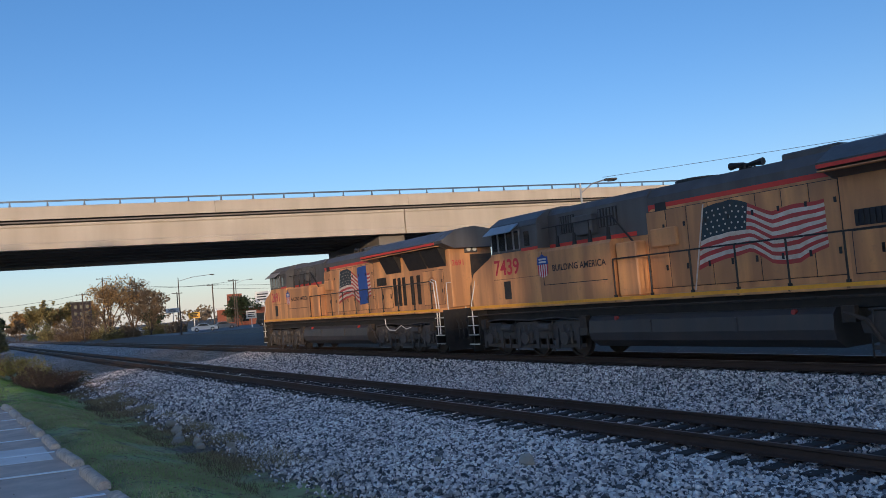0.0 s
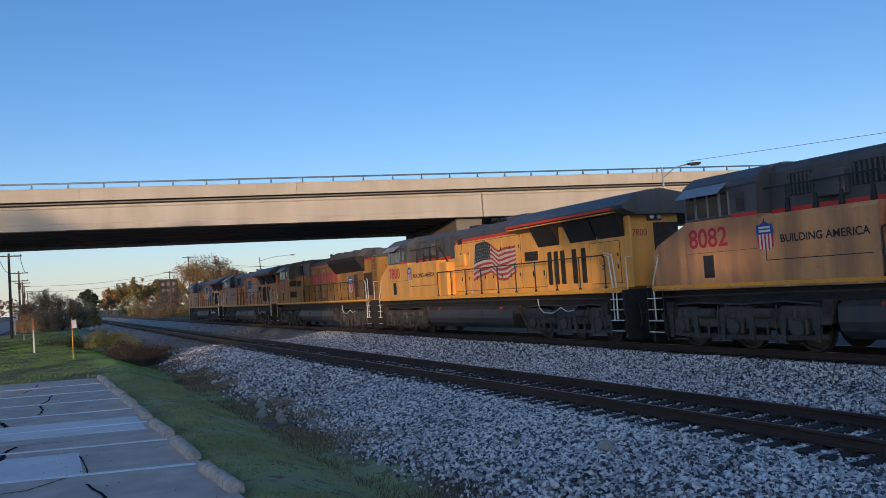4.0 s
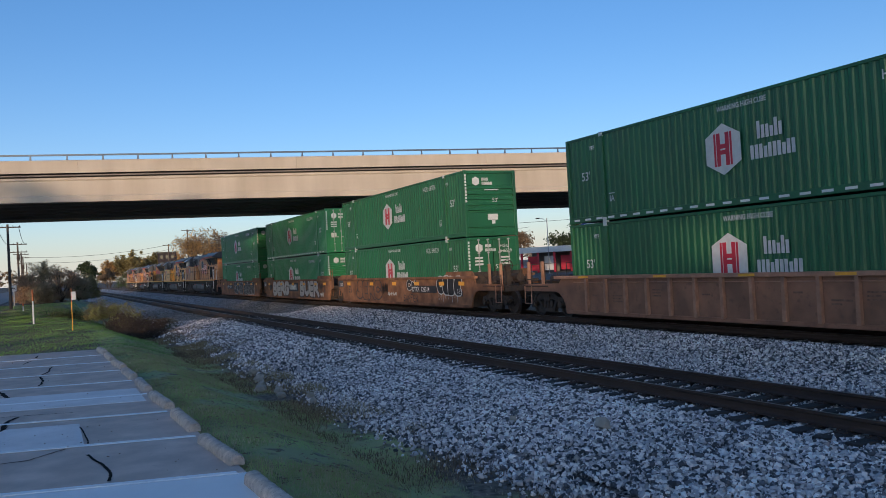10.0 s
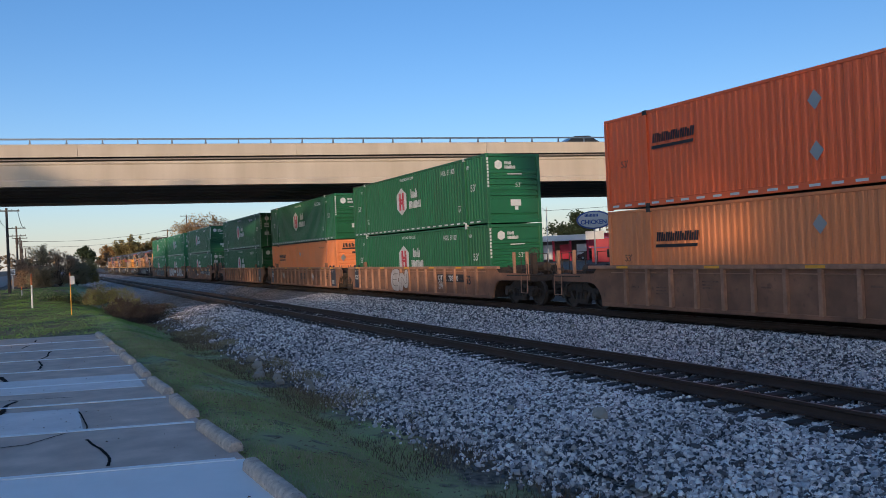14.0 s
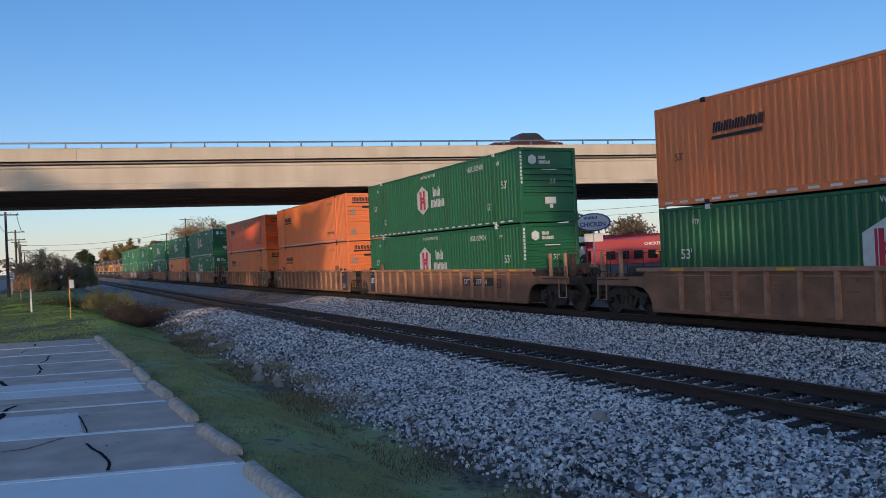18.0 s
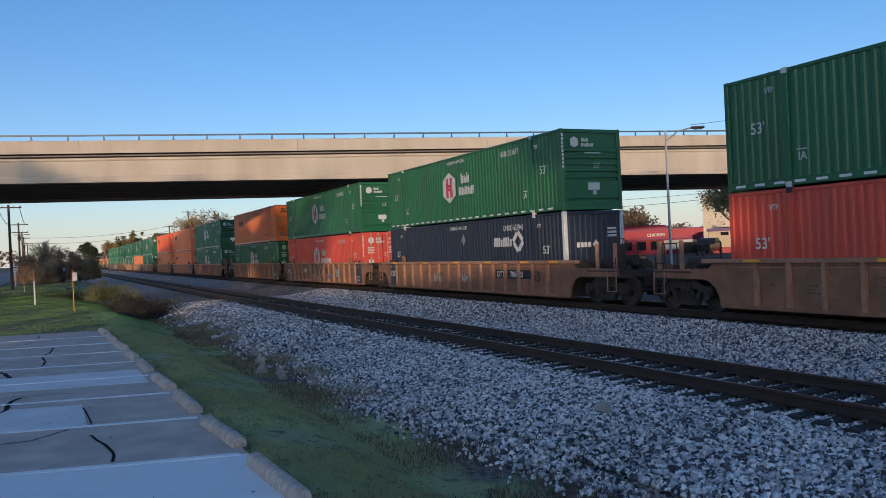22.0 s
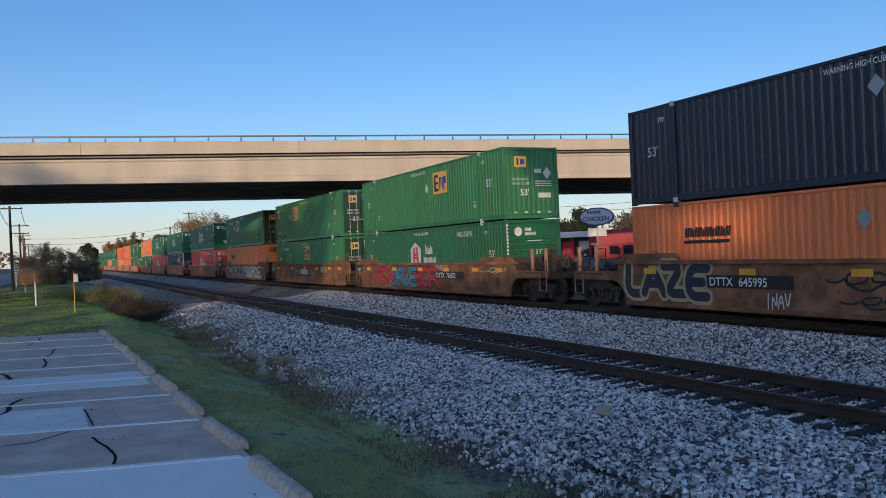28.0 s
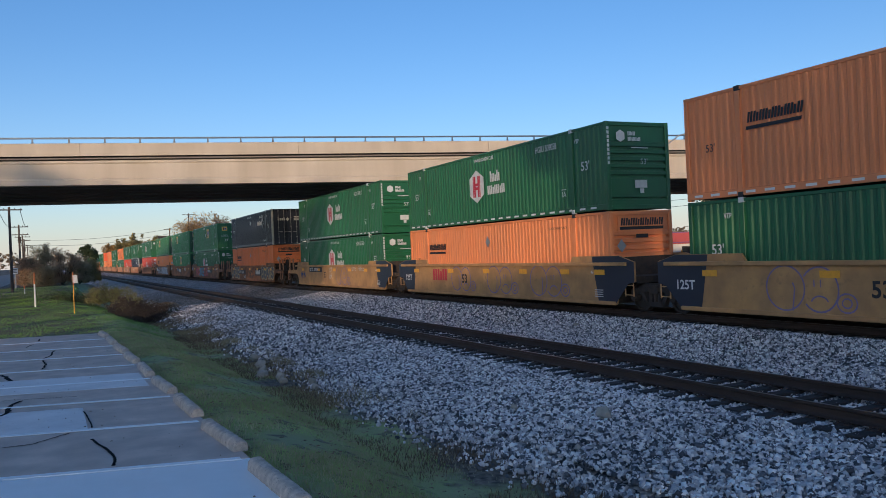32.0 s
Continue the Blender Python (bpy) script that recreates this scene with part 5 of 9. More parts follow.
        def navy_end():
            g = Form()
            x = CL + 0.008
            for k in range(4):
                zz = 1.95 if end == "door" else 1.6
                g.slab(rect(-0.8 + k * 0.16, -0.68 + k * 0.16, zz, zz + 0.18), x, x + 0.004, "x")
            zc = 2.04 if end == "door" else 1.69
            g.slab([(0.02, zc - 0.17), (0.16, zc), (0.02, zc + 0.17), (-0.12, zc)], x, x + 0.004, "x")
            for k in range(3):
                g.slab(rect(0.55, 0.95, 2.2 - k * 0.13, 2.28 - k * 0.13), x, x + 0.004, "x")
            return g.mesh("end_marking", M["offwhite"])
        pieces("end_marking", once(("navy_end", end), navy_end), ob)
    else:
        part("emblem", sch_logo(), None, ob, "slanted black lettering bars with an underline")

        def sch_end():
            g = Form()
            x = CL - 0.02
            g.slab(rect(-0.98, 0.98, 2.2, 2.72), x, x + 0.026, "x", 2)
            g.slab(rect(-0.9, 0.9, 2.27, 2.37), x + 0.026, x + 0.03, "x", 0)
            for q in ((-0.85, 1.75), (-0.85, 0.55)):
                g.slab([(q[0], q[1] - 0.22), (q[0] + 0.18, q[1]), (q[0], q[1] + 0.22), (q[0] - 0.18, q[1])], x + 0.022, x + 0.026, "x", 1)
            g.slab(rect(-0.25, 0.25, 2.0, 2.12), x + 0.022, x + 0.026, "x", 0)
            g.slab(rect(0.55, 0.85, 0.42, 0.75), x + 0.022, x + 0.026, "x", 3)
            return g.mesh("end_marking", [M["ink"], M["steel"], paint, M["offwhite"]])
        pieces("end_marking", once(("sch_end", coat), sch_end), ob)

        def sch_words():
            g = Form()
            for q in glyphs(-0.86, 2.41, 0.24, 9, 0.68, 0.2, 0.15):
                g.slab(q, CL + 0.006, CL + 0.01, "x")
            return g.mesh("end_lettering", M["ink"])
        part("end_lettering", once("sch_words", sch_words), None, ob, "slanted black lettering bars")
    return ob


# ---- well cars ----
def wheelset(r):
    """Axle with two flanged wheels, turning about the y axis at the origin."""
    g = Form().rod((0, -0.9, 0), (0, 0.9, 0), 0.08, 8)
    for s in (-1, 1):
        y = s * 0.73
        prof = ((y - s * 0.02, r + 0.028), (y + s * 0.01, r + 0.028), (y + s * 0.012, r), (y + s * 0.11, r - 0.006), (y + s * 0.11, r - 0.07), (y + s * 0.05, r - 0.09), (y + s * 0.04, 0.17), (y + s * 0.12, 0.15), (y + s * 0.12, 0.0))
        n = 22
        base = len(g.v)
        for yy, rr in ((y - s * 0.02, 0.0),) + prof:
            for i in range(n):
                g.v.append((rr * math.cos(6.28318 * i / n), yy, rr * math.sin(6.28318 * i / n)))
        for j in range(len(prof)):
            for i in range(n):
                g.f.append((base + j * n + i, base + j * n + (i + 1) % n, base + (j + 1) * n + (i + 1) % n, base + (j + 1) * n + i))
                g.m.append(0)
        for i in range(4):
            a = 6.28318 * i / 4 + 0.4
            g.rod((math.cos(a) * 0.09, y + s * 0.1, math.sin(a) * 0.09), (math.cos(a) * 0.09, y + s * 0.16, math.sin(a) * 0.09), 0.02, 6)
    return g.mesh("wheelset", M["wheel"])


WHEELS = []


def axle(parent, x, z, r):
    w = part("wheelset", once(("ws", r), lambda: wheelset(r)), None, parent, "steel wheelset")
    w.matrix_parent_inverse = Matrix.Translation((x, 0, z))
    WHEELS.append((w, r))


def car_truck(ob, x):
    """Two-axle freight truck centred at x."""
    def frame_side():
        g = Form()
        for s in (-1, 1):
            y0, y1 = s * 0.96, s * 1.12
            top = [(-1.12, 0.60), (-1.05, 0.72), (-0.7, 0.74), (-0.45, 0.90), (0.45, 0.90), (0.7, 0.74), (1.05, 0.72), (1.12, 0.60)]
            g.slab(top + [(0.7, 0.56), (0.52, 0.62), (0.34, 0.66), (-0.34, 0.66), (-0.52, 0.62), (-0.7, 0.56)], min(y0, y1), max(y0, y1), "y")
            g.slab([(-0.62, 0.6), (-0.5, 0.64), (-0.3, 0.30), (-0.42, 0.22)], min(y0, y1), max(y0, y1), "y")
            g.slab([(0.62, 0.6), (0.5, 0.64), (0.3, 0.30), (0.42, 0.22)], min(y0, y1), max(y0, y1), "y")
            g.slab([(-0.45, 0.20), (0.45, 0.20), (0.38, 0.34), (-0.38, 0.34)], min(y0, y1), max(y0, y1), "y")
            for q in (-0.2, 0.0, 0.2):
                g.rod((q, s * 1.05, 0.33), (q, s * 1.05, 0.62), 0.075, 8)
            for q in (-0.89, 0.89):
                g.rod((q, s * 0.98, 0.48), (q, s * 1.2, 0.48), 0.13, 10)
                g.box(q - 0.16, q + 0.16, min(s * 0.98, s * 1.14), max(s * 0.98, s * 1.14), 0.48, 0.7)
        g.box(-0.2, 0.2, -1.15, 1.15, 0.6, 0.84)
        return g.mesh("truck", M["grime"])
    t = part("truck", once("car_truck", frame_side), None, ob, "two-axle cast steel truck")
    t.matrix_local = pose(x, 0, 0)
    for q in (-0.89, 0.89):
        axle(t, q, 0.48, 0.48)
    return t


def wild(seed, x0, x1, z0, z1, y, fill, edge, n, thick=0.095):
    """Thick looping letter strokes with dark outlines, crowded together."""
    rng = random.Random(seed)
    g = Form()
    w = (x1 - x0) / n
    for i in range(n):
        cx, key = x0 + (i + 0.5) * w, []
        for k in range(5):
            key.append((cx + rng.uniform(-0.62, 0.62) * w, z0 + (z1 - z0) * ((k * 0.25 if i % 2 else 1 - k * 0.25) * 0.8 + 0.1 + rng.uniform(-0.1, 0.1))))
        pts = []
        for k in range(len(key) - 1):
            p0, p1, p2, p3 = key[max(0, k - 1)], key[k], key[k + 1], key[min(len(key) - 1, k + 2)]
            for s in range(6):
                u = s / 6
                pts.append(tuple(0.5 * (2 * p1[a] + (p2[a] - p0[a]) * u + (2 * p0[a] - 5 * p1[a] + 4 * p2[a] - p3[a]) * u * u + (3 * p1[a] - p0[a] - 3 * p2[a] + p3[a]) * u ** 3) for a in (0, 1)))
        pts.append(key[-1])
        for layer, (half, slot) in enumerate(((thick + (0.05 if thick < 0.2 else 0.02), 1), (thick, 0), (0.014, 1))):
            dy = y - 0.0024 * (i % 3) - 0.0007 * layer
            rim = []
            for k, (a, b) in enumerate(pts):
                (p, q), (r, t) = pts[max(0, k - 1)], pts[min(len(pts) - 1, k + 1)]
                ln = math.hypot(r - p, t - q) or 1
                cap = half * (-0.8 if k == 0 else 0.8 if k == len(pts) - 1 else 0)
                ux, uz = (r - p) / ln, (t - q) / ln
                rim += [(a + ux * cap + uz * half, dy - 0.00001 * k, b + uz * cap - ux * half), (a + ux * cap - uz * half, dy - 0.00001 * k, b + uz * cap + ux * half)]
            g.add(rim, [(2 * k, 2 * k + 2, 2 * k + 3, 2 * k + 1) for k in range(len(pts) - 1)], slot)
    return g.mesh("graffiti", [fill, edge])


STROKES = {
    "A": (((0, 0), (0.5, 1.02), (1, 0)), ((0.25, 0.36), (0.75, 0.36))),
    "B": (((0.1, 0), (0.08, 1), (0.62, 1), (0.86, 0.8), (0.6, 0.55), (0.15, 0.52)), ((0.5, 0.53), (0.92, 0.3), (0.66, 0), (0.1, 0))),
    "C": (((0.92, 0.8), (0.62, 1), (0.2, 0.88), (0.06, 0.5), (0.2, 0.12), (0.62, 0), (0.95, 0.2)),),
    "D": (((0.1, 0), (0.1, 1), (0.6, 0.95), (0.92, 0.5), (0.6, 0.05), (0.1, 0)),),
    "E": (((0.9, 1), (0.12, 1), (0.1, 0), (0.92, 0)), ((0.12, 0.5), (0.72, 0.5))),
    "F": (((0.9, 1), (0.12, 1), (0.1, 0)), ((0.12, 0.5), (0.72, 0.5))),
    "G": (((0.9, 0.84), (0.6, 1), (0.2, 0.9), (0.06, 0.5), (0.2, 0.1), (0.6, 0), (0.92, 0.15), (0.92, 0.45), (0.56, 0.45)),),
    "I": (((0.5, 0), (0.5, 1)),),
    "L": (((0.15, 1), (0.12, 0), (0.9, 0)),),
    "N": (((0.1, 0), (0.1, 1), (0.9, 0), (0.9, 1)),),
    "O": (((0.5, 1), (0.12, 0.85), (0.04, 0.5), (0.14, 0.12), (0.5, 0), (0.88, 0.14), (0.96, 0.5), (0.86, 0.86), (0.5, 1)),),
    "P": (((0.1, 0), (0.1, 1), (0.66, 0.98), (0.9, 0.72), (0.6, 0.45), (0.12, 0.44)),),
    "R": (((0.1, 0), (0.1, 1), (0.66, 1), (0.9, 0.76), (0.6, 0.5), (0.15, 0.48)), ((0.48, 0.48), (0.98, 0))),
    "S": (((0.9, 0.86), (0.5, 1), (0.12, 0.8), (0.3, 0.54), (0.72, 0.46), (0.92, 0.2), (0.5, 0), (0.08, 0.14)),),
    "T": (((0.02, 1), (0.98, 1)), ((0.5, 1), (0.5, 0))),
    "U": (((0.1, 1), (0.1, 0.25), (0.4, 0), (0.7, 0.06), (0.9, 0.3), (0.9, 1)),),
    "V": (((0.04, 1), (0.5, 0), (0.96, 1)),),
    "Z": (((0.05, 1), (0.95, 1), (0.05, 0), (0.95, 0)),),
}


def rounded(pts):
    """The line with its corners cut twice."""
    for _ in range(2):
        out = [pts[0]]
        for (a, b), (c, d) in zip(pts, pts[1:]):
            out += [(a * 0.75 + c * 0.25, b * 0.75 + d * 0.25), (a * 0.25 + c * 0.75, b * 0.25 + d * 0.75)]
        pts = out + [pts[-1]]
    return pts


def sprayed(g, pts, half, y, slot):
    """One sprayed line of that half width, with round ends."""
    for k in (0, -1):
        a, b = pts[k]
        g.poly([(a + half * math.cos(q * 0.5236), y, b + half * math.sin(q * 0.5236)) for q in range(12)], slot)
    rim = []
    for k, (a, b) in enumerate(pts):
        (p, q), (r, t) = pts[max(0, k - 1)], pts[min(len(pts) - 1, k + 1)]
        ln = math.hypot(r - p, t - q) or 1
        ux, uz = (r - p) / ln, (t - q) / ln
        rim += [(a + uz * half, y - 0.00001 * k, b - ux * half), (a - uz * half, y - 0.00001 * k, b + ux * half)]
    g.add(rim, [(2 * k, 2 * k + 2, 2 * k + 3, 2 * k + 1) for k in range(len(pts) - 1)], slot)


def throwup(word, x0, x1, z0, z1, y, fill, edge, fat, rim, core=0.0, seed=1, lap=1.12, haze=None):
    """A word in fat sprayed strokes with outlines, letter lapping over letter; core: width of a thin line along each stroke."""
    rng = random.Random(seed)
    g = Form()
    w = (x1 - x0) / len(word)
    for i, ch in enumerate(word):
        lean, drop = rng.uniform(-0.06, 0.1), rng.uniform(-0.03, 0.03) * (z1 - z0)
        m = fat + rim
        ww, hh = w * lap - 2 * m * 0.8, (z1 - z0) - 2 * m
        lines = [rounded([(x0 + i * w + m * 0.7 + ww * (a + lean * b), z0 + m + drop + hh * b) for a, b in ln]) for ln in STROKES[ch]]
        for layer, (half, slot) in enumerate(((m, 1), (fat, 0)) + (((core, 1),) if core else ())):
            for ln in lines:
                sprayed(g, ln, half, y - 0.0022 * i - 0.0007 * layer, slot)
    if haze:
        for k in range(len(word) * 2):
            a = x0 + (x1 - x0) * (k + rng.random()) / (len(word) * 2)
            sprayed(g, [(a, z0 + 0.05), (a + 0.01, z0 - rng.uniform(0.08, 0.3))], 0.012, y, 1)
    return g.mesh("graffiti", [fill, edge])


def handwritten(word, x0, x1, z0, z1, y, mat, half=0.014, seed=1):
    """A word in one thin sprayed line."""
    rng = random.Random(seed)
    g = Form()
    w = (x1 - x0) / len(word)
    for i, ch in enumerate(word):
        if ch == " ":
            continue
        up = rng.uniform(-0.1, 0.1) * (z1 - z0)
        for ln in STROKES[ch]:
            sprayed(g, rounded([(x0 + i * w + w * 0.85 * (a + 0.12 * b), z0 + up + (z1 - z0) * b) for a, b in ln]), half, y, 0)
    return g.mesh("graffiti", mat)


def slab_tag(seed, x0, x1, z0, z1, y, fill, edge):
    """A dark painted slab with rounded ends, scored with thin pale loops."""
    rng = random.Random(seed)
    g = Form()
    n = 10
    for k in range(n):
        a = x0 + 0.28 + (x1 - x0 - 0.56) * k / (n - 1)
        lean = rng.uniform(-0.12, 0.12)
        line = [(a, z0 + 0.25), (a + lean, z1 - 0.25)]
        sprayed(g, line, 0.285, y, 1)
        sprayed(g, line, 0.255, y - 0.001, 0)
    for k in range(7):
        a = x0 + 0.35 + (x1 - x0 - 0.7) * k / 6
        w = rng.uniform(0.16, 0.3)
        if k % 2:
            sprayed(g, ring(a, (z0 + z1) / 2 - 0.1, w, (z1 - z0) * 0.36, 18, -1.2, 4.0), 0.013, y - 0.002, 1)
        else:
            sprayed(g, rounded([(a - w, z1 - 0.06), (a, z0 + 0.5), (a + w, z0 + 0.05), (a + w * 1.3, z1 - 0.4)]), 0.013, y - 0.002, 1)
    return g.mesh("graffiti", [fill, edge])


def ring(cx, cz, rx, rz, n=26, a0=0.0, a1=6.28318):
    return [(cx + rx * math.cos(a0 + (a1 - a0) * k / n), cz + rz * math.sin(a0 + (a1 - a0) * k / n)) for k in range(n + 1)]


def faces(x, w, z0, z1, y, mat, sad):
    """Two lapping bubble outlines with a simple face, and a small loop beside them."""
    g = Form()
    cz, rz = (z0 + z1) / 2, (z1 - z0) / 2
    sprayed(g, ring(x + w * 0.22, cz, w * 0.22, rz), 0.022, y, 0)
    sprayed(g, ring(x + w * 0.60, cz - 0.02, w * 0.20, rz * 0.97, 22, -2.4, 2.5), 0.022, y - 0.001, 0)
    sprayed(g, [(x + w * 0.30, z0 + 0.02), (x + w * 0.33, cz), (x + w * 0.31, cz + 0.12)], 0.02, y - 0.001, 0)
    sprayed(g, ring(x + w * 0.60, cz - (0.34 if sad else 0.02), w * 0.09, rz * 0.3, 10, 0.3 if sad else 3.5, 2.84 if sad else 5.9), 0.02, y - 0.001, 0)
    for q in (-0.035, 0.035):
        sprayed(g, [(x + w * (0.58 + q), cz + 0.05), (x + w * (0.58 + q), cz + 0.2)], 0.016, y - 0.001, 0)
    sprayed(g, ring(x + w * 0.88, z0 + rz * 0.42, w * 0.1, rz * 0.4, 14), 0.02, y - 0.002, 0)
    sprayed(g, ring(x + w * 0.88, z0 + rz * 0.42, w * 0.05, rz * 0.2, 9), 0.018, y - 0.002, 0)
    return g.mesh("graffiti", mat)


def squiggle(seed, x0, x1, z0, z1, y, mat, loops=4, w=0.016):
    """A thin sprayed tag of jagged strokes."""
    rng = random.Random(seed)
    pts = []
    n = loops * 7
    if x1 - x0 > 1.5:
        ph = rng.random() * 6
        for i in range(loops * 12 + 1):
            k = i / (loops * 12)
            a = k * loops * 6.28318 + ph
            big = 0.55 + 0.45 * math.sin(k * 11 + ph)
            pts.append((x0 + (x1 - x0) * (0.15 + 0.7 * k) + (x1 - x0) * 0.16 * math.cos(a) * big, (z0 + z1) / 2 + (z1 - z0) / 2 * math.sin(a * (1 if i % 2 else 1.02)) * big))
    for i in range(n + 1 if x1 - x0 <= 1.5 else 0):
        k = i / n
        up = 0.5 + 0.5 * (1 if i % 2 else -1) * rng.uniform(0.35, 1.0)
        pts.append((x0 + (x1 - x0) * min(1, max(0, k + rng.uniform(-0.09, 0.07))), z0 + (z1 - z0) * up))
    g = Form()
    for (a, b), (c, d) in zip(pts, pts[1:]):
        L_ = math.hypot(c - a, d - b) or 1
        nx, nz = -(d - b) / L_ * w, (c - a) / L_ * w
        flat([(a - nx, b - nz), (c - nx, d - nz), (c + nx, d + nz), (a + nx, b + nz)], y, 0, g)
    return g.mesh("graffiti", mat)


def stencils():
    """Small rows of worn dark bars between the ribs."""
    rng = random.Random(77)
    g = Form()
    for k in range(14):
        if rng.random() < 0.35:
            continue
        x, z = 1.14 + k * 1.015 + rng.uniform(0, 0.15), rng.uniform(0.75, 1.1)
        for j in range(rng.randint(1, 3)):
            flat(rect(x, x + rng.uniform(0.25, 0.6), z - 0.09 * j, z - 0.09 * j + 0.045), -1.404, 0, g)
    return g.mesh("stencil", M["soot_paint"])


def well_car(style, left, right, gap_l, gap_r, number, paint_jobs=(), board=None):
    """One well unit. left and right: 'joint' (shared truck), 'none' (joint whose truck the next unit carries) or 'coupler'.
    gap_l, gap_r: clear length from the container to the next one; x = 0 and x = CL are the container's ends."""
    body = M[{"gold": "gold", "smooth": "rust_brown", "ribbed": "brown"}[style]]
    ob = thing("well_car", {"ribbed": "rusty brown well car with ribbed sides", "smooth": "rusty brown well car with smooth sides and graffiti", "gold": "yellow well car with smooth sides and dark blue ends"}[style], "well car", group="well cars of the train")
    xl = -(gap_l / 2 - 0.55) if left != "coupler" else -(gap_l / 2 - 0.85)
    xr = CL + (gap_r / 2 - 0.55 if right != "coupler" else gap_r / 2 - 0.85)
    top_z = 1.50 if style == "ribbed" else 1.56
    hi = 1.50 if style == "ribbed" else 1.78
    for s in (-1, 1):
        y0, y1 = sorted((s * 1.40, s * 1.33))
        lo = 0.24
        outline = [(-0.34, lo), (CL + 0.34, lo), (CL + 0.38, 0.5), (CL + 0.52, 0.74), (CL + 0.74, 0.9), (CL + 1.0, 0.96), (xr, 0.97), (xr, hi - 0.2), (CL + 0.5, hi), (CL - 2.0, hi), (CL - 2.15, top_z), (2.15, top_z), (2.0, hi), (-0.5, hi), (xl, hi - 0.2), (xl, 0.97), (-1.0, 0.96), (-0.74, 0.9), (-0.52, 0.74), (-0.38, 0.5)]
        if right == "coupler":
            outline = [p for p in outline if not (p[0] > CL + 0.35 and p[1] > 1.0)]
            k = outline.index((CL - 2.0, hi))
            outline[k:k] = [(xr, 1.22), (CL + 0.75, 1.25), (CL + 0.55, hi - 0.08), (CL + 0.4, hi)]
        if left == "coupler":
            outline = [p for p in outline if not (p[0] < -0.35 and p[1] > 1.0)]
            k = outline.index((2.0, hi)) + 1
            outline[k:k] = [(-0.4, hi), (-0.55, hi - 0.08), (-0.75, 1.25), (xl, 1.22)]
        side = part("side_plate", Form().slab(outline, y0, y1, "y"), body, ob)
        chord = Form().cbox(-0.9, CL + 0.9, min(s * 1.34, s * 1.50), max(s * 1.34, s * 1.50), top_z - 0.10, top_z + 0.015, 0.015)
        part("top_chord", chord, M["rib"] if style == "ribbed" else body, ob)
        part("bottom_sill", Form().cbox(-0.3, CL + 0.3, min(s * 1.34, s * 1.44), max(s * 1.34, s * 1.44), 0.2, 0.32, 0.015), body, ob)
        if style == "ribbed":
            rib = once(("rib", s), lambda: Form().slab([(-0.06, 0.3), (0.06, 0.3), (0.05, 1.42), (-0.05, 1.42)], min(s * 1.40, s * 1.50), max(s * 1.40, s * 1.50), "y").mesh("rib", M["rib"]))
            n = 15 if s < 0 else 0
            if n:
                part("chord_lip", once("chord_lip", lambda: Form().cbox(0.2, CL - 0.2, -1.425, -1.39, 1.27, 1.30, 0.008).mesh("chord_lip", M["rib"])), None, ob)
                part("stencil", once("stencil", stencils), None, ob, "small worn stencilled data bars")["kind"] = "stuff"
            for i in range(n):
                p = part("rib", rib, None, ob)
                p.matrix_local = pose(0.98 + i * 1.015, 0, 0)
        if s < 0:
            tape = Form()
            for x in (0.6, 4.4, 7.7, 10.6, 13.4, 15.4):
                if style == "ribbed":
                    flat(rect(x, x + 0.55, top_z - 0.075, top_z - 0.005), -1.504, 0, tape)
                else:
                    flat(rect(x, x + 0.55, 1.17, 1.34), -1.432, 0, tape)
            pieces("reflective_tape", once(("wtape", style), lambda: tape.mesh("reflective_tape", M["yellow"])), ob, "yellow reflective patch")
    floor = Form()
    for x in [0.2 + i * 1.12 for i in range(15)]:
        floor.box(x - 0.1, x + 0.1, -1.36, 1.36, 0.2, 0.3)
    pieces("floor_beam", once("floor_beam", lambda: floor.mesh("floor_beam", M["grime"])), ob)
    for x0, x1, how in ((xl, -0.12, left), (CL + 0.12, xr, right)):
        g = Form().box(x0, x1, -1.3, 1.3, 0.92, 1.12)
        g.box(min(x0, x1) + 0.02, max(x0, x1) - 0.02, -0.35, 0.35, 0.62, 1.0)
        g.box(x0 if x0 > 0 else x1 - 0.06, x0 + 0.06 if x0 > 0 else x1, -1.3, 1.3, 0.24, hi - 0.06)
        part("end_platform", g, M["grime"], ob)
    if right == "joint":
        car_truck(ob, CL + gap_r / 2)
        part("joint_beam", Form().cbox(CL + gap_r / 2 - 0.7, CL + gap_r / 2 + 0.7, -0.3, 0.3, 0.84, 1.1, 0.04), M["grime"], ob)
    for how, x, out in ((left, xl, -1), (right, xr, 1)):
        c = -1 if out < 0 else 1
        tx = (CL + 1.95) if c > 0 else -1.95
        if how == "coupler":
            car_truck(ob, tx)
            part("coupler", Form().cbox(min(x, x + c * 1.0), max(x, x + c * 1.0), -0.12, 0.12, 0.78, 1.0, 0.03).cbox(min(x + c * 0.62, x + c * 0.88), max(x + c * 0.62, x + c * 0.88), -0.22, 0.22, 0.7, 1.06, 0.05), M["grime"], ob)
            lad = Form()
            for yy in (-1.36,):
                for q in (0.0, 0.42):
                    lad.rod((x - c * (0.1 + q), yy - 0.02, 0.45), (x - c * (0.1 + q), yy - 0.02, 1.95 if q else 1.6), 0.02, 6)
                for z in (0.5, 0.8, 1.1, 1.4):
                    lad.rod((x - c * 0.1, yy - 0.02, z), (x - c * 0.52, yy - 0.02, z), 0.016, 6)
            part("ladder", lad, M["grime"], ob)
            rails = Form().tube([(x - c * 0.05, -1.25, 1.1), (x - c * 0.05, -1.25, 1.95), (x - c * 0.05, -0.5, 1.95), (x - c * 0.05, -0.5, 1.1)], 0.02)
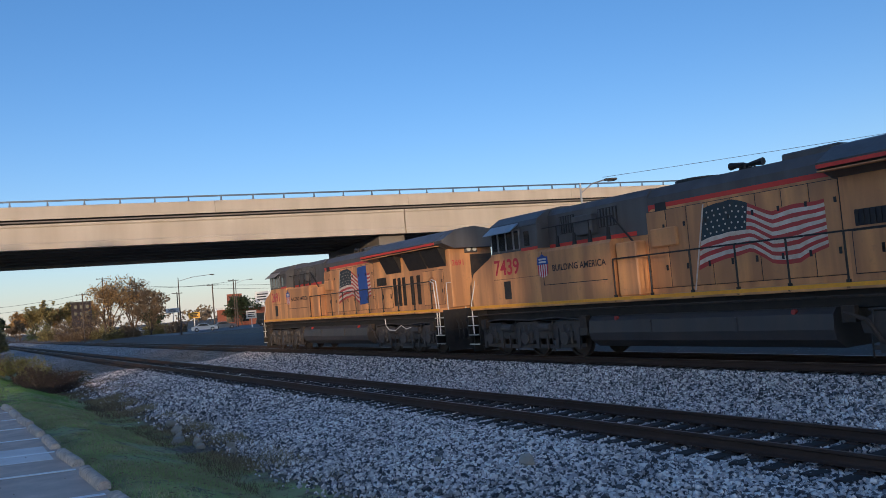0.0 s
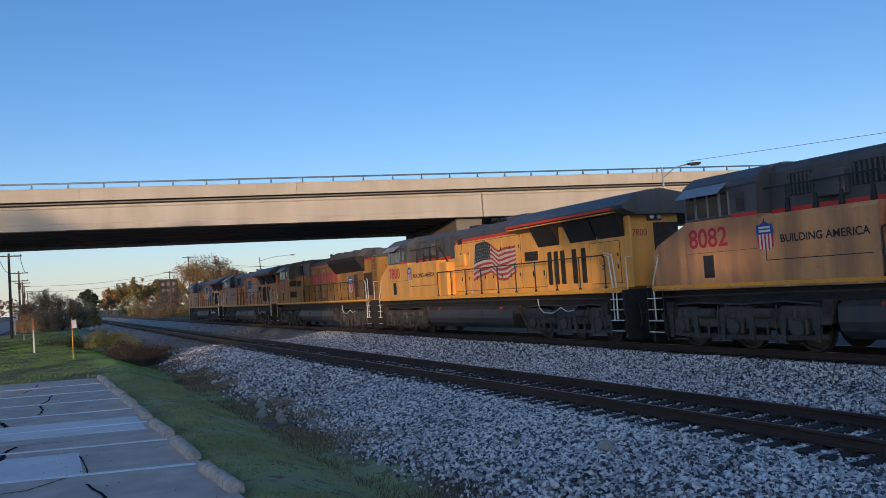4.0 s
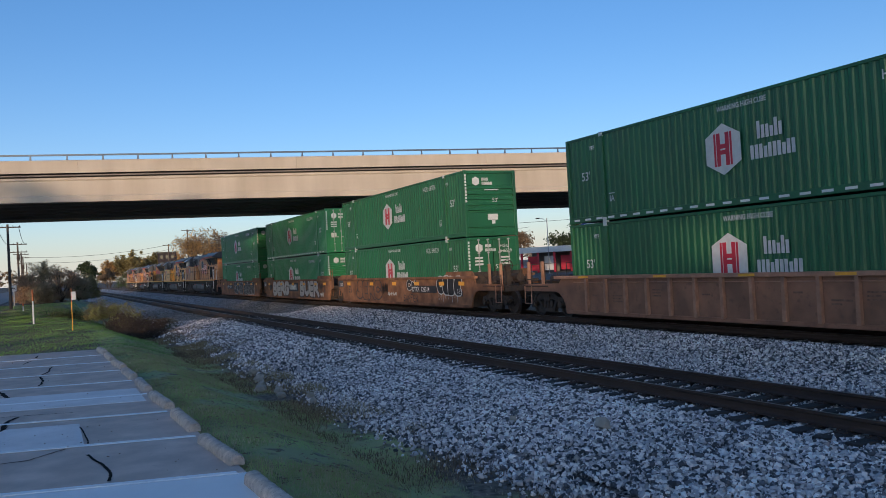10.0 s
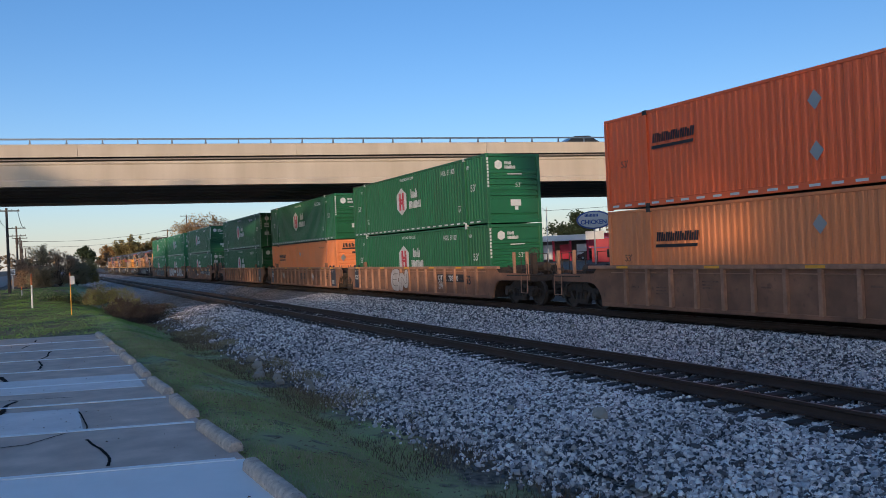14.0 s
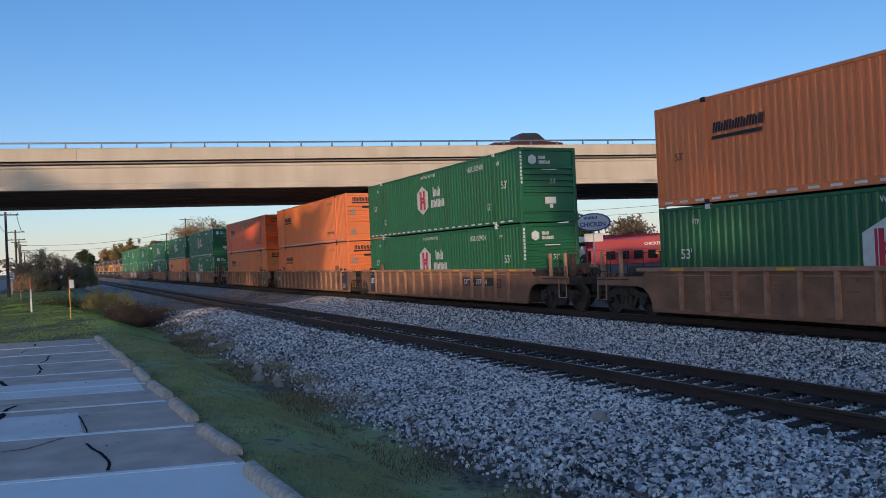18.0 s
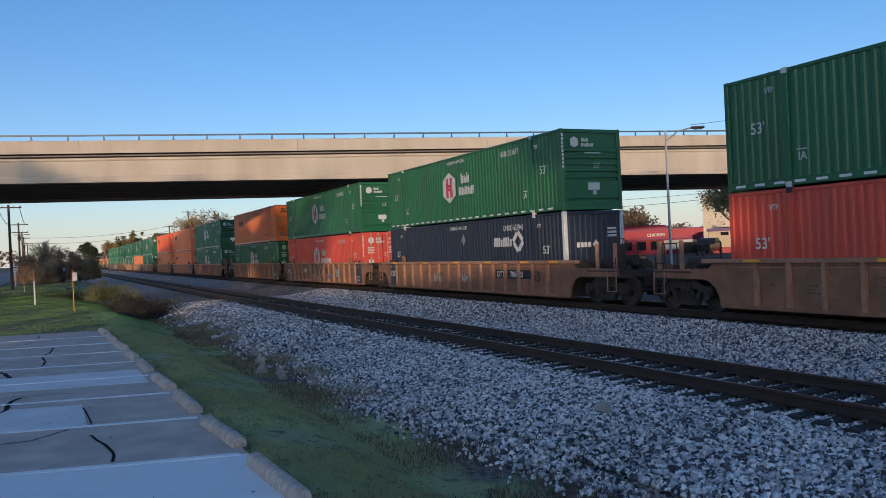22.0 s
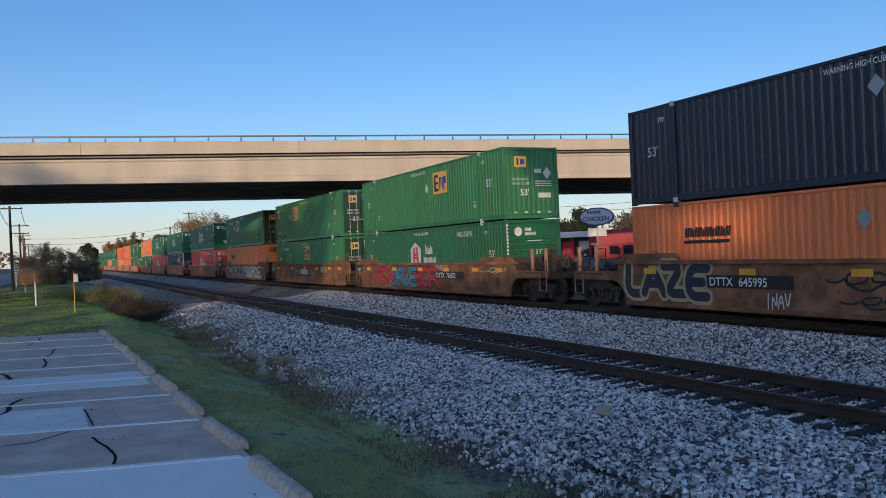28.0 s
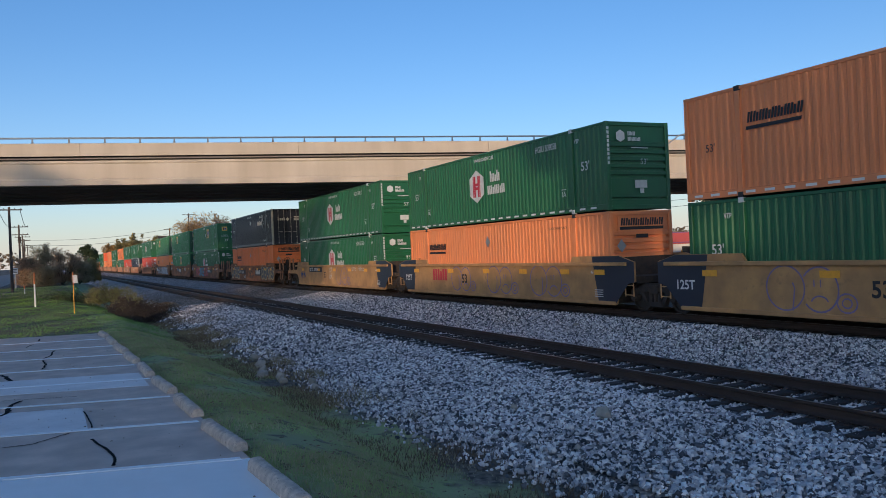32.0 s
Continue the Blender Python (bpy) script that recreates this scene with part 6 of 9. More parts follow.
            rails.tube([(x - c * 0.05, 1.25, 1.1), (x - c * 0.05, 1.25, 1.95), (x - c * 0.05, 0.5, 1.95), (x - c * 0.05, 0.5, 1.1)], 0.02)
            part("end_rail", rails, M["grime"], ob)
            part("air_reservoir", Form().rod((tx - c * 0.9, -0.6, 1.36), (tx + c * 0.3, -0.6, 1.36), 0.17, 14), M["grime"], ob, "dark air reservoir cylinder")
            part("brake_cylinder", Form().rod((tx - c * 0.6, 0.3, 1.34), (tx + c * 0.4, 0.3, 1.34), 0.14, 12).box(tx - 0.15, tx + 0.15, 0.1, 0.5, 1.1, 1.3), M["grime"], ob)
            for q in (0.25, 0.75):
                part("brake_pipe", Form().tube([(x - c * 0.1, -1.0 + q, 1.14), (x - c * 0.2, -1.0 + q, 1.3), (tx - c * 0.4, -1.1 + q, 1.24), (tx - c * 1.2, -1.15 + q, 1.5)], 0.03, 6), M["grime"], ob)
            for q in (0.2, 1.15):
                part("end_post", Form().cbox(x - c * q - 0.05, x - c * q + 0.05, -1.36, -1.26, 1.1, 2.05, 0.01), M["rib"], ob, "worn brown upright post")
            part("walkway", Form().cbox(min(x, x - c * 1.6), max(x, x - c * 1.6), -1.42, -0.7, 1.13, 1.17, 0.01), M["grime"], ob, "dark grated walkway")
            part("step_hoop", Form().tube([(x - c * 0.05, -1.42, 1.15), (x - c * 0.05, -1.44, 0.5), (x - c * 0.5, -1.44, 0.5), (x - c * 0.5, -1.42, 1.15)], 0.022, 6), M["rib"], ob, "bent step iron")
            part("cross_bar", Form().cbox(tx - c * 0.55 - 0.08, tx - c * 0.55 + 0.08, -1.3, 1.3, 1.2, 1.34, 0.02), M["grime"], ob)
            if c > 0:
                bw = Form()
                cx, cz = x - 0.35, 1.95
                for i in range(18):
                    a, b = 6.28318 * i / 18, 6.28318 * (i + 1) / 18
                    bw.rod((cx, -0.9 + 0.23 * math.cos(a), cz + 0.23 * math.sin(a)), (cx, -0.9 + 0.23 * math.cos(b), cz + 0.23 * math.sin(b)), 0.018, 5)
                for i in range(5):
                    a = 6.28318 * i / 5
                    bw.rod((cx, -0.9, cz), (cx, -0.9 + 0.23 * math.cos(a), cz + 0.23 * math.sin(a)), 0.012, 5)
                part("brake_wheel", bw, M["grime"], ob, "spoked hand brake wheel")
                part("brake_stand", Form().box(cx - 0.1, cx + 0.05, -1.0, -0.8, 1.1, 2.0).rod((cx - 1.0, -0.2, 1.45), (cx - 0.2, -0.2, 1.45), 0.18, 12), M["grime"], ob)
        else:
            # corner plate at a joint, with data lettering
            x0, x1 = ((15.06, 16.14) if c > 0 else (0.05, 1.1))
            if style != "smooth" or c < 0:
                plate = flat(rect(x0, x1, 0.30, hi - 0.12 if style != "ribbed" else 1.40), -1.408) if style == "ribbed" else None
                if style == "gold":
                    plate = flat([(CL - 0.6, 0.26), (CL + 0.3, 0.26), (CL + 0.95, 0.9), (xr, 0.94), (xr, hi - 0.21), (CL + 0.5, hi - 0.01), (CL - 0.9, hi - 0.01)] if c > 0 else
                                 [(0.5, 0.26), (-0.3, 0.26), (-0.95, 0.9), (xl, 0.94), (xl, hi - 0.21), (-0.5, hi - 0.01), (0.8, hi - 0.01)], -1.404)
                if style == "smooth":
                    plate = flat(rect(xl + 0.05, -0.2, 1.06, 1.48), -1.404)
                if plate:
                    part("end_plate", plate, M["navy"], ob, "dark painted end plate")
                    if c < 0:
                        if style == "ribbed":
                            text_part(ob, "data_mark", "53       48", 0.16, M["white"], 0.14, -1.416, 1.22)
                        text_part(ob, "weight_mark", "125T", 0.37 if style != "smooth" else 0.24, M["white"], {"ribbed": 0.1, "gold": -0.5, "smooth": xl + 0.4}[style], -1.416, 1.12 if style == "smooth" else 0.8, bold=0.008)
                    else:
                        text_part(ob, "data_mark", "48     53", 0.15, M["white"], x0 + 0.12, -1.416, 1.2)
                        bars = Form()
                        for k in range(4):
                            flat(rect(x0 + 0.3, x0 + 0.75, 0.45 + k * 0.07, 0.475 + k * 0.07), -1.412, 0, bars)
                        part("data_mark", bars, M["offwhite"], ob)
            steps = Form()
            for q in (0.0, 0.4):
                steps.rod((x - c * (0.08 + q), -1.38, 0.5), (x - c * (0.08 + q), -1.38, 2.2 if style == "smooth" and c > 0 else 1.62), 0.022, 6)
            for z in (0.55, 0.85, 1.15, 1.45) + ((1.75, 2.05) if style == "smooth" and c > 0 else ()):
                steps.rod((x - c * 0.08, -1.38, z), (x - c * 0.48, -1.38, z), 0.016, 6)
            part("ladder", steps, body, ob)
            if style == "ribbed":
                for q in (x0 + 0.16, x1 - 0.24):
                    part("lashing_clip", once(("clip", q), lambda q=q: Form().cbox(q, q + 0.09, -1.50, -1.40, 1.38, 1.62, 0.01).mesh("lashing_clip", M["navy"])), None, ob)
                part("guide_bracket", once(("guide", c), lambda: Form().slab([(x0 - 0.9, 1.5), (x0 - 0.6, 1.5), (x0 - 0.62, 1.72), (x0 - 0.7, 1.8), (x0 - 0.84, 1.78)] if c > 0 else [(x1 + 0.6, 1.5), (x1 + 0.9, 1.5), (x1 + 0.84, 1.78), (x1 + 0.7, 1.8), (x1 + 0.62, 1.72)], -1.46, -1.34, "y").mesh("guide_bracket", M["brown"])), None, ob)
    text_part(ob, "size_mark", "53", 0.52, M["ink"], 14.1 if style == "ribbed" else 0.75 + (0.0 if style == "smooth" else 4.95), -1.41, 0.75, bold=0.012)
    if style == "smooth":
        text_part(ob, "size_mark", "53", 0.34, M["ink"], 15.4, -1.41, 0.7, bold=0.012)
    px = board if board is not None else {"ribbed": 11.3, "smooth": 2.9, "gold": 2.45}[style]
    up = 0.28 if style == "gold" else 0.0
    if number:
        plate = flat(rect(px, px + 2.9, 0.82 + up, 1.16 + up), -1.424 if style != "ribbed" else -1.404)
        p = part("number_board", plate, M["ink"], ob, "black number board")
        g = Form()
        text_part(ob, "number_mark", "DTTX", 0.32, M["white"], px + 0.1, -1.429 if style != "ribbed" else -1.409, 0.88 + up, bold=0.004)
        text_part(ob, "number_mark", number, 0.32, M["white"], px + 1.15, -1.429 if style != "ribbed" else -1.409, 0.88 + up, bold=0.004)
    for me, label in paint_jobs:
        part("graffiti", me, None, ob, label)
    return ob

# ---- locomotives ----
def flag_decal(x0, x1, y):
    """A waving striped flag on a slanting pole, with a starred canton, painted on the hood doors."""
    g = Form()
    nx, nz = 30, 13
    us = (0.0, 0.12, 0.25, 0.45, 0.6, 0.8, 1.0)
    tops = (3.86, 3.98, 4.0, 3.74, 3.56, 3.60, 3.66)
    feet = (2.32, 2.42, 2.58, 2.64, 2.34, 2.28, 2.58)

    def at(u, w):
        a, b = np.interp(u, us, feet), np.interp(u, us, tops)
        return (x0 + (x1 - x0) * u + (1 - u) * 0.34 * (w - 0.2), float(a + (b - a) * w + 0.03 * math.sin(u * 16 + w * 2)))
    for i in range(nx):
        for j in range(nz):
            u0, u1, w0, w1 = i / nx, (i + 1) / nx, j / nz, (j + 1) / nz
            canton = u1 <= 0.41 and w0 >= 6 / 13 - 0.01
            slot = 2 if canton else (0 if j % 2 == 0 else 1)
            p = [at(u0, w0), at(u1, w0), at(u1, w1), at(u0, w1)]
            g.add([(a, y, b) for a, b in p], [(0, 1, 2, 3)], slot)
    for i in range(7):
        for j in range(5):
            u, w = 0.035 + i * 0.055 + 0.02 * (j % 2), 0.52 + j * 0.095
            a, b = at(u, w)
            r = 0.03
            g.add([(a + r * math.cos(t * 1.2566), y - 0.003, b + r * math.sin(t * 1.2566)) for t in range(5)], [(0, 1, 2, 3, 4)], 1)
    a, b = at(0, 1), at(0, 0)
    g.add([(a[0] - 0.03, y, a[1] + 0.1), (b[0] - 0.2, y, b[1] - 0.5), (b[0] - 0.15, y, b[1] - 0.5), (a[0] + 0.02, y, a[1] + 0.1)], [(0, 1, 2, 3)], 1)
    return g.mesh("flag_decal", [M["flag_red"], M["flag_cream"], M["flag_navy"]])


def shield(cx, cz, w, h, y):
    """A shield: blue chief over red and white stripes."""
    g = Form()
    k = 9
    for i in range(k):
        a, b = cx - w / 2 + w * i / k, cx - w / 2 + w * (i + 1) / k

        def foot(x):
            q = abs(x - cx) / (w / 2)
            return cz - h / 2 + h * 0.14 * q ** 2
        flat([(a, foot(a)), (b, foot(b)), (b, cz + h * 0.05), (a, cz + h * 0.05)], y, 1 if i % 2 == 0 else 0, g)
    flat([(cx - w * 0.56, cz + h * 0.05), (cx + w * 0.56, cz + h * 0.05), (cx + w * 0.5, cz + h * 0.38), (cx + w * 0.3, cz + h * 0.38), (cx, cz + h * 0.5), (cx - w * 0.3, cz + h * 0.38), (cx - w * 0.5, cz + h * 0.38)], y - 0.002, 2, g)
    for z in (0.12, 0.24):
        flat(rect(cx - w * 0.36, cx + w * 0.36, cz + h * z, cz + h * (z + 0.07)), y - 0.005, 0, g)
    return g.mesh("shield_decal", [M["offwhite"], M["logo_red"], M["blue"]])


def loco_truck(ob, x, flip=1):
    """Three-axle truck; axles at -2.02, 0 and 2.02 from its middle."""
    def side():
        g = Form()
        for s in (-1, 1):
            y0, y1 = sorted((s * 1.12, s * 1.30))
            g.slab([(-2.95, 0.95), (-2.6, 1.16), (-1.5, 1.16), (-1.2, 1.0), (-0.8, 1.0), (-0.5, 1.16), (0.5, 1.16), (0.8, 1.0), (1.2, 1.0), (1.5, 1.16), (2.6, 1.16), (2.95, 0.95), (2.9, 0.72), (2.55, 0.70), (2.4, 0.85),
                    (1.6, 0.85), (1.35, 0.62), (0.65, 0.62), (0.42, 0.85), (-0.42, 0.85), (-0.65, 0.62), (-1.35, 0.62), (-1.6, 0.85), (-2.4, 0.85), (-2.55, 0.70), (-2.9, 0.72)], y0, y1, "y")
            for q in (-2.02, 0, 2.02):
                a0, a1 = sorted((s * 1.1, s * 1.36))
                g.cbox(q - 0.22, q + 0.22, a0, a1, 0.44, 0.86, 0.05)
                g.rod((q, s * 1.3, 0.64), (q, s * 1.43, 0.64), 0.15, 12)
                for k in (-0.33, 0.33):
                    g.rod((q + k, s * 1.22, 0.62), (q + k, s * 1.22, 0.92), 0.09, 8)
                    g.rod((q + k, s * 1.22, 0.58), (q + k, s * 1.22, 0.62), 0.12, 8)
                g.rod((q, s * 1.42, 0.64), (q, s * 1.47, 0.64), 0.2, 14)
                for k in (-0.13, 0.13):
                    g.rod((q + k, s * 1.3, 0.86), (q + k, s * 1.3, 1.06), 0.07, 8)
            g.slab([(-2.75, 0.36), (-1.3, 0.30), (1.3, 0.30), (2.75, 0.36), (2.75, 0.46), (1.2, 0.42), (-1.2, 0.42), (-2.75, 0.46)], min(s * 1.2, s * 1.27), max(s * 1.2, s * 1.27), "y")
            for q in (-2.5, -1.5, -0.5, 0.5, 1.5, 2.5):
                g.slab([(q - 0.06, 0.3), (q + 0.06, 0.3), (q + 0.1, 0.95), (q - 0.1, 0.95)], min(s * 1.24, s * 1.33), max(s * 1.24, s * 1.33), "y")
            for q in (-2.6, -0.55, 1.4):
                g.tube([(q, s * 1.38, 1.2), (q - 0.08, s * 1.36, 0.7), (q - 0.2, s * 1.2, 0.2)], 0.022, 6)
            for q in (-1.02, 1.02):
                g.rod((q - 0.28, s * 1.36, 0.98), (q + 0.28, s * 1.36, 0.98), 0.13, 10)
                g.rod((q, s * 1.32, 0.3), (q, s * 1.32, 0.75), 0.035, 6)
            g.tube([(-2.7, s * 1.36, 1.2), (-1.4, s * 1.38, 1.28), (0.2, s * 1.38, 1.22), (1.6, s * 1.38, 1.28), (2.7, s * 1.36, 1.2)], 0.025, 6)
        g.box(-2.4, 2.4, -1.1, 1.1, 0.6, 1.05)
        return g.mesh("truck", M["loco_gear"])
    t = part("truck", once("loco_truck", side), None, ob, "grimy three-axle truck")
    t.matrix_local = pose(x, 0, 0)
    for q in (-2.02, 0.0, 2.02):
        axle(t, q, 0.53, 0.53)


def louvre(x0, x1, z0, z1, y, n, slot=0):
    """A dark grille of slats standing upright."""
    g = Form().box(x0, x1, y, y + 0.02, z0, z1, 1)
    for i in range(n):
        a = x0 + (x1 - x0) * (i + 0.3) / n
        g.box(a, a + (x1 - x0) / n * 0.4, y - 0.025, y, z0 + 0.02, z1 - 0.02, 0)
    return g


def hood_doors(ob, x0, x1, z0, z1, y, n, paint):
    """Row of access doors with handles."""
    w = (x1 - x0) / n
    part("door_recess", Form().box(x0 - 0.01, x1 + 0.01, y - 0.004, y + 0.004, z0 - 0.015, z1 + 0.015), M["ink"], ob)
    for i in range(n):
        a = x0 + i * w
        d = part("hood_door", Form().cbox(a + 0.012, a + w - 0.012, y - 0.022, y + 0.01, z0, z1, 0.01), paint, ob)
        pieces("latch", Form().box(a + w - 0.12, a + w - 0.06, y - 0.04, y - 0.02, z0 + 0.45, z0 + 0.6).box(a + w - 0.12, a + w - 0.06, y - 0.04, y - 0.02, z1 - 0.5, z1 - 0.38).mesh("latch", M["black"]), d)


def running_board(ob, L_, rail_x0, rail_x1, paint):
    """Frame, deck edge, handrails, steps, pilots and couplers."""
    part("underframe", Form().cbox(0.9, L_ - 0.9, -1.12, 1.12, 1.22, 1.66, 0.03), M["black"], ob)
    part("deck_edge", Form().cbox(0.95, L_ - 0.95, -1.52, 1.52, 1.64, 1.79, 0.015), paint, ob)
    part("deck_stripe", Form().box(0.95, L_ - 0.95, -1.524, -1.52, 1.70, 1.785).box(0.95, L_ - 0.95, 1.52, 1.524, 1.70, 1.785), M["yellow"], ob, "bright yellow edge stripe")
    for s in (-1, 1):
        y = s * 1.49
        rail = part("handrail", Form().tube([(rail_x0, y, 2.86), (rail_x1, y, 2.86)], 0.022, 6), M["black"], ob)
        n = int(round((rail_x1 - rail_x0) / 1.33))
        post = once(("lpost", s), lambda: Form().rod((0, y, 1.66), (0, y, 2.86), 0.024, 6).box(-0.04, 0.04, y - 0.03, y + 0.03, 1.66, 1.85).mesh("rail_post", M["black"]))
        for i in range(n + 1):
            p = part("rail_post", post, None, rail)
            p.matrix_local = pose(rail_x0 + (rail_x1 - rail_x0) * i / n, 0, 0)
        part("grab_rail", Form().tube([(rail_x1, y, 2.86), (rail_x1 + 0.22, y, 2.8), (rail_x1 + 0.26, y, 2.4), (rail_x1 + 0.34, y, 1.9), (rail_x1 + 0.34, y, 0.75)], 0.022, 6), M["rope"], ob, "white grab rail")
        for x in (1.0, L_ - 1.0):
            c = 1 if x > 5 else -1
            part("grab_rail", Form().tube([(x + c * 0.0, y, 0.8), (x + c * 0.02, y, 1.9), (x - c * 0.25, y * 0.93, 2.85), (x - c * 0.9, y * 0.8, 2.95)], 0.022, 6), M["rope"], ob, "white grab rail")
            st = Form()
            for k in range(4):
                st.box(x - 0.32, x + 0.32, min(s * 1.12, s * 1.5), max(s * 1.12, s * 1.5), 0.42 + k * 0.33, 0.455 + k * 0.33)
            st.box(x - 0.36, x - 0.33, min(s * 1.1, s * 1.48), max(s * 1.1, s * 1.48), 0.4, 1.7)
            st.box(x + 0.33, x + 0.36, min(s * 1.1, s * 1.48), max(s * 1.1, s * 1.48), 0.4, 1.7)
            pieces("step", st.mesh("step", M["black"]), ob)
            edge = Form()
            for k in range(4):
                edge.box(x - 0.32, x + 0.32, min(s * 1.5, s * 1.512), max(s * 1.5, s * 1.512), 0.43 + k * 0.33, 0.455 + k * 0.33)
            pieces("step_edge", edge.mesh("step_edge", M["rope"]), ob, "white step edge")
    for x, c in ((0.75, -1), (L_ - 0.75, 1)):
        g = Form().cbox(min(x, x - c * 0.08), max(x, x - c * 0.08), -1.42, 1.42, 0.95, 1.72, 0.02)
        g.slab([(x, 0.95), (x - c * 0.08, 0.95), (x + c * 0.02, 0.16), (x + c * 0.1, 0.16)], -1.35, 1.35, "y")
        part("pilot", g, M["black"], ob)
        part("coupler", Form().cbox(min(x, x + c * 0.7), max(x, x + c * 0.7), -0.12, 0.12, 0.78, 1.0, 0.03).cbox(min(x + c * 0.45, x + c * 0.72), max(x + c * 0.45, x + c * 0.72), -0.2, 0.2, 0.7, 1.08, 0.05), M["grime"], ob)
        for q in (-0.9, -0.7, -0.5, 0.5, 0.7, 0.9):
            part("air_hose", Form().tube([(x, q, 1.3), (x + c * 0.15, q, 1.15), (x + c * 0.18, q, 0.7), (x + c * 0.1, q, 0.55)], 0.025, 6), M["black"], ob)
        for q in (-1, 1):
            part("end_rail", Form().tube([(x - c * 0.03, q * 1.2, 1.72), (x - c * 0.03, q * 1.2, 2.75), (x - c * 0.03, q * 0.4, 2.75), (x - c * 0.03, q * 0.4, 1.72)], 0.02, 6), M["rope"], ob)
    g = Form().slab([(-1.1, 0.38), (1.1, 0.38), (1.4, 0.58), (1.47, 0.8), (1.44, 1.14), (1.3, 1.27), (-1.3, 1.27), (-1.44, 1.14), (-1.47, 0.8), (-1.4, 0.58)], 7.15, 14.95, "x")
    tank = part("fuel_tank", g, M["tank"], ob, "long dark grey fuel tank")
    for q in (8.3, 14.0):
        part("filler", Form().rod((q, -1.46, 1.2), (q, -1.36, 1.2), 0.06, 10), M["flag_red"], tank, "dull red filler cap")
    part("tank_strap", Form().box(9.6, 9.66, -1.485, -1.44, 0.78, 1.12), M["tank"], tank)
    part("tank_strap", Form().box(12.4, 12.46, -1.485, -1.44, 0.78, 1.12), M["tank"], tank)
    g = Form()
    for x in (1.6, 6.9, 15.3, 20.8):
        g.box(x - 0.15, x + 0.15, -1.46, -1.3, 0.95, 1.3)
    g.tube([(15.2, -1.45, 1.15), (15.7, -1.48, 1.0), (16.0, -1.48, 0.55), (16.4, -1.46, 0.45)], 0.05, 6)
    g.tube([(1.0, -1.42, 1.45), (7.0, -1.44, 1.5), (15.0, -1.44, 1.5), (21.5, -1.42, 1.45)], 0.03, 6)
    part("piping", g, M["grime"], ob)
    part("cable", Form().tube([(16.9, -1.5, 1.5), (17.0, -1.52, 1.2), (17.3, -1.53, 1.02), (17.9, -1.53, 1.0), (18.4, -1.53, 1.2), (18.8, -1.53, 1.05), (19.2, -1.52, 1.1)], 0.02, 6), M["rope"], ob, "drooping pale cable")


def cab(ob, x0, x1, paint, number):
    """Wide-nosed cab: painted below, dark grey round the windows, with a sloped awning."""
    part("cab", Form().slab([(-1.5, 1.79), (-1.5, 3.5), (1.5, 3.5), (1.5, 1.79)], x0, x1, "x"), paint, ob)
    part("cab_upper", Form().slab([(-1.49, 3.5), (-1.46, 4.28), (1.46, 4.28), (1.49, 3.5)], x0 + 0.03, x1, "x"), M["grey"], ob, "dark grey upper cab")
    part("cab_roof", Form().slab([(-1.5, 4.28), (-1.42, 4.46), (-1.0, 4.72), (-0.4, 4.82), (0.4, 4.82), (1.0, 4.72), (1.42, 4.46), (1.5, 4.28)], x0 - 0.06, x1 + 0.02, "x"), M["grey"], ob)
    part("red_stripe", Form().box(x0 + 1.75, x1, -1.51, -1.49, 3.47, 3.57), M["stripe"], ob)
    band = part("window_band", Form().cbox(x0 + 0.08, x0 + 1.72, -1.515, -1.47, 3.52, 4.22, 0.015), M["grey"], ob)
    for a, b in ((0.14, 0.46), (0.54, 0.92), (0.98, 1.34), (1.42, 1.68)):
        w = part("side_window", flat(rect(x0 + a, x0 + b, 3.58, 4.16), -1.518), M["glass"], band)
        part("window_frame", Form().box(x0 + a - 0.03, x0 + a, -1.535, -1.515, 3.55, 4.19).box(x0 + b, x0 + b + 0.03, -1.535, -1.515, 3.55, 4.19), M["frame_steel"], band)
    part("awning", Form().slab([(-1.44, 4.42), (-1.80, 4.16), (-1.81, 4.13), (-1.44, 4.38)], x0 + 0.02, x0 + 1.62, "x"), M["awning"], ob, "sloped grey metal sun awning")
    for s in (-1, 1):
        part("windshield", Form().box(x0 + 0.012, x0 + 0.028, min(s * 0.15, s * 1.25), max(s * 0.15, s * 1.25), 3.6, 4.15), M["glass"], ob)
    part("rear_window", flat(rect(x0 + 1.92, x0 + 2.2, 3.62, 4.1), -1.492), M["glass"], ob)
    part("cab_seam", Form().box(x0 + 0.05, x1 - 0.05, -1.505, -1.5, 2.62, 2.635), M["soot_paint"], ob)
    nose = part("nose", Form().slab([(x0 - 1.5, 1.79), (x0 - 1.5, 2.7), (x0 - 1.3, 2.95), (x0, 3.5), (x0, 1.79)], -1.42, 1.42, "y"), paint, ob)
    for q in (-0.14, 0.14):
        part("headlight", Form().rod((x0 - 1.4, q, 2.6), (x0 - 1.53, q, 2.6), 0.09, 12), M["lens"], nose)
    part("nose_door", Form().box(x0 - 1.512, x0 - 1.5, 0.35, 0.95, 1.85, 2.65), paint, nose)
    part("cab_door", Form().cbox(x0 + 0.62, x0 + 1.0, -1.515, -1.49, 1.95, 2.55, 0.01), M["black"], ob, "dark vent panel")
    text_part(ob, "road_number", number, 0.72, M["logo_red"], x0 + 0.12, -1.508, 2.78, bold=0.012, label="red road number")


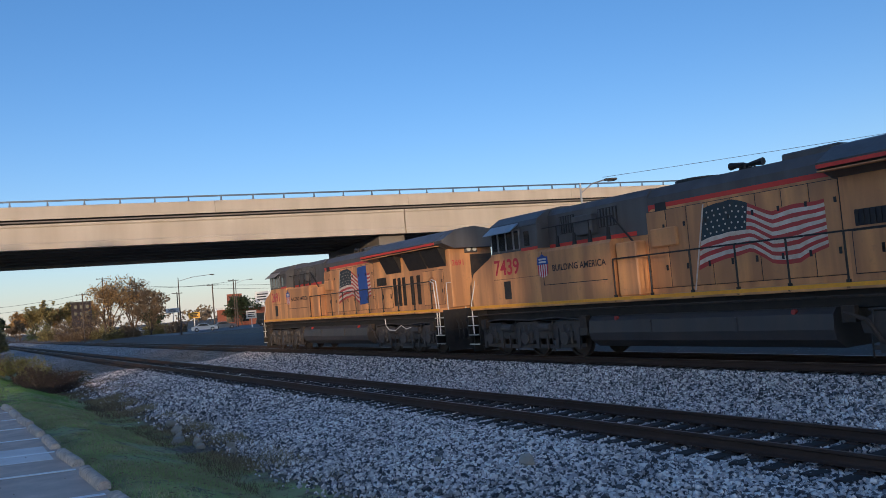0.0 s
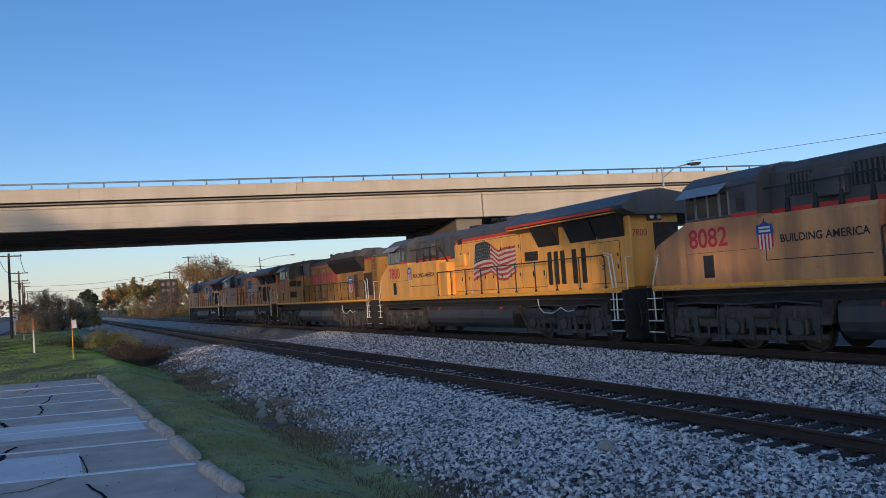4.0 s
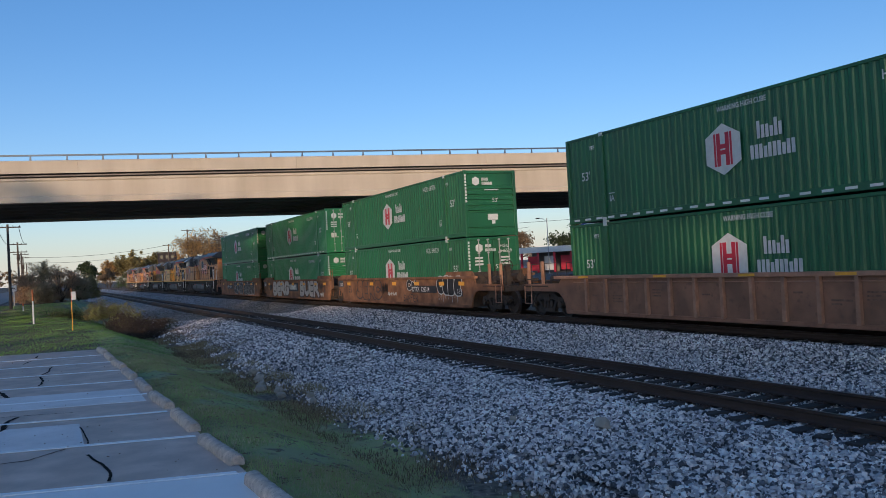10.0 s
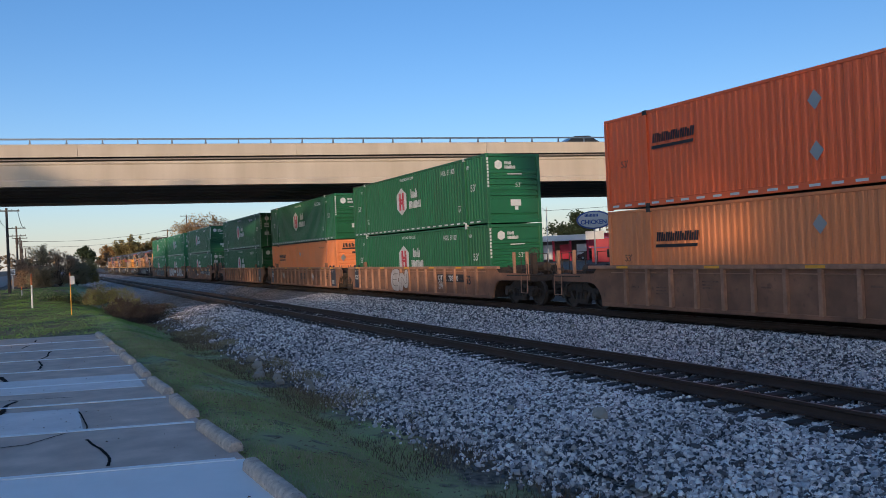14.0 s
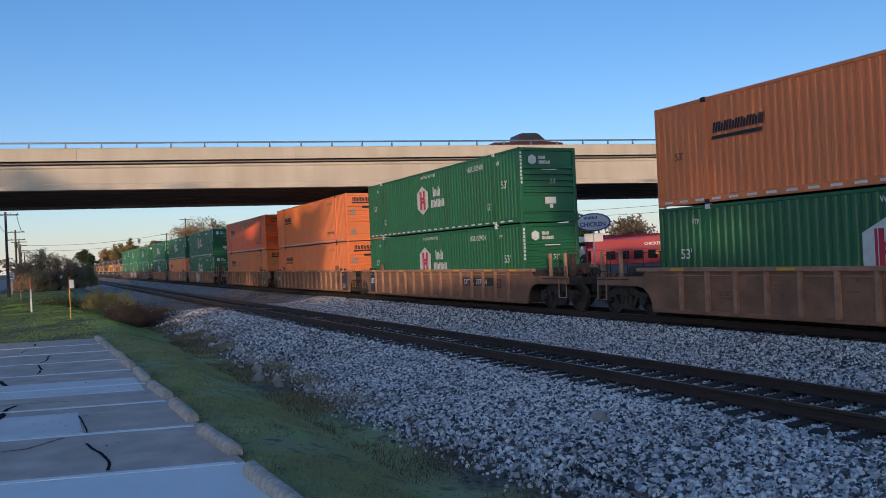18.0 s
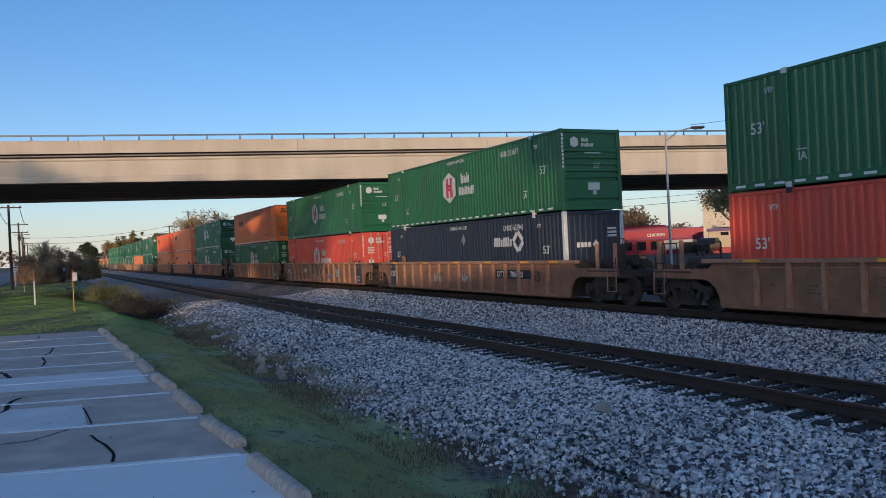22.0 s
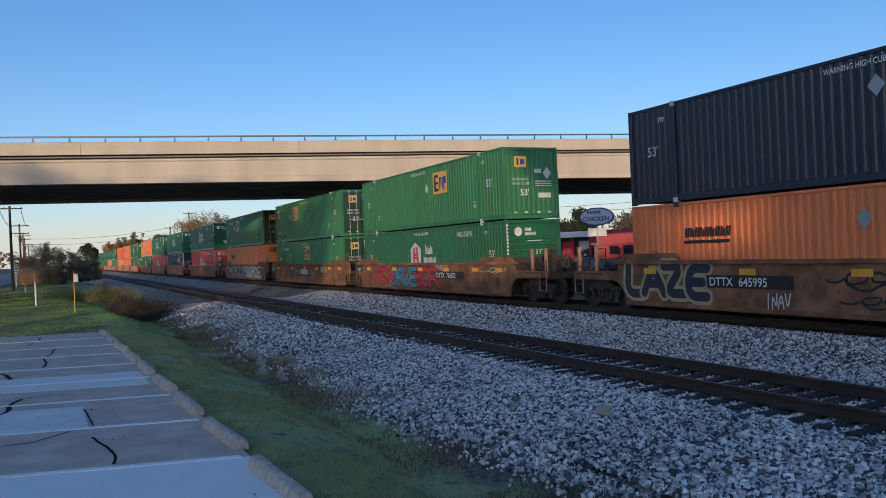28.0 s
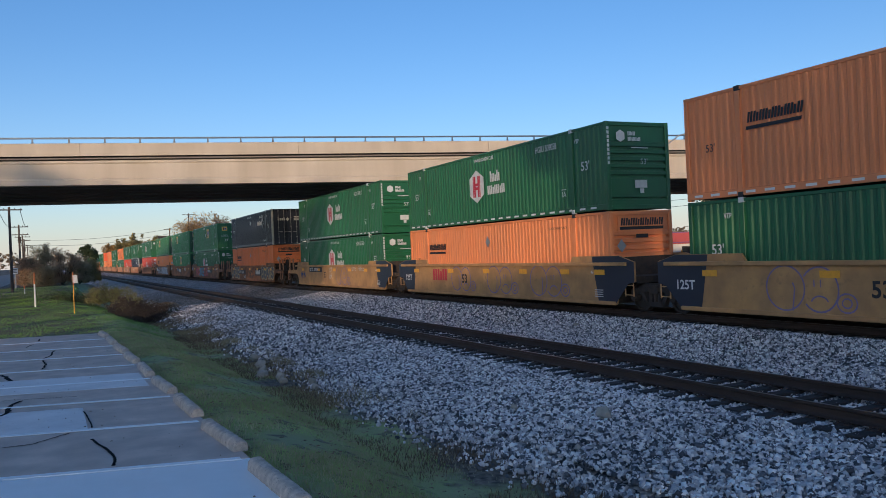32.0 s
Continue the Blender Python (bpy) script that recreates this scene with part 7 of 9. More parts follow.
def roof_kit(ob, x, z):
    """Horn cluster."""
    g = Form().box(x - 0.25, x + 0.25, -0.1, 0.1, z, z + 0.12)
    for k, (dx, y) in enumerate(((-1, -0.2), (-1, 0.2), (1, 0.0))):
        g.rod((x, y, z + 0.22), (x + dx * 0.42, y, z + 0.22), 0.04, 8, 0.1)
        g.rod((x, y, z + 0.1), (x, y, z + 0.22), 0.03, 6)
    part("horn", g, M["black"], ob, "black air horn cluster")


def loco_ge(number, paint_key, slogan=True, state_flag=False):
    paint = M[paint_key]
    L_ = 22.5
    worn = "faded dirty" if paint_key == "armour_old" else "bright"
    ob = thing("diesel_locomotive", "%s yellow diesel locomotive with grey roof and flag decal" % worn, "locomotive", group="locomotives of the train")
    running_board(ob, L_, 8.45, 21.0, paint)
    cab(ob, 2.5, 5.1, paint, number)
    part("equipment_box", Form().slab([(-1.5, 1.79), (-1.5, 3.34), (-1.42, 3.44), (1.42, 3.44), (1.5, 3.34), (1.5, 1.79)], 5.1, 8.4, "x"), paint, ob)
    part("box_seam", Form().box(5.3, 8.2, -1.506, -1.5, 2.3, 2.32).box(5.28, 5.3, -1.506, -1.5, 2.3, 3.35), M["ink"], ob)
    part("blower_hood", Form().slab([(-1.0, 3.44), (-1.0, 4.5), (-0.82, 4.7), (0.82, 4.7), (1.0, 4.5), (1.0, 3.44)], 5.12, 9.5, "x"), M["grey"], ob)
    part("red_stripe", Form().box(5.12, 9.0, -1.006, -1.0, 3.46, 3.58), M["stripe"], ob)
    for a, b in ((5.7, 6.4), (7.5, 8.3)):
        part("grille", louvre(a, b, 3.85, 4.4, -1.02, 6), [M["grey"], M["black"]], ob)
    part("intake_box", Form().cbox(6.5, 7.4, -1.2, -0.98, 3.7, 4.3, 0.02), M["grey"], ob)
    br = Form()
    for x in (5.9, 6.7, 7.4, 8.2):
        br.slab([(x - 0.08, 3.44), (x + 0.08, 3.44), (x + 0.05, 3.8), (x - 0.02, 3.8)], -1.35, -1.3, "y")
        br.tube([(x, -1.33, 3.8), (x, -1.33, 4.1)], 0.02)
    br.tube([(5.2, -1.33, 4.1), (8.4, -1.33, 4.1)], 0.02).tube([(8.4, -1.33, 4.1), (9.2, -1.1, 3.0)], 0.03)
    part("roof_rail", br, M["black"], ob)
    hood = part("hood", Form().slab([(-0.98, 1.79), (-0.98, 4.14), (0.98, 4.14), (0.98, 1.79)], 8.4, 15.2, "x"), paint, ob)
    part("hood_roof", Form().slab([(-0.98, 4.14), (-0.98, 4.42), (-0.78, 4.68), (0.78, 4.68), (0.98, 4.42), (0.98, 4.14)], 9.5, 15.2, "x"), M["grey"], ob)
    part("red_stripe", Form().slab([(9.0, 3.5), (9.3, 3.5), (9.15, 3.85), (9.6, 4.1), (15.2, 4.1), (15.2, 4.22), (9.3, 4.22), (8.9, 4.0), (9.05, 3.9)], -0.99, -0.984, "y"), M["stripe"], ob, "red zigzag stripe")
    part("filter_window", Form().cbox(9.75, 10.15, -1.0, -0.97, 3.75, 4.25, 0.01), M["black"], ob)
    part("step_locker", Form().cbox(8.5, 9.3, -1.4, -0.98, 1.79, 3.3, 0.04), paint, ob)
    part("junction_box", Form().cbox(9.6, 10.5, -1.12, -0.97, 3.05, 3.55, 0.03), paint, ob)
    hood_doors(ob, 9.4, 15.1, 1.95, 4.02, -0.985, 8, paint)
    part("flag_decal", flag_decal(11.15, 14.75, -1.012), None, ob, "waving striped flag decal")
    if state_flag:
        part("flag_decal", flat([(13.5, 2.2), (14.5, 2.25), (14.4, 4.0), (13.4, 3.95)], -1.012, 0, Form()), M["blue"], ob, "dark blue state flag decal")
    part("exhaust_box", Form().cbox(13.5, 15.0, -0.6, 0.6, 4.6, 4.86, 0.04), M["grey"], ob)
    roof_kit(ob, 12.15, 4.68)
    part("roof_fan", Form().rod((10.6, 0, 4.66), (10.6, 0, 4.78), 0.7, 18), M["black"], ob)
    # radiator section with overhanging wings
    part("radiator_hood", Form().slab([(-0.98, 1.79), (-0.98, 4.1), (0.98, 4.1), (0.98, 1.79)], 15.2, 21.75, "x"), paint, ob)
    part("radiator_wing", Form().slab([(-1.0, 4.04), (-1.52, 4.24), (-1.55, 4.36), (-0.9, 4.74), (0, 4.90), (0.9, 4.74), (1.55, 4.36), (1.52, 4.24), (1.0, 4.04)], 15.0, 21.6, "x"), M["grey"], ob)
    part("radiator_wing", Form().slab([(-0.98, 4.05), (-1.5, 4.25), (-1.53, 4.36), (-0.9, 4.73), (0, 4.88), (0.9, 4.73), (1.53, 4.36), (1.5, 4.25), (0.98, 4.05)], 21.6, 22.15, "x"), M["grey"], ob, "end of the radiator wing")
    part("red_stripe", Form().box(15.0, 21.6, -1.556, -1.53, 4.235, 4.32), M["stripe"], ob)
    part("wing_edge", Form().box(15.0, 21.6, -1.535, -1.0, 4.16, 4.19), paint, ob)
    for a, e in ((16.4, 17.8), (18.5, 20.0), (20.1, 21.5)):
        g = Form()
        g.add([(a, -1.0, 3.42), (e, -1.0, 3.42), (e, -1.34, 4.12), (a, -1.34, 4.12)], [(0, 1, 2, 3)])
        g.add([(a, -1.0, 3.42), (a, -1.34, 4.12), (a, -1.0, 4.12)], [(0, 1, 2)]).add([(e, -1.0, 3.42), (e, -1.34, 4.12), (e, -1.0, 4.12)], [(0, 1, 2)])
        part("radiator_screen", g, M["black"], ob, "slanted black radiator screen")
    for a, b in ((17.0, 17.22), (17.42, 17.64), (17.84, 18.06), (18.55, 18.78), (19.1, 19.33)):
        part("vent", louvre(a, b, 2.0, 3.2, -1.0, 5), [M["black"], M["ink"]], ob)
    part("vent", louvre(15.4, 16.3, 2.95, 3.3, -1.0, 7), [M["black"], M["ink"]], ob)
    hood_doors(ob, 19.6, 21.2, 1.95, 3.3, -0.985, 2, paint)
    hood_doors(ob, 15.3, 16.8, 1.95, 2.85, -0.985, 2, paint)
    hand = Form()
    for k in range(16):
        q0, q1 = 6.28318 * k / 16, 6.28318 * (k + 1) / 16
        hand.rod((20.4 + 0.3 * math.cos(q0), -1.06, 2.75 + 0.3 * math.sin(q0)), (20.4 + 0.3 * math.cos(q1), -1.06, 2.75 + 0.3 * math.sin(q1)), 0.022, 6)
    part("hand_brake", hand.rod((20.4, -1.0, 2.75), (20.4, -1.08, 2.75), 0.06, 8).rod((20.12, -1.06, 2.75), (20.68, -1.06, 2.75), 0.015, 6), paint, ob, "yellow hand brake ring")
    part("rear_wall", Form().cbox(21.6, 21.78, -0.99, 0.99, 1.79, 4.1, 0.03), paint, ob)
    part("rear_door", Form().cbox(21.77, 21.80, -0.05, 0.96, 1.82, 3.8, 0.01), M["grime"], ob, "dark panel over the far part of the rear wall")
    part("rear_window", Form().cbox(20.85, 21.35, -0.995, -0.975, 3.45, 3.95, 0.01), M["black"], ob)
    for q in (-0.14, 0.14):
        part("headlight", Form().rod((21.78, q, 4.0), (21.88, q, 4.0), 0.09, 12), M["lens"], ob)
    part("headlight_box", Form().cbox(21.7, 21.84, -0.3, 0.3, 3.86, 4.14, 0.03), M["grey"], ob)
    text_part(ob, "road_number", number, 0.3, M["logo_red"], 21.79, -0.92, 3.4, "x")
    if slogan:
        text_part(ob, "slogan", "BUILDING AMERICA", 0.27, M["ink"], 5.75, -1.508, 2.72, bold=0.004)
    part("shield_decal", shield(5.3, 2.92, 0.5, 0.74, -1.51), None, ob, "small striped shield decal")
    loco_truck(ob, 3.95)
    loco_truck(ob, 18.4)
    return ob


def loco_emd(number):
    paint = M["armour_dark"]
    L_ = 22.5
    ob = thing("diesel_locomotive", "dirty yellow diesel locomotive with dark flared radiators and red lettering", "locomotive", group="locomotives of the train")
    running_board(ob, L_, 8.6, 20.9, paint)
    cab(ob, 2.3, 4.95, paint, number)
    part("equipment_box", Form().slab([(-1.42, 1.79), (-1.42, 3.42), (-1.35, 3.5), (1.35, 3.5), (1.42, 3.42), (1.42, 1.79)], 4.95, 8.45, "x"), paint, ob)
    for a, b, z in ((5.0, 6.6, 2.95), (5.0, 6.6, 2.15), (6.9, 7.9, 2.9)):
        part("grille", louvre(a, b, z, z + 0.42, -1.445, 16), [M["grime"], M["ink"]], ob)
    part("blower_hood", Form().slab([(-1.05, 3.5), (-1.05, 4.5), (-0.85, 4.72), (0.85, 4.72), (1.05, 4.5), (1.05, 3.5)], 4.97, 8.9, "x"), M["grey"], ob)
    part("inertial_filter", Form().cbox(6.4, 7.3, -1.2, -1.0, 3.75, 4.4, 0.03), M["black"], ob)
    part("red_stripe", Form().box(4.97, 8.2, -1.056, -1.05, 3.52, 3.64), M["stripe"], ob)
    part("ladder_guard", Form().tube([(7.9, -1.4, 1.8), (7.9, -1.4, 4.6)], 0.02).tube([(8.5, -1.4, 1.8), (8.5, -1.4, 4.6), (8.3, -1.2, 4.75)], 0.025), M["black"], ob)
    part("hood", Form().slab([(-0.95, 1.79), (-0.95, 4.1), (0.95, 4.1), (0.95, 1.79)], 8.45, 21.1, "x"), paint, ob)
    part("hood_roof", Form().slab([(-0.95, 4.1), (-0.95, 4.35), (-0.75, 4.6), (0.75, 4.6), (0.95, 4.35), (0.95, 4.1)], 8.9, 21.1, "x"), M["grey"], ob)
    part("red_stripe", Form().slab([(8.5, 3.55), (9.0, 3.55), (8.75, 3.9), (9.3, 4.06), (14.3, 4.06), (14.3, 4.18), (8.9, 4.18), (8.5, 3.95)], -0.962, -0.955, "y"), M["stripe"], ob)
    part("red_stripe", Form().box(19.8, 21.1, -0.96, -0.954, 4.02, 4.12), M["stripe"], ob)
    hood_doors(ob, 8.6, 19.4, 1.95, 3.95, -0.955, 16, paint)
    g = Form()
    for q in glyphs(8.75, 3.0, 0.72, 5, 0.62, 0.32, 0) + glyphs(11.75, 3.0, 0.72, 7, 0.46, 0.36, 0):
        flat(q, -0.978, 0, g)
    part("lettering", g, M["logo_red"], ob, "large red lettering bars")
    text_part(ob, "slogan", "BUILDING AMERICA", 0.27, M["ink"], 14.5, -0.976, 2.72, bold=0.004)
    part("shield_decal", shield(17.2, 2.72, 0.75, 1.05, -0.98), None, ob, "striped shield decal")
    part("radiator_flare", Form().slab([(-0.95, 3.42), (-1.46, 4.1), (-1.5, 4.32), (-1.1, 4.66), (1.1, 4.66), (1.5, 4.32), (1.46, 4.1), (0.95, 3.42)], 14.4, 19.75, "x"), M["black"], ob, "dark flared radiator section")
    part("flare_cap", Form().slab([(-1.52, 4.3), (-1.12, 4.68), (1.12, 4.68), (1.52, 4.3)], 14.3, 19.8, "x"), M["grey"], ob)
    for x in (15.4, 17.0, 18.6):
        part("roof_fan", Form().rod((x, 0, 4.66), (x, 0, 4.8), 0.62, 18), M["black"], ob)
    part("blower_grille", louvre(19.6, 20.9, 2.0, 3.3, -0.97, 14), [M["grime"], M["ink"]], ob)
    part("blower_grille", louvre(17.9, 18.5, 1.95, 3.3, -0.98, 6), [M["grime"], M["ink"]], ob)
    rear = part("rear_cabinet", Form().cbox(21.1, 21.75, -0.95, 0.95, 1.79, 4.55, 0.04), paint, ob)
    part("rear_cap", Form().cbox(21.08, 21.78, -0.97, 0.97, 4.12, 4.6, 0.04), M["grey"], ob)
    rungs = Form()
    for k in range(6):
        z = 2.1 + k * 0.42
        rungs.tube([(21.2, -0.97, z), (21.2, -1.06, z), (21.65, -1.06, z), (21.65, -0.97, z)], 0.018)
    part("rungs", rungs, M["armour_dark"], rear)
    for q in (-0.14, 0.14):
        part("headlight", Form().rod((21.75, q, 4.3), (21.85, q, 4.3), 0.09, 12), M["lens"], ob)
    text_part(ob, "road_number", number, 0.3, M["logo_red"], 21.8, -0.5, 3.5, "x")
    text_part(ob, "road_number", number, 0.28, M["logo_red"], 21.14, -0.956, 3.72)
    part("exhaust_box", Form().cbox(13.0, 14.2, -0.5, 0.5, 4.55, 4.85, 0.04), M["grey"], ob)
    roof_kit(ob, 11.8, 4.6)
    loco_truck(ob, 3.95)
    loco_truck(ob, 18.4)
    return ob


# ---- the train ----
SPEED = 15.369
TRAIN = []                       # thing, x at 0 s, z
for number, key, x0 in (("2691", "armour_old", -48.45), ("7439", "armour_old", -25.6), ("8392", "", -3.1), ("7800", "armour", 19.15), ("8082", "armour_old", 41.45)):
    lo = loco_ge(number, key, True, number == "2691") if key else loco_emd(number)
    TRAIN.append((lo, x0, 0.0))

STARTS = (-178.60, -159.15, -139.53, -115.63, -95.74, -76.08, -52.04, -31.98, -11.92, 11.93, 31.54, 52.16, 76.02, 99.6, 120.15, 140.22, 164.2, 188.45, 208.4, 228.15)
#        upper kind, end, dashes, serial; lower kind, end, serial; style; left, right; car number
LOADS = (
    ("green", "nose", 0, "504643", "green", "nose", "643237", "smooth", "coupler", "joint", "726314"),
    ("green", "door", 1, "516394", "green", "nose", "646345", "smooth", "none", "joint", ""),
    ("green", "nose", 0, "647716", "green", "door", "646529", "smooth", "none", "coupler", "726314"),
    ("green", "door", 1, "524426", "green", "nose", "643396", "ribbed", "coupler", "joint", ""),
    ("green", "nose", 1, "538326", "pale", "nose", "", "ribbed", "none", "joint", ""),
    ("green", "nose", 1, "511405", "green", "nose", "511021", "ribbed", "none", "coupler", "788730"),
    ("vermilion", "nose", 1, "", "pale", "nose", "", "ribbed", "coupler", "joint", "787364"),
    ("orange", "nose", 1, "", "orange", "nose", "", "ribbed", "none", "joint", ""),
    ("green", "nose", 1, "505410", "green", "nose", "509034", "ribbed", "none", "coupler", "787364"),
    ("orange", "nose", 1, "", "green", "door", "504136", "ribbed", "coupler", "joint", ""),
    ("green", "nose", 0, "644225", "red", "door", "637611", "ribbed", "none", "joint", ""),
    ("green", "nose", 1, "531697", "navy", "corr", "635941", "ribbed", "none", "coupler", "786620"),
    ("green", "nose", 1, "525839", "red", "corr", "633696", "ribbed", "coupler", "coupler", "467913"),
    ("emp", "door", 0, "277007", "pale", "nose", "", "smooth", "coupler", "joint", "726832"),
    ("emp", "door", 0, "653692", "emp", "door", "260780", "smooth", "none", "joint", ""),
    ("emp", "corr", 0, "", "green", "nose", "530592", "smooth", "none", "coupler", "726832"),
    ("navy", "door", 0, "246590", "orange", "nose", "", "smooth", "coupler", "coupler", "645995"),
    ("green", "nose", 1, "508117", "green", "nose", "513629", "gold", "coupler", "joint", "795097"),
    ("green", "nose", 1, "509058", "pale", "nose", "", "gold", "none", "joint", ""),
    ("pale", "nose", 1, "", "green", "nose", "642507", "gold", "none", "coupler", ""),
)


def plaque(x, z, w, h):
    """Dark plate with three white letter-sized bars."""
    g = flat(rect(x, x + w, z, z + h), -1.405)
    for q in glyphs(x + w * 0.12, z + h * 0.2, h * 0.6, 3, w / h * 0.36, 0.12):
        flat(q, -1.41, 1, g)
    return g.mesh("plaque", [M["ink"], M["offwhite"]])


def plain_bars(x, z, h, mat):
    g = Form()
    for q in glyphs(x, z, h, 3, 0.85, 0.15):
        flat(q, -1.407, 0, g)
    return g.mesh("lettering", mat)


M["silver"] = surf("silver_spray", (0.50, 0.48, 0.47), 0.55, 0, 0.12, 1.2, 30, 0.0, (0.33, 0.28, 0.25), 0.5)
M["ice"] = surf("pale_blue_spray", (0.48, 0.52, 0.60), 0.6, 0, 0.1, 1.2, 30, 0.0, (0.35, 0.34, 0.36), 0.4)
M["worn_spray"] = surf("worn_white_spray", (0.62, 0.55, 0.49), 0.7, 0, 0.25, 4, 30, 0.0, (0.36, 0.24, 0.17), 0.7)
M["lilac"] = surf("pale_violet_spray", (0.30, 0.26, 0.42), 0.7, 0, 0.2, 3, 30, 0.0)
M["violet"] = surf("violet_spray", (0.19, 0.17, 0.36), 0.7, 0, 0.2, 3, 30, 0.0, (0.34, 0.22, 0.2), 0.4)
M["pale_yellow"] = surf("pale_yellow_spray", (0.46, 0.36, 0.20), 0.7, 0, 0.2, 2, 30, 0.0)


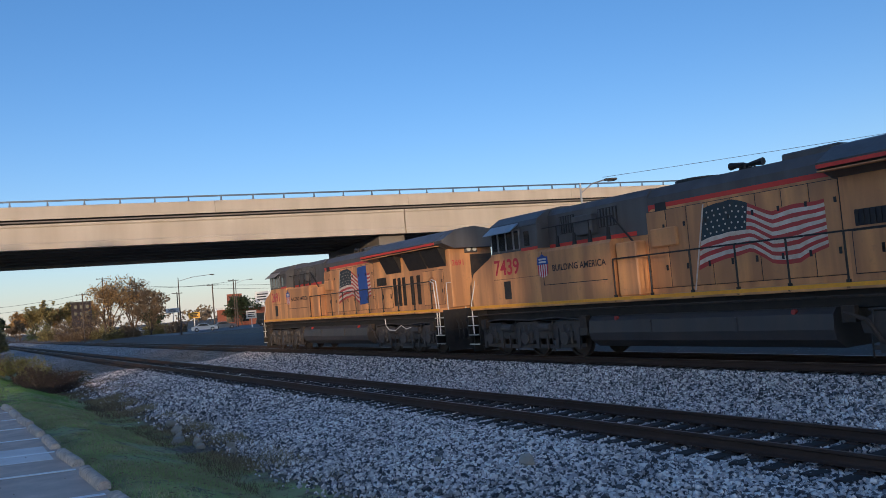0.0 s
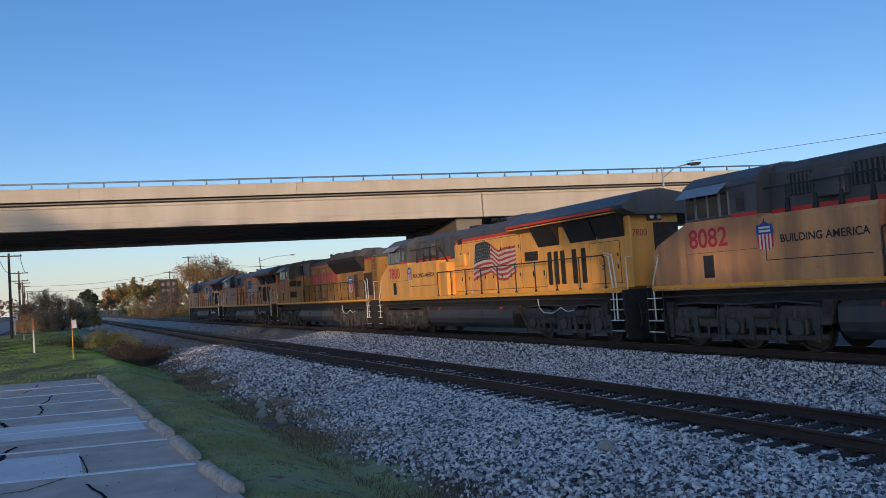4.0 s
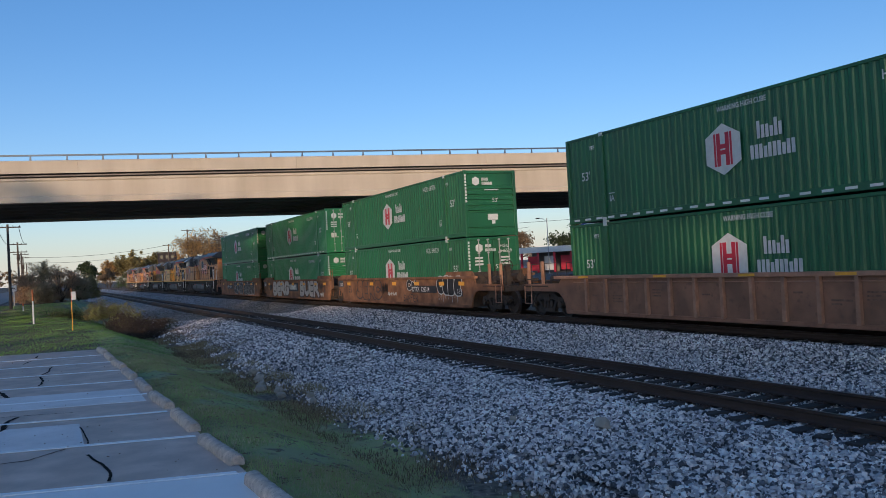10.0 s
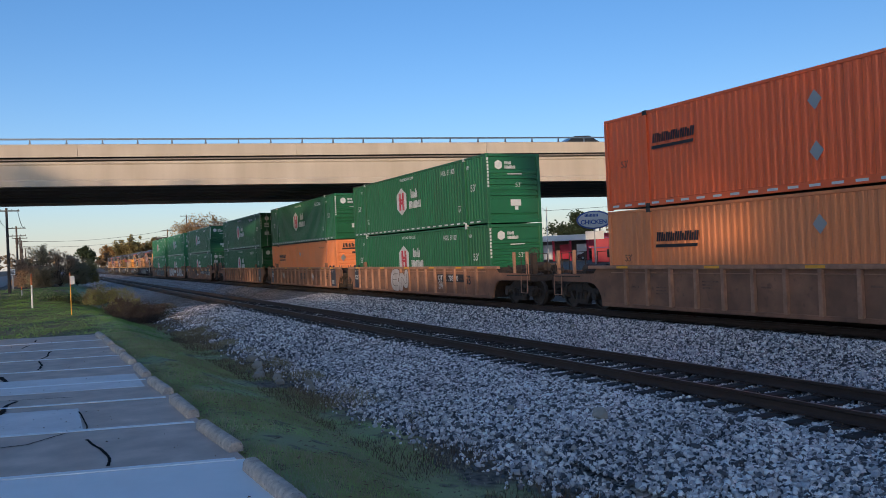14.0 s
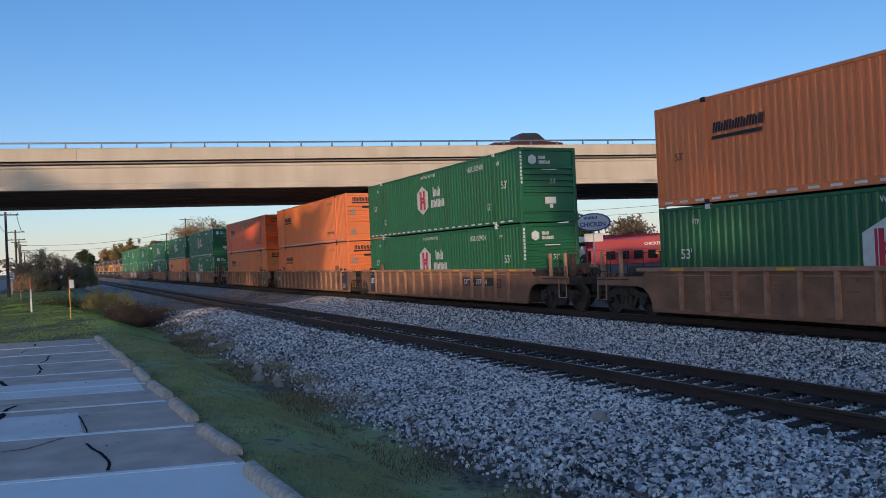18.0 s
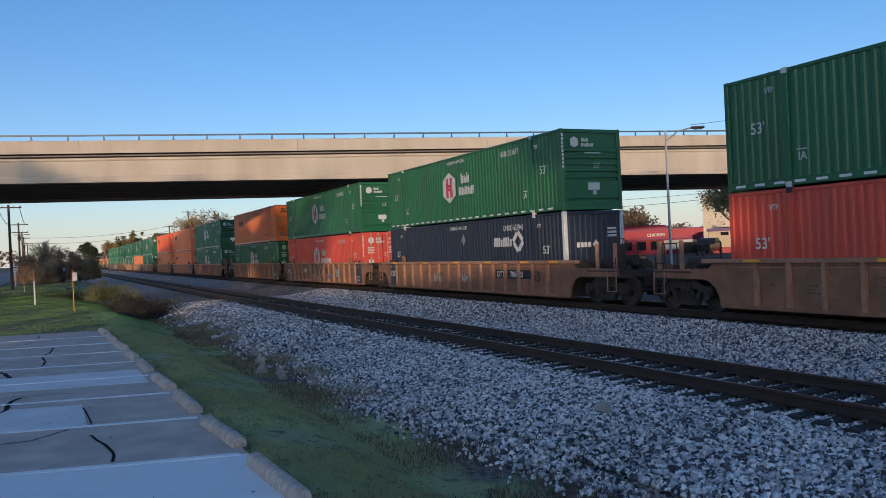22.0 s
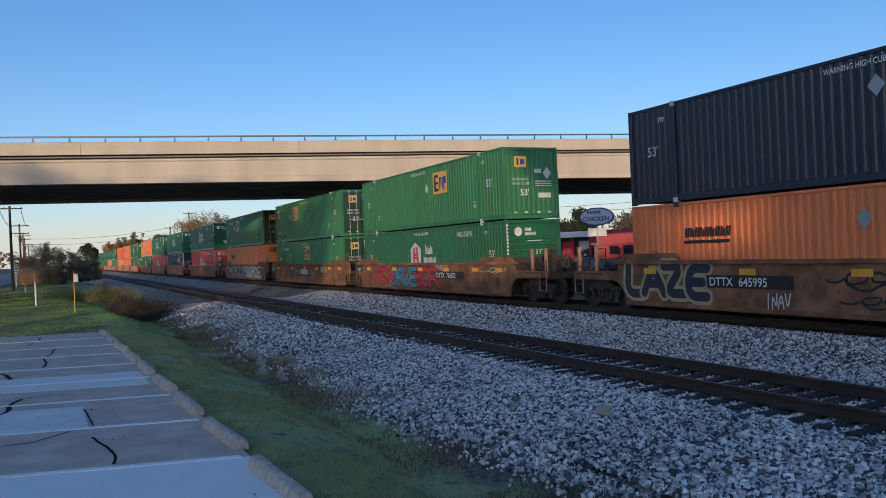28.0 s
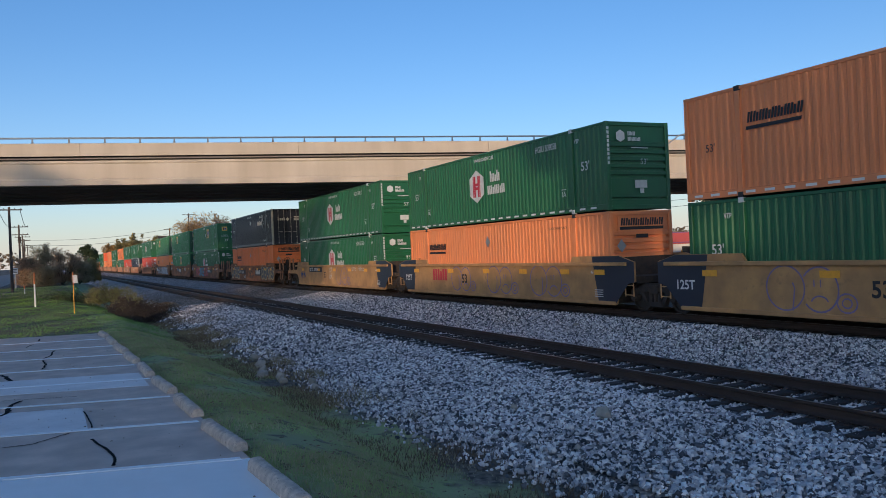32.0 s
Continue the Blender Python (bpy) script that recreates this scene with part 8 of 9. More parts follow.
SMOOTH, RIBBED = -1.408, -1.505
WORN = M["offwhite"]
JOBS = {
    0: [(throwup("CENIO", 6.0, 9.95, 0.33, 1.54, SMOOTH, M["ink"], WORN, 0.165, 0.03, 0, 1, 1.35), "black bubble graffiti with white outlines"),
        (slab_tag(2, 10.4, 14.75, 0.32, 1.55, SMOOTH, M["ink"], WORN), "black graffiti slab with thin white outlines"),
        (handwritten("CSVIL", 0.9, 2.4, 1.18, 1.42, SMOOTH, M["ink"], 0.01, 3), "dark scrawl"), (squiggle(41, 3.0, 5.8, 1.22, 1.45, SMOOTH, M["ink"], 3, 0.01), "dark scrawl")],
    1: [(throwup("BERG", 1.9, 6.5, 0.30, 1.54, SMOOTH, M["silver"], M["ink"], 0.165, 0.05, 0, 4, 1.34), "silver-white graffiti word with black outlines"), (plaque(6.65, 0.72, 2.65, 0.62), "dark plate with white lettering bars"),
        (throwup("BUER", 9.6, 14.1, 0.28, 1.56, SMOOTH, M["silver"], M["ink"], 0.16, 0.08, 0, 5, 1.32), "silver-white graffiti word with black outlines"),
        (handwritten("VB", 6.5, 6.95, 1.1, 1.42, SMOOTH, M["ink"], 0.012, 6), "dark scrawl"), (squiggle(5, 14.4, 15.6, 0.85, 1.35, SMOOTH, M["ink"], 3), "dark scrawl"), (squiggle(45, 14.5, 15.3, 0.4, 0.75, SMOOTH, WORN, 3), "white scrawl"), (squiggle(46, 1.0, 1.8, 0.75, 1.3, SMOOTH, M["ink"], 3), "dark scrawl")],
    2: [(throwup("SERC", 2.0, 5.8, 0.32, 1.52, SMOOTH, M["rust_brown"], M["ink"], 0.165, 0.065, 0.0, 6, 1.45), "graffiti in black outlines"), (squiggle(7, 6.2, 7.0, 0.7, 1.3, SMOOTH, M["ink"], 5), "dark scrawl"), (squiggle(9, 7.0, 8.2, 0.6, 0.85, SMOOTH, WORN, 4), "white scrawl"),
        (throwup("CN", 9.55, 10.7, 0.9, 1.5, SMOOTH, M["ink"], WORN, 0.08, 0.03, 0, 7, 1.2), "small black graffiti with white outlines"), (handwritten("SURFER", 9.1, 10.9, 0.40, 0.72, SMOOTH, M["ink"], 0.02, 8), "dark scrawled word"),
        (throwup("CEBE", 13.1, 15.4, 0.70, 1.62, SMOOTH, M["ink"], WORN, 0.15, 0.045, 0, 8, 1.5, True), "black graffiti with dripping white outlines"), (handwritten("CES", 15.2, 15.7, 0.82, 1.02, SMOOTH - 0.012, WORN, 0.01, 9), "white scrawl")],
    5: [(throwup("EN", 5.8, 8.05, 0.28, 1.42, RIBBED, M["silver"], M["ink"], 0.24, 0.02, 0.014, 10, 1.15), "white graffiti with black outlines"), (handwritten("SRA", 11.4, 12.0, 0.5, 0.85, -1.412, WORN, 0.014, 11), "white scrawl")],
    4: [(squiggle(12, 3.6, 4.2, 0.6, 1.2, -1.47, WORN, 3), "white scrawl"), (squiggle(13, 11.0, 11.6, 0.6, 1.2, -1.47, WORN, 2), "pale blue scrawl"), (plain_bars(8.3, 0.7, 0.4, M["ink"]), "dark lettering bars")],
    10: [(wild(14, 6.0, 9.2, 0.34, 1.42, RIBBED, M["worn_spray"], M["brown"], 4, 0.05), "worn white graffiti"), (squiggle(15, 11.7, 12.4, 0.5, 1.2, RIBBED, WORN, 5), "white scrawl"), (squiggle(47, 4.6, 5.4, 0.8, 1.2, RIBBED, WORN, 4), "white scrawl"), (squiggle(48, 10.2, 11.0, 0.45, 0.85, RIBBED, M["lilac"], 5), "pale violet scrawl"), (plain_bars(9.3, 0.8, 0.36, M["ink"]), "dark lettering bars")],
    11: [(squiggle(16, 5.6, 6.4, 0.5, 1.1, -1.47, WORN, 6), "white scrawl"), (squiggle(17, 8.4, 9.2, 0.6, 1.0, -1.47, WORN, 4), "white scrawl")],
    13: [(wild(18, 2.7, 9.4, 0.36, 1.50, SMOOTH, M["ice"], M["ink"], 15, 0.085), "pale blue-white graffiti with black outlines"), (wild(57, 8.6, 15.2, 0.30, 1.52, SMOOTH, M["ice"], M["ink"], 11, 0.10), "pale blue-white graffiti with black outlines"),
         (throwup("BCPOE", 8.6, 14.9, 0.28, 1.54, SMOOTH - 0.009, M["ice"], M["ink"], 0.125, 0.085, 0, 19, 1.3), "pale blue-white graffiti with black outlines"),
         (squiggle(19, 14.6, 16.2, 1.58, 1.74, -1.41, M["ink"], 4), "dark scrawl"), (squiggle(49, 1.3, 2.6, 0.7, 1.4, SMOOTH, WORN, 4, 0.01), "white scrawl"), (handwritten("B", 7.0, 7.25, 0.86, 1.1, -1.43, M["ink"], 0.02, 2), "dark letter")],
    14: [(plaque(6.5, 0.70, 2.65, 0.62), "dark plate with white lettering bars"), (squiggle(20, 5.3, 6.4, 0.85, 1.35, SMOOTH, M["cyan"], 3, 0.03), "light blue scrawl"), (handwritten("C", 4.65, 4.9, 0.86, 1.12, SMOOTH, M["ink"], 0.02, 2), "dark letter"), (squiggle(21, 11.7, 13.1, 0.9, 1.4, SMOOTH, WORN, 4, 0.014), "white scrawl")],
    15: [(throwup("RCN", 1.8, 4.4, 0.40, 1.42, SMOOTH, M["logo_red"], M["ink"], 0.10, 0.045, 0.012, 22, 1.5), "red graffiti with black outlines"), (throwup("BRUE", 4.0, 7.2, 0.34, 1.45, SMOOTH - 0.003, M["cyan"], M["ink"], 0.105, 0.05, 0.012, 23, 1.5), "light blue graffiti with black outlines"), (throwup("BOR", 7.0, 9.7, 0.32, 1.42, SMOOTH - 0.006, M["logo_red"], M["ink"], 0.105, 0.05, 0.012, 24, 1.5), "red graffiti with black outlines"),
         (handwritten("BADVOLES", 9.4, 11.0, 1.2, 1.45, SMOOTH, WORN, 0.016, 25), "white scrawl"), (squiggle(25, 13.9, 16.6, 1.1, 1.35, SMOOTH, WORN, 4, 0.012), "white scrawl")],
    16: [(throwup("LAZE", -0.5, 3.1, 0.36, 1.62, SMOOTH, M["navy"], M["pale_yellow"], 0.135, 0.10, 0, 26, 1.4), "dark blue graffiti word with pale yellow outlines"), (plaque(9.85, 0.70, 2.4, 0.58), "dark plate with pale lettering bars"), (throwup("BEATS", 12.2, 16.4, 0.36, 1.62, SMOOTH, M["navy"], M["pale_yellow"], 0.135, 0.11, 0, 27, 1.4), "dark blue graffiti word with pale yellow outlines"),
         (handwritten("INAV", 5.2, 6.0, 0.35, 0.75, -1.41, WORN, 0.02, 28), "white scrawl"), (squiggle(29, 6.8, 9.6, 0.85, 1.35, SMOOTH, M["ink"], 5, 0.03), "dark scrawl"), (squiggle(50, 7.2, 9.8, 0.45, 0.75, SMOOTH, M["ink"], 5, 0.022), "dark scrawl")],
    17: [(faces(8.2, 2.7, 0.36, 1.48, SMOOTH, M["violet"], False), "blue outlined bubble faces"), (handwritten("TOP", 6.75, 7.5, 1.12, 1.4, SMOOTH, WORN, 0.016, 31), "white scrawl"), (handwritten("ONE", 6.85, 7.5, 0.72, 1.02, SMOOTH, WORN, 0.016, 32), "white scrawl"), (squiggle(32, 0.3, 1.4, 0.62, 1.2, SMOOTH, M["blue"], 4, 0.022), "blue scrawl"), (handwritten("ONE FREE", 11.2, 13.4, 1.22, 1.46, SMOOTH, WORN, 0.016, 33), "white scrawl")],
    18: [(plain_bars(2.75, 0.82, 0.52, M["logo_red"]), "dark red lettering bars"), (faces(4.7, 2.3, 0.40, 1.44, SMOOTH, M["violet"], True), "blue outlined bubble faces"), (faces(8.0, 2.5, 0.38, 1.46, SMOOTH, M["violet"], True), "blue outlined bubble faces"), (faces(11.35, 2.6, 0.38, 1.48, SMOOTH, M["violet"], True), "blue outlined bubble faces")],
    19: [(faces(2.8, 2.6, 0.36, 1.46, SMOOTH, M["violet"], True), "blue outlined bubble faces"), (faces(6.6, 2.4, 0.38, 1.44, SMOOTH, M["violet"], True), "blue outlined bubble faces")],
}
for i, (uk, ue, dash, us, lk, le, ls, style, left, right, number) in enumerate(LOADS):
    x0 = STARTS[i] + SPEED * 16.0
    gl = STARTS[i] - STARTS[i - 1] - CL if i else 7.7
    gr = STARTS[i + 1] - STARTS[i] - CL if i < 19 else 7.7
    TRAIN.append((well_car(style, left, right, gl, gr, number, JOBS.get(i, ()), {2: 10.2, 13: 3.35, 15: 9.7, 16: 3.2}.get(i)), x0, 0.0))
    TRAIN.append((container(lk, le, 0, lk == "red", ls, 7.6 if i == 14 else 4.9, i < 2), x0, 0.335))
    TRAIN.append((container(uk, ue, dash, False, us, {13: 4.95, 14: 4.96, 15: 9.6}.get(i, 4.9), i < 2), x0, 0.335 + CH + 0.02))

# ---- trees and shrubs ----
def leaf_mat(name, col, var=0.35):
    m = surf(name, col, 0.75, 0, var, 0.6, 6, 0, tuple(c * 0.6 for c in col), 0.5)
    t = m.node_tree
    base = t.nodes["Principled BSDF"].inputs["Base Color"].links[0].from_socket
    thin, mix = t.nodes.new("ShaderNodeBsdfTranslucent"), t.nodes.new("ShaderNodeMixShader")
    t.links.new(base, thin.inputs[0])
    mix.inputs[0].default_value = 0.35
    t.links.new(t.nodes["Principled BSDF"].outputs[0], mix.inputs[1])
    t.links.new(thin.outputs[0], mix.inputs[2])
    t.links.new(mix.outputs[0], t.nodes["Material Output"].inputs["Surface"])
    return m


M["bark"] = surf("bark", (0.10, 0.075, 0.055), 0.95, 0, 0.3, 3, 30, 0.6, (0.05, 0.04, 0.03), 0.5)
M["leaf_gold"], M["leaf_brown"] = leaf_mat("golden_autumn_leaf", (0.42, 0.26, 0.10)), leaf_mat("brown_autumn_leaf", (0.25, 0.18, 0.11))
M["leaf_green"], M["leaf_dark"] = leaf_mat("green_leaf", (0.09, 0.12, 0.04)), leaf_mat("dark_green_leaf", (0.05, 0.075, 0.03))
M["leaf_olive"] = leaf_mat("olive_leaf", (0.30, 0.25, 0.10))
M["leaf_scrub"] = leaf_mat("dull_scrub_leaf", (0.085, 0.062, 0.048))
M["leaf_sage"] = leaf_mat("sage_green_leaf", (0.27, 0.27, 0.09))
# lighter copies of the shrub leaves: soft sunlight put into the colour
M["leaf_thicket_lit"], M["leaf_rust_lit"] = leaf_mat("sunlit_olive_brown_leaf", (0.42, 0.33, 0.19)), leaf_mat("sunlit_rusty_brown_leaf", (0.42, 0.28, 0.17))
M["leaf_oak"] = leaf_mat("oak_leaf", (0.25, 0.24, 0.10))
M["twig"] = surf("dry_twig", (0.13, 0.085, 0.055), 0.9, 0, 0.3, 2, 20, 0)


def leaves(centres, radii, count, size, rng, flatten=0.8):
    """Loose leaf blades gathered round the given centres."""
    n = len(centres)
    pick = rng.integers(0, n, count)
    d = rng.normal(size=(count, 3))
    d /= np.linalg.norm(d, axis=1)[:, None]
    r = rng.random(count) ** 0.45
    p = np.array(centres)[pick] + d * (r * np.array(radii)[pick])[:, None] * np.array([1, 1, flatten])
    a, b = rng.normal(size=(count, 3)), rng.normal(size=(count, 3))
    a /= np.linalg.norm(a, axis=1)[:, None]
    b -= a * (a * b).sum(1)[:, None]
    b /= np.linalg.norm(b, axis=1)[:, None]
    s = size * rng.uniform(0.6, 1.4, count)[:, None]
    v = np.stack([p - a * s * 0.5, p + b * s * 0.33, p + a * s * 0.5, p - b * s * 0.33], 1).reshape(-1, 3)
    i = np.arange(count)[:, None] * 4
    f = np.concatenate([i + np.array([[0, 1, 2]]), i + np.array([[0, 2, 3]])])
    return v, f


def leaf_mesh(name, v, f, mat):
    me = bpy.data.meshes.new(name)
    me.vertices.add(len(v))
    me.vertices.foreach_set("co", np.ascontiguousarray(v, dtype=np.float32).ravel())
    me.loops.add(f.size)
    me.loops.foreach_set("vertex_index", np.ascontiguousarray(f, dtype=np.int32).ravel())
    me.polygons.add(len(f))
    me.polygons.foreach_set("loop_start", np.arange(0, f.size, 3, dtype=np.int32))
    me.polygons.foreach_set("loop_total", np.full(len(f), 3, dtype=np.int32))
    me.materials.append(mat)
    me.update(calc_edges=True)
    return me


def tree(name, label, x, y, h, spread, mat, seed, count=3500, size=0.35, bare=0.0, base=0.25, z=-0.3, group=""):
    """Tapered trunk, forked limbs and a crown of loose leaves round the limb ends."""
    rng = np.random.default_rng(seed)
    rnd = random.Random(seed)
    ob = thing(name, label, "shrub" if name == "shrub" else "tree", pose(x, y, z, 0, 0, rnd.uniform(0, 360)), group)
    g = Form()
    tips, rad = [], []
    r0 = h * 0.022
    fork = h * base
    if name != "shrub":
        g.rod((0, 0, 0), (0.02 * h, 0, fork), r0, 8, r0 * 0.75)

    def limb(p, d, length, r, depth):
        q = p + d * length
        g.rod(p, q, r, 6 if depth < 2 else 4, r * 0.6, caps=False)
        tips.append(tuple(q))
        rad.append(spread * (0.20 if depth > 1 else 0.26))
        if depth < 3:
            for _ in range(3 if depth < 2 else 2):
                e = (d + Vector((rnd.uniform(-0.8, 0.8), rnd.uniform(-0.8, 0.8), rnd.uniform(-0.15, 0.55)))).normalized()
                limb(q, e, length * rnd.uniform(0.55, 0.8), r * 0.6, depth + 1)
    start = Vector((0.02 * h, 0, fork)) if name != "shrub" else Vector((0, 0, 0))
    k = 5 if name != "shrub" else 7
    for i in range(k):
        a = 6.28318 * i / k + rnd.uniform(-0.3, 0.3)
        out = spread / h * (0.9 if name != "shrub" else 1.2)
        limb(start, Vector((math.cos(a) * out, math.sin(a) * out, rnd.uniform(0.7, 1.3))).normalized(), (h - fork) * rnd.uniform(0.28, 0.4), r0 * 0.55, 0)
    limb(start, Vector((rnd.uniform(-0.1, 0.1), 0.05, 1)).normalized(), (h - fork) * 0.42, r0 * 0.6, 0)
    # fit the tips to the wanted height and spread
    T = np.array(tips)
    kz = (h - fork) / max(0.1, T[:, 2].max() + np.mean(rad) * 0.6 - fork)
    kr = spread / max(0.1, np.abs(T[:, :2]).max() + np.mean(rad) * 0.6)
    g.v = [(a * (kr if c > fork * 0.9 or name == "shrub" else 1), b * (kr if c > fork * 0.9 or name == "shrub" else 1), fork + (c - fork) * kz if c > fork else c) for a, b, c in g.v]
    T = np.c_[T[:, 0] * kr, T[:, 1] * kr, fork + (T[:, 2] - fork) * kz]
    part("trunk" if name != "shrub" else "stem", g, M["bark"] if bare < 0.5 else M["twig"], ob, "", True)
    if name == "shrub":
        low_ring = T * np.array([1.0, 1.0, 0.35])
        T, rad = np.concatenate([T, low_ring]), rad + rad
    v, f = leaves(T, np.array(rad) * kr, int(count * (1 - bare)), size, rng)
    part("crown", leaf_mesh("crown", v, f, mat), None, ob)
    if bare:
        v, f = leaves(T, np.array(rad) * kr * 1.1, int(count * bare), size, rng)
        v = v.reshape(-1, 4, 3)
        mid = v.mean(1, keepdims=True)
        v = mid + (v - mid) * np.array([1.0, 1.0, 1.0])
        v[:, 1] = mid[:, 0] + (v[:, 1] - mid[:, 0]) * 0.12
        v[:, 3] = mid[:, 0] + (v[:, 3] - mid[:, 0]) * 0.12
        part("brushwood", leaf_mesh("brushwood", v.reshape(-1, 3), f, M["twig"]), None, ob)["kind"] = "stuff"
    return ob


tree("tree", "golden autumn tree with thinning leaves beside the tracks", -171, 8.8, 12.6, 6.4, M["leaf_gold"], 11, 5200, 0.36, 0.5, 0.05)
tree("tree", "tall half-bare autumn tree behind the golden one", -176, 14.2, 13.0, 5.5, M["leaf_brown"], 12, 4600, 0.4, 0.6, 0.08)
tree("tree", "brown autumn tree with thin foliage", -168, 15.8, 9.6, 4.8, M["leaf_brown"], 13, 4600, 0.4, 0.4, 0.05)
for i in range(7):
    tree("tree", "far trackside tree in brown and olive leaf", -385 + 8 * (i % 3), 6.5 + i * 4.6, 12.0 + (i * 37 % 5) * 0.9, 6.0, M["leaf_olive" if i % 3 else "leaf_gold"], 20 + i, 2600, 0.8, 0.15, 0.02, group="far trackside trees")
tree("tree", "dark green broad tree in the distance", -330, -4.6, 10.8, 4.4, M["leaf_dark"], 31, 2800, 0.6, 0, 0.05)
tree("tree", "dark green broad tree in the distance", -350, 3.0, 8.0, 4.5, M["leaf_brown"], 32, 1800, 0.6, 0, 0.05)
# the thicket's leaf colours are lightened in place of sunlight
for i, (x, y, h, s, m) in enumerate(((-120, -20.2, 4.4, 2.4, "leaf_rust_lit"), (-122, -18.2, 6.0, 2.9, "leaf_thicket_lit"), (-119, -16.2, 5.2, 2.6, "leaf_rust_lit"), (-124, -14.0, 4.4, 2.6, "leaf_thicket_lit"), (-116, -18.4, 3.0, 2.2, "leaf_thicket_lit"), (-132, -12.6, 3.8, 2.4, "leaf_olive"))):
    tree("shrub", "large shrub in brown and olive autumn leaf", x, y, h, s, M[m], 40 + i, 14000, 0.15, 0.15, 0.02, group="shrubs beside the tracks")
for i, (x, y, h, s, m, c) in enumerate(((-55.5, -14.6, 1.7, 1.3, "leaf_sage", 2800), (-53.6, -13.7, 1.9, 1.3, "leaf_sage", 2800), (-57.5, -14.9, 1.4, 1.2, "leaf_olive", 2000), (-51.0, -13.4, 1.6, 1.3, "leaf_sage", 2400), (-48.0, -13.8, 1.5, 1.3, "leaf_scrub", 2400), (-45.6, -14.1, 1.4, 1.3, "leaf_scrub", 2200),
                                        (-43.4, -14.2, 1.1, 1.1, "leaf_scrub", 1800), (-44.6, -14.9, 0.9, 1.1, "leaf_scrub", 1500), (-46.2, -12.9, 1.2, 1.2, "leaf_scrub", 1900), (-45.0, -13.3, 0.8, 1.0, "leaf_scrub", 1300), (-43.8, -15.0, 0.6, 0.8, "leaf_brown", 900), (-52.0, -12.0, 0.9, 1.1, "leaf_scrub", 1100),
                                        (-64, -16.5, 0.7, 1.4, "leaf_dark", 1200), (-61, -15.9, 0.6, 1.2, "leaf_dark", 1100), (-66.5, -17.2, 0.7, 1.5, "leaf_dark", 1200), (-48.5, -11.6, 0.7, 1.0, "leaf_dark", 900))):
    tree("shrub", "low tangled brush in the ditch", x, y, h, s, M[m], 60 + i, c, 0.085, 0.35, 0.02, -0.85 if x > -55 else -0.3, "brush in the ditch")
tree("tree", "green spreading tree beyond the overpass", -81.0, 64.6, 10.4, 6.6, M["leaf_oak"], 80, 11000, 0.26, 0.1, 0.34)
tree("tree", "dark green tree behind the shops", -128, 72, 9.2, 5.5, M["leaf_dark"], 81, 3000, 0.5, 0, 0.2)
tree("tree", "autumn tree behind the shops", -134, 62, 8.6, 5.0, M["leaf_brown"], 82, 2600, 0.5, 0.2, 0.2)
tree("tree", "autumn tree behind the restaurant", -120, 80, 8.2, 6.0, M["leaf_brown"], 83, 2600, 0.5, 0.3, 0.2)
tree("tree", "dark green tree by the road", -190, 41, 7.5, 5.0, M["leaf_dark"], 84, 2200, 0.5, 0, 0.12)
tree("tree", "dark green tree by the road", -196, 52, 7.0, 4.0, M["leaf_dark"], 85, 1800, 0.5, 0, 0.12)
tree("tree", "dark green tree by the road", -205, 24, 6.0, 4.0, M["leaf_dark"], 86, 1800, 0.5, 0.2, 0.12)
for i, (x, y, h, w_, m) in enumerate(((-232, 8.0, 5.6, 4.0, "leaf_brown"), (-230, 13.0, 7.6, 3.8, "leaf_brown"), (-226, 16.5, 7.0, 3.6, "leaf_brown"), (-238, 3.5, 4.4, 3.6, "leaf_olive"), (-300, 6.5, 6.0, 5.0, "leaf_green"), (-190, 6.2, 3.2, 2.8, "leaf_brown"), (-186, 9.6, 3.0, 2.8, "leaf_olive"),
                                      (-178, 13.4, 3.4, 2.8, "leaf_brown"), (-172, 17.8, 3.2, 3.0, "leaf_olive"), (-165, 20.5, 3.0, 2.6, "leaf_brown"), (-165, 8.4, 2.6, 2.4, "leaf_olive"), (-210, 5.0, 2.6, 3.0, "leaf_brown"), (-164, 11.6, 2.2, 2.2, "leaf_brown"))):
    tree("shrub", "trackside bush in brown autumn leaf", x, y, h, w_, M[m], 140 + i, 2200, 0.34, 0.25, 0.02, group="shrubs beside the tracks")
# woods on the horizon
v, f = [], []
rng = np.random.default_rng(5)
cs = [(-620 - 60 * math.sin(i * 0.7), -260 + i * 9.0, rng.uniform(3, 9)) for i in range(110)] + [(-600 + i * 7.0, 420 + 20 * math.sin(i), rng.uniform(3, 9)) for i in range(110)]
v, f = leaves(cs, [7.5] * len(cs), 16000, 2.2, rng, 0.7)
bulk("far_woods", v, f, M["leaf_brown"], "far line of brown autumn woods", "woods")

# ---- behind the camera, unseen: trees and an added building that block the low sun ----
def at_sun(a, q):
    """A place a metres towards the sun and q metres across its way."""
    return (math.sin(SUN_AZ) * a - math.cos(SUN_AZ) * q, math.cos(SUN_AZ) * a + math.sin(SUN_AZ) * q)


M["stucco"] = surf("stucco", (0.42, 0.37, 0.30), 0.9, 0, 0.1, 0.5, 30, 0.2, (0.3, 0.26, 0.21), 0.4)
M["roofing"] = surf("flat_roofing", (0.2, 0.2, 0.2), 0.9, 0, 0.15, 0.5, 30, 0.2)


